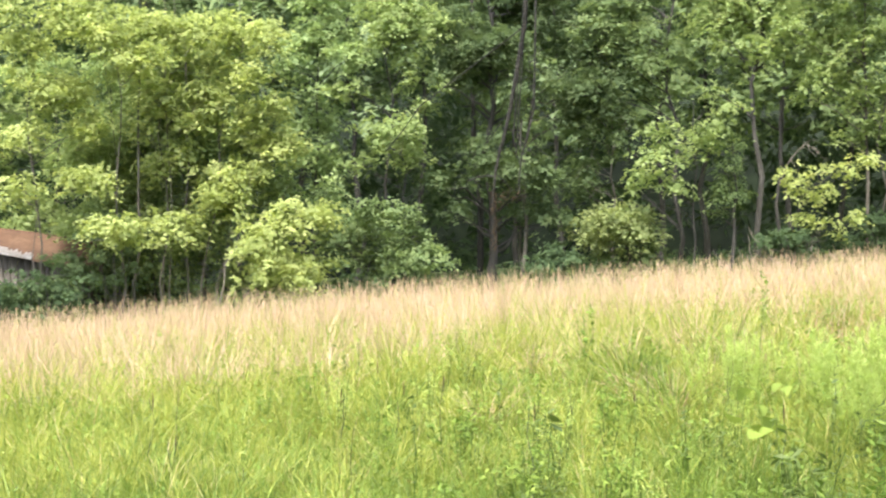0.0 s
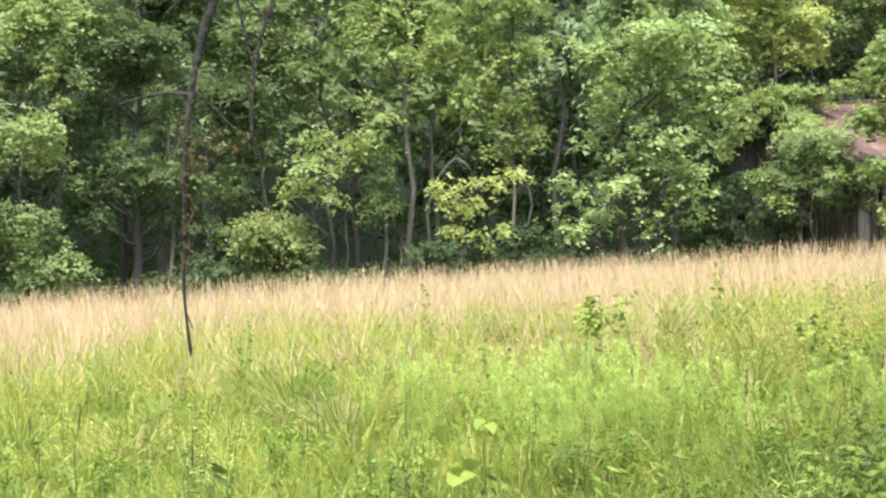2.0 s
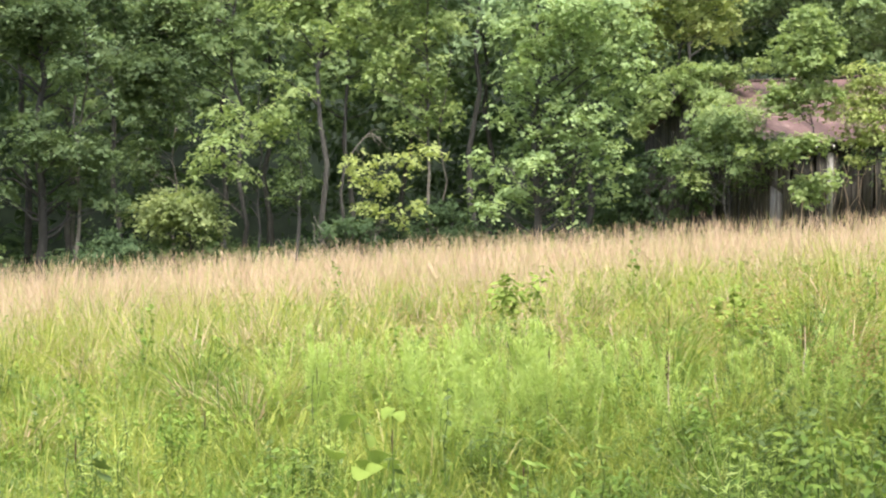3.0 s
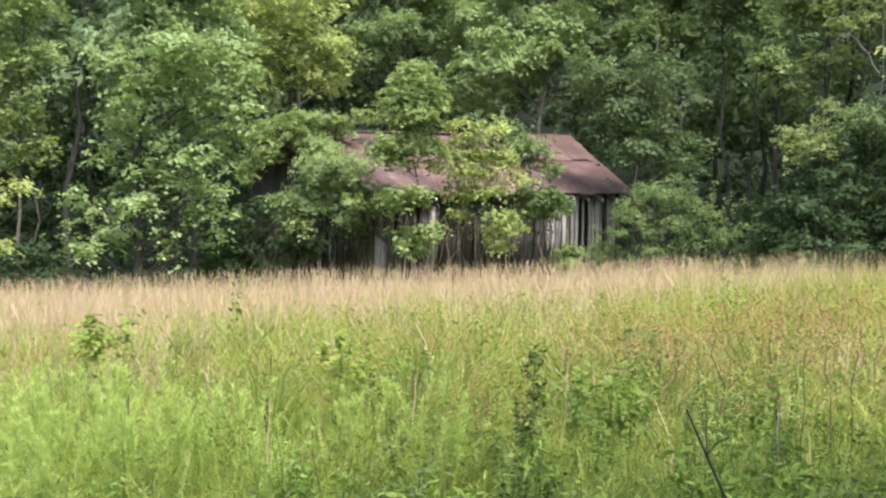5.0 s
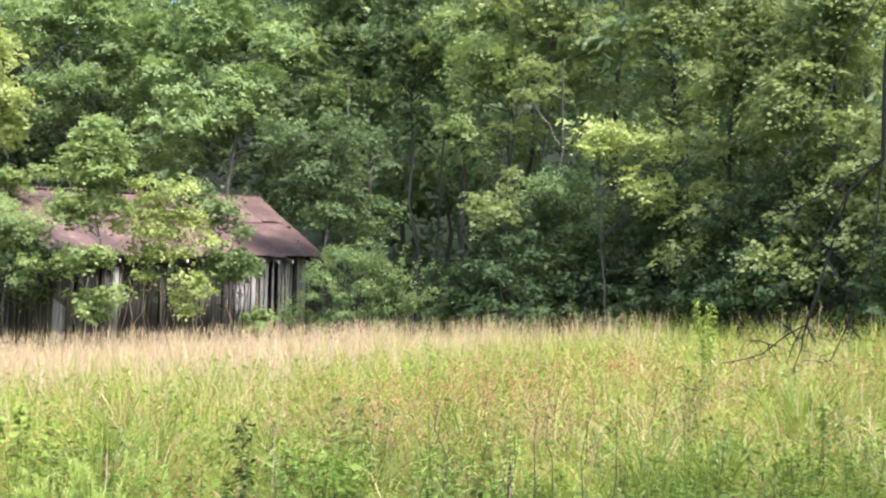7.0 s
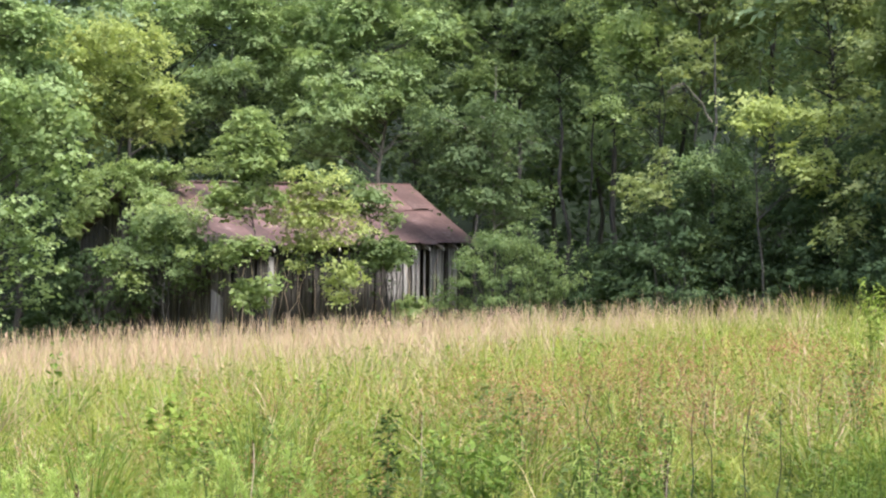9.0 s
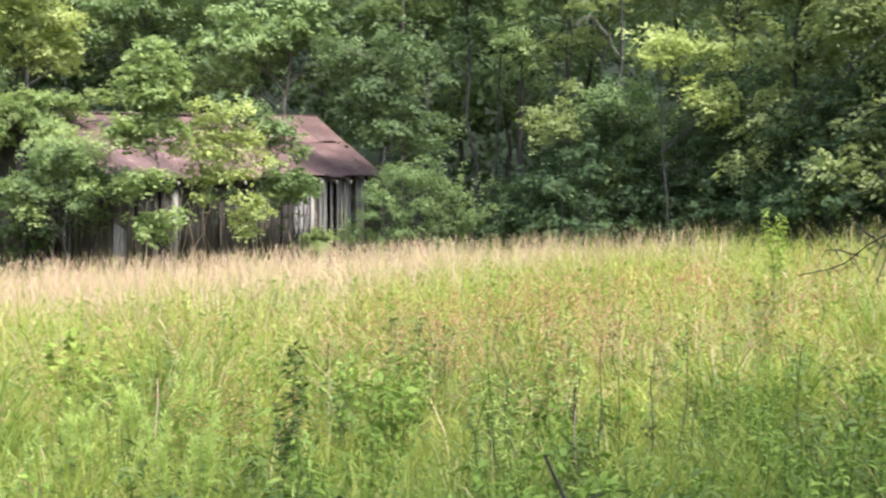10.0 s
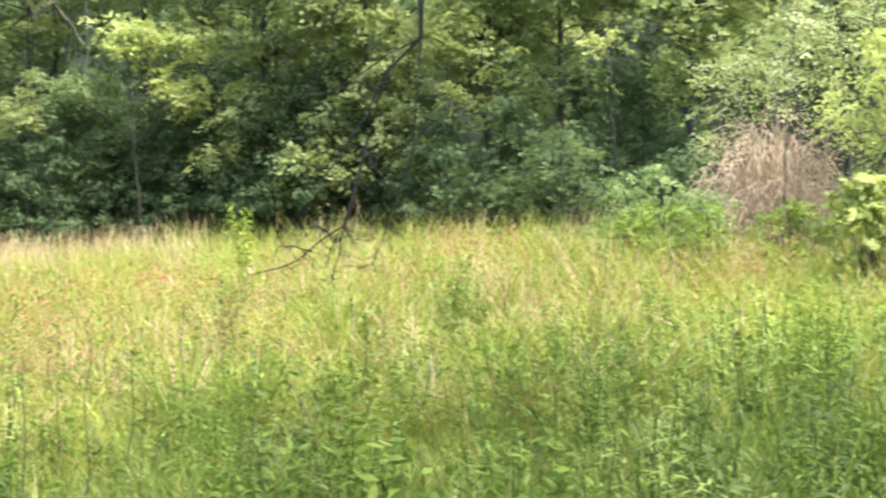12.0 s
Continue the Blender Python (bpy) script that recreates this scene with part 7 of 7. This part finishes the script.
stem_plant("tall_weed", "slender pale green weed with whorls of fine leaves", 1.10, 6.16, 1.01, WEED_LEAF, 905, 130, 0.035, 0.012, start=0.2, group="weeds in the meadow", narrow=0.16, lean=0.02)


def dead_stick():
    """A bare forked weed stick leaning near the path."""
    rng = np.random.default_rng(670)
    x, y = 0.78, 2.82
    g = ground_height(x, y)
    root = thing("dead_stick", pose(x, y, g - 0.02), "bare dark forked weed stick leaning in the grass", "stick")
    part("stalk", tubes_mesh("stalk", [(np.array([(0, 0, 0), (-0.08, 0, 0.55), (-0.16, 0.01, 0.9), (-0.215, 0.02, 1.02), (-0.26, 0.03, 1.12)]), np.array([0.0048, 0.0044, 0.004, 0.0033, 0.0025]))], TWIG_DARK, 6), root)
    part("twig", tubes_mesh("twig", [(np.array([(-0.215, 0.02, 1.02), (-0.19, 0.02, 1.05), (-0.165, 0.02, 1.06)]), np.array([0.0025, 0.002, 0.0015]))], TWIG_DARK, 5), root)


dead_stick()

# ---------------------------------------------------------------- the tree that overhangs the path


def overhanging_tree():
    """Its trunk stands beside the path; two limbs reach over and let bare twigs hang down."""
    rng = np.random.default_rng(700)
    x, y = 6.8, -2.2
    g = ground_height(x, y)
    root = thing("overhanging_tree", pose(x, y, g - 0.05), "large tree overhanging the path with bare hanging twigs", "tree")

    def w(px, py, pz):
        return np.array([px - x, py - y, pz - g + 0.05])

    fork = w(6.6, -2.1, 4.2)
    tubes = [(bend((0, 0, -0.2), fork, rng, 7, 0.012), np.linspace(0.34, 0.24, 7)), (bend(fork, w(6.3, -2.4, 10.5), rng, 7, 0.03), np.linspace(0.22, 0.06, 7))]
    part("trunk", tubes_mesh("trunk", tubes, BARK, 9), root)
    right_end, left_end = w(3.792, 6.665, 4.056), w(-0.1, -0.75, 3.6)
    part("limb", tubes_mesh("limb", [(bend(fork, right_end, rng, 8, 0.02, -0.1), np.linspace(0.16, 0.03, 8))], BARK, 8), root)
    part("limb", tubes_mesh("limb", [(bend(fork, left_end, rng, 8, 0.02, -0.08), np.linspace(0.13, 0.02, 8))], BARK, 8), root)
    # hanging branch over the meadow
    stem = np.array([right_end, w(3.721, 6.744, 3.175), w(3.704, 6.753, 2.646), w(3.554, 6.841, 2.487), w(3.457, 6.903, 2.117), w(3.395, 6.938, 1.869), w(3.360, 6.956, 1.755)])
    b = part("hanging_branch", tubes_mesh("hanging_branch", [(stem, np.array([0.02, 0.016, 0.0125, 0.01, 0.008, 0.007, 0.0062]))], TWIG_DARK, 6), root, "bare dark hanging branch")
    for start, end, sag in (((3.361, 6.957, 1.758), (2.956, 7.162, 1.539), 0.1), ((3.361, 6.957, 1.758), (3.297, 6.989, 1.488), -0.03), ((3.335, 6.976, 1.726), (3.265, 7.002, 1.552), 0),
                            ((3.310, 6.982, 1.700), (3.207, 7.034, 1.796), -0.03), ((3.220, 7.027, 1.642), (3.078, 7.104, 1.668), -0.08), ((3.361, 6.957, 1.758), (3.406, 6.931, 1.668), 0.17),
                            ((3.701, 6.751, 2.644), (3.412, 6.931, 1.552), 0.3), ((3.553, 6.841, 1.758), (3.586, 6.822, 1.700), 0), ((3.553, 6.841, 2.490), (3.155, 7.059, 1.931), 0.13),
                            ((3.701, 6.751, 2.644), (3.220, 7.034, 2.380), 0.07), ((3.772, 6.681, 3.703), (2.937, 7.169, 2.361), 0.11), ((3.457, 6.905, 2.117), (3.573, 6.841, 1.925), 0.15)):
        p = bend(w(*start), w(*end), rng, 5, 0.025, sag)
        twig = [(p, np.linspace(0.005, 0.0024, len(p)))]
        for j in range(len(p) * 2):
            i = rng.integers(1, len(p))
            q = p[i - 1] + (p[i] - p[i - 1]) * rng.random()
            e = q + np.array([rng.normal() * 0.06, rng.normal() * 0.035, rng.uniform(-0.1, 0.035)])
            twig.append((bend(q, e, rng, 4, 0.12), np.linspace(0.0022, 0.0012, 4)))
        part("twig", tubes_mesh("twig", twig, TWIG_DARK, 5), b)
    # hanging vine beside the path
    stem = np.array([left_end] + [w(*q) for q in ((-0.11, -0.76, 2.6), (-0.14, -0.785, 1.95), (-0.158, -0.799, 1.82), (-0.167, -0.804, 1.776), (-0.173, -0.807, 1.755), (-0.179, -0.809, 1.727), (-0.18, -0.81, 1.715),
                                                     (-0.183, -0.811, 1.691), (-0.184, -0.811, 1.67), (-0.1845, -0.811, 1.648), (-0.1835, -0.811, 1.614), (-0.1845, -0.811, 1.593), (-0.183, -0.81, 1.572), (-0.1805, -0.809, 1.552), (-0.18, -0.809, 1.548))])
    v = part("hanging_vine", tubes_mesh("hanging_vine", [(stem, np.array([0.009, 0.006, 0.0038, 0.0031, 0.0029, 0.0026, 0.0023, 0.0021, 0.0017, 0.0015, 0.0014, 0.0013, 0.0011, 0.0008, 0.0013, 0.0006]))], TWIG_DARK, 6), root, "dead dark hanging vine with dry leaves")
    for thick, *pts in ((0.0015, (-0.18, -0.81, 1.715), (-0.193, -0.815, 1.7165), (-0.203, -0.819, 1.715), (-0.223, -0.827, 1.709)),
                        (0.0008, (-0.179, -0.809, 1.719), (-0.166, -0.804, 1.706), (-0.154, -0.799, 1.693)),
                        (0.0018, (-0.12, -0.77, 2.3), (-0.122, -0.786, 1.82), (-0.132, -0.79, 1.776), (-0.14, -0.793, 1.751), (-0.143, -0.794, 1.73), (-0.145, -0.795, 1.706), (-0.144, -0.795, 1.689)),
                        (0.0006, (-0.144, -0.795, 1.689), (-0.14, -0.793, 1.679), (-0.138, -0.792, 1.66), (-0.137, -0.792, 1.64)),
                        (0.0012, (-0.13, -0.78, 2.1), (-0.153, -0.799, 1.776), (-0.147, -0.796, 1.747), (-0.143, -0.795, 1.733)),
                        (0.0011, (-0.14, -0.785, 1.95), (-0.147, -0.796, 1.776), (-0.136, -0.792, 1.764), (-0.122, -0.786, 1.747)),
                        (0.0011, (-0.158, -0.799, 1.82), (-0.187, -0.813, 1.776), (-0.197, -0.817, 1.765)),
                        (0.0011, (-0.14, -0.785, 1.95), (-0.29, -0.86, 1.83), (-0.313, -0.879, 1.788), (-0.333, -0.895, 1.757)),
                        (0.0007, (-0.184, -0.81, 1.577), (-0.1815, -0.8095, 1.572), (-0.1792, -0.809, 1.566))):
        p = np.array([w(*q) for q in pts])
        part("twig", tubes_mesh("twig", [(p, np.linspace(thick, thick * 0.6, len(p)))], TWIG_DARK, 5), v)
    # withered leaves: a rag between the two stems and shreds along the lower stem
    cs = []
    for m, a, b, wide in ((34, (-0.181, -0.81, 1.682), (-0.156, -0.80, 1.69), 0.003), (42, (-0.158, -0.80, 1.69), (-0.146, -0.796, 1.684), 0.005), (24, (-0.158, -0.80, 1.686), (-0.176, -0.808, 1.664), 0.003),
                          (30, (-0.182, -0.81, 1.69), (-0.181, -0.81, 1.645), 0.003), (46, (-0.1835, -0.81, 1.635), (-0.1815, -0.81, 1.598), 0.0022)):
        q = rng.random((m, 1))
        cs.append(w(*a) * (1 - q) + w(*b) * q + rng.normal(size=(m, 3)) * wide)
    c = np.concatenate(cs)
    ln = rng.uniform(0.002, 0.0048, len(c))
    part("dry_leaves", leaves_mesh("dry_leaves", c, unit(rng.normal(size=(len(c), 3))), ln, ln * 0.5, LEAF_RUSTY, rng), v, "curled brown dry leaves", kind="stuff")
    for j in range(14):
        a = w(-0.183 + rng.normal() * 0.0015, -0.81, 1.61 + 0.08 * rng.random())
        e = a + np.array([rng.normal() * 0.003, rng.normal() * 0.003, -rng.uniform(0.01, 0.03)])
        part("strand", tubes_mesh("strand", [(bend(a, e, rng, 5, 0.12), np.linspace(0.0006, 0.0003, 5))], LEAF_RUSTY, 4), v, "dry brown fibre")
    # crown, high over the path
    cc, rr = crown_clumps(rng, 11, 5.6, 4.5, 54, ROUND, 1.0)
    cc[:, :2] += np.array([-1.9, 2.4])
    pc, pn, pl = sprays(cc, rr, rng, 11, 14, 0.2)
    part("crown", leaves_mesh("crown", pc, pn, pl, pl * 0.7, LEAF_MID, rng), root)


overhanging_tree()
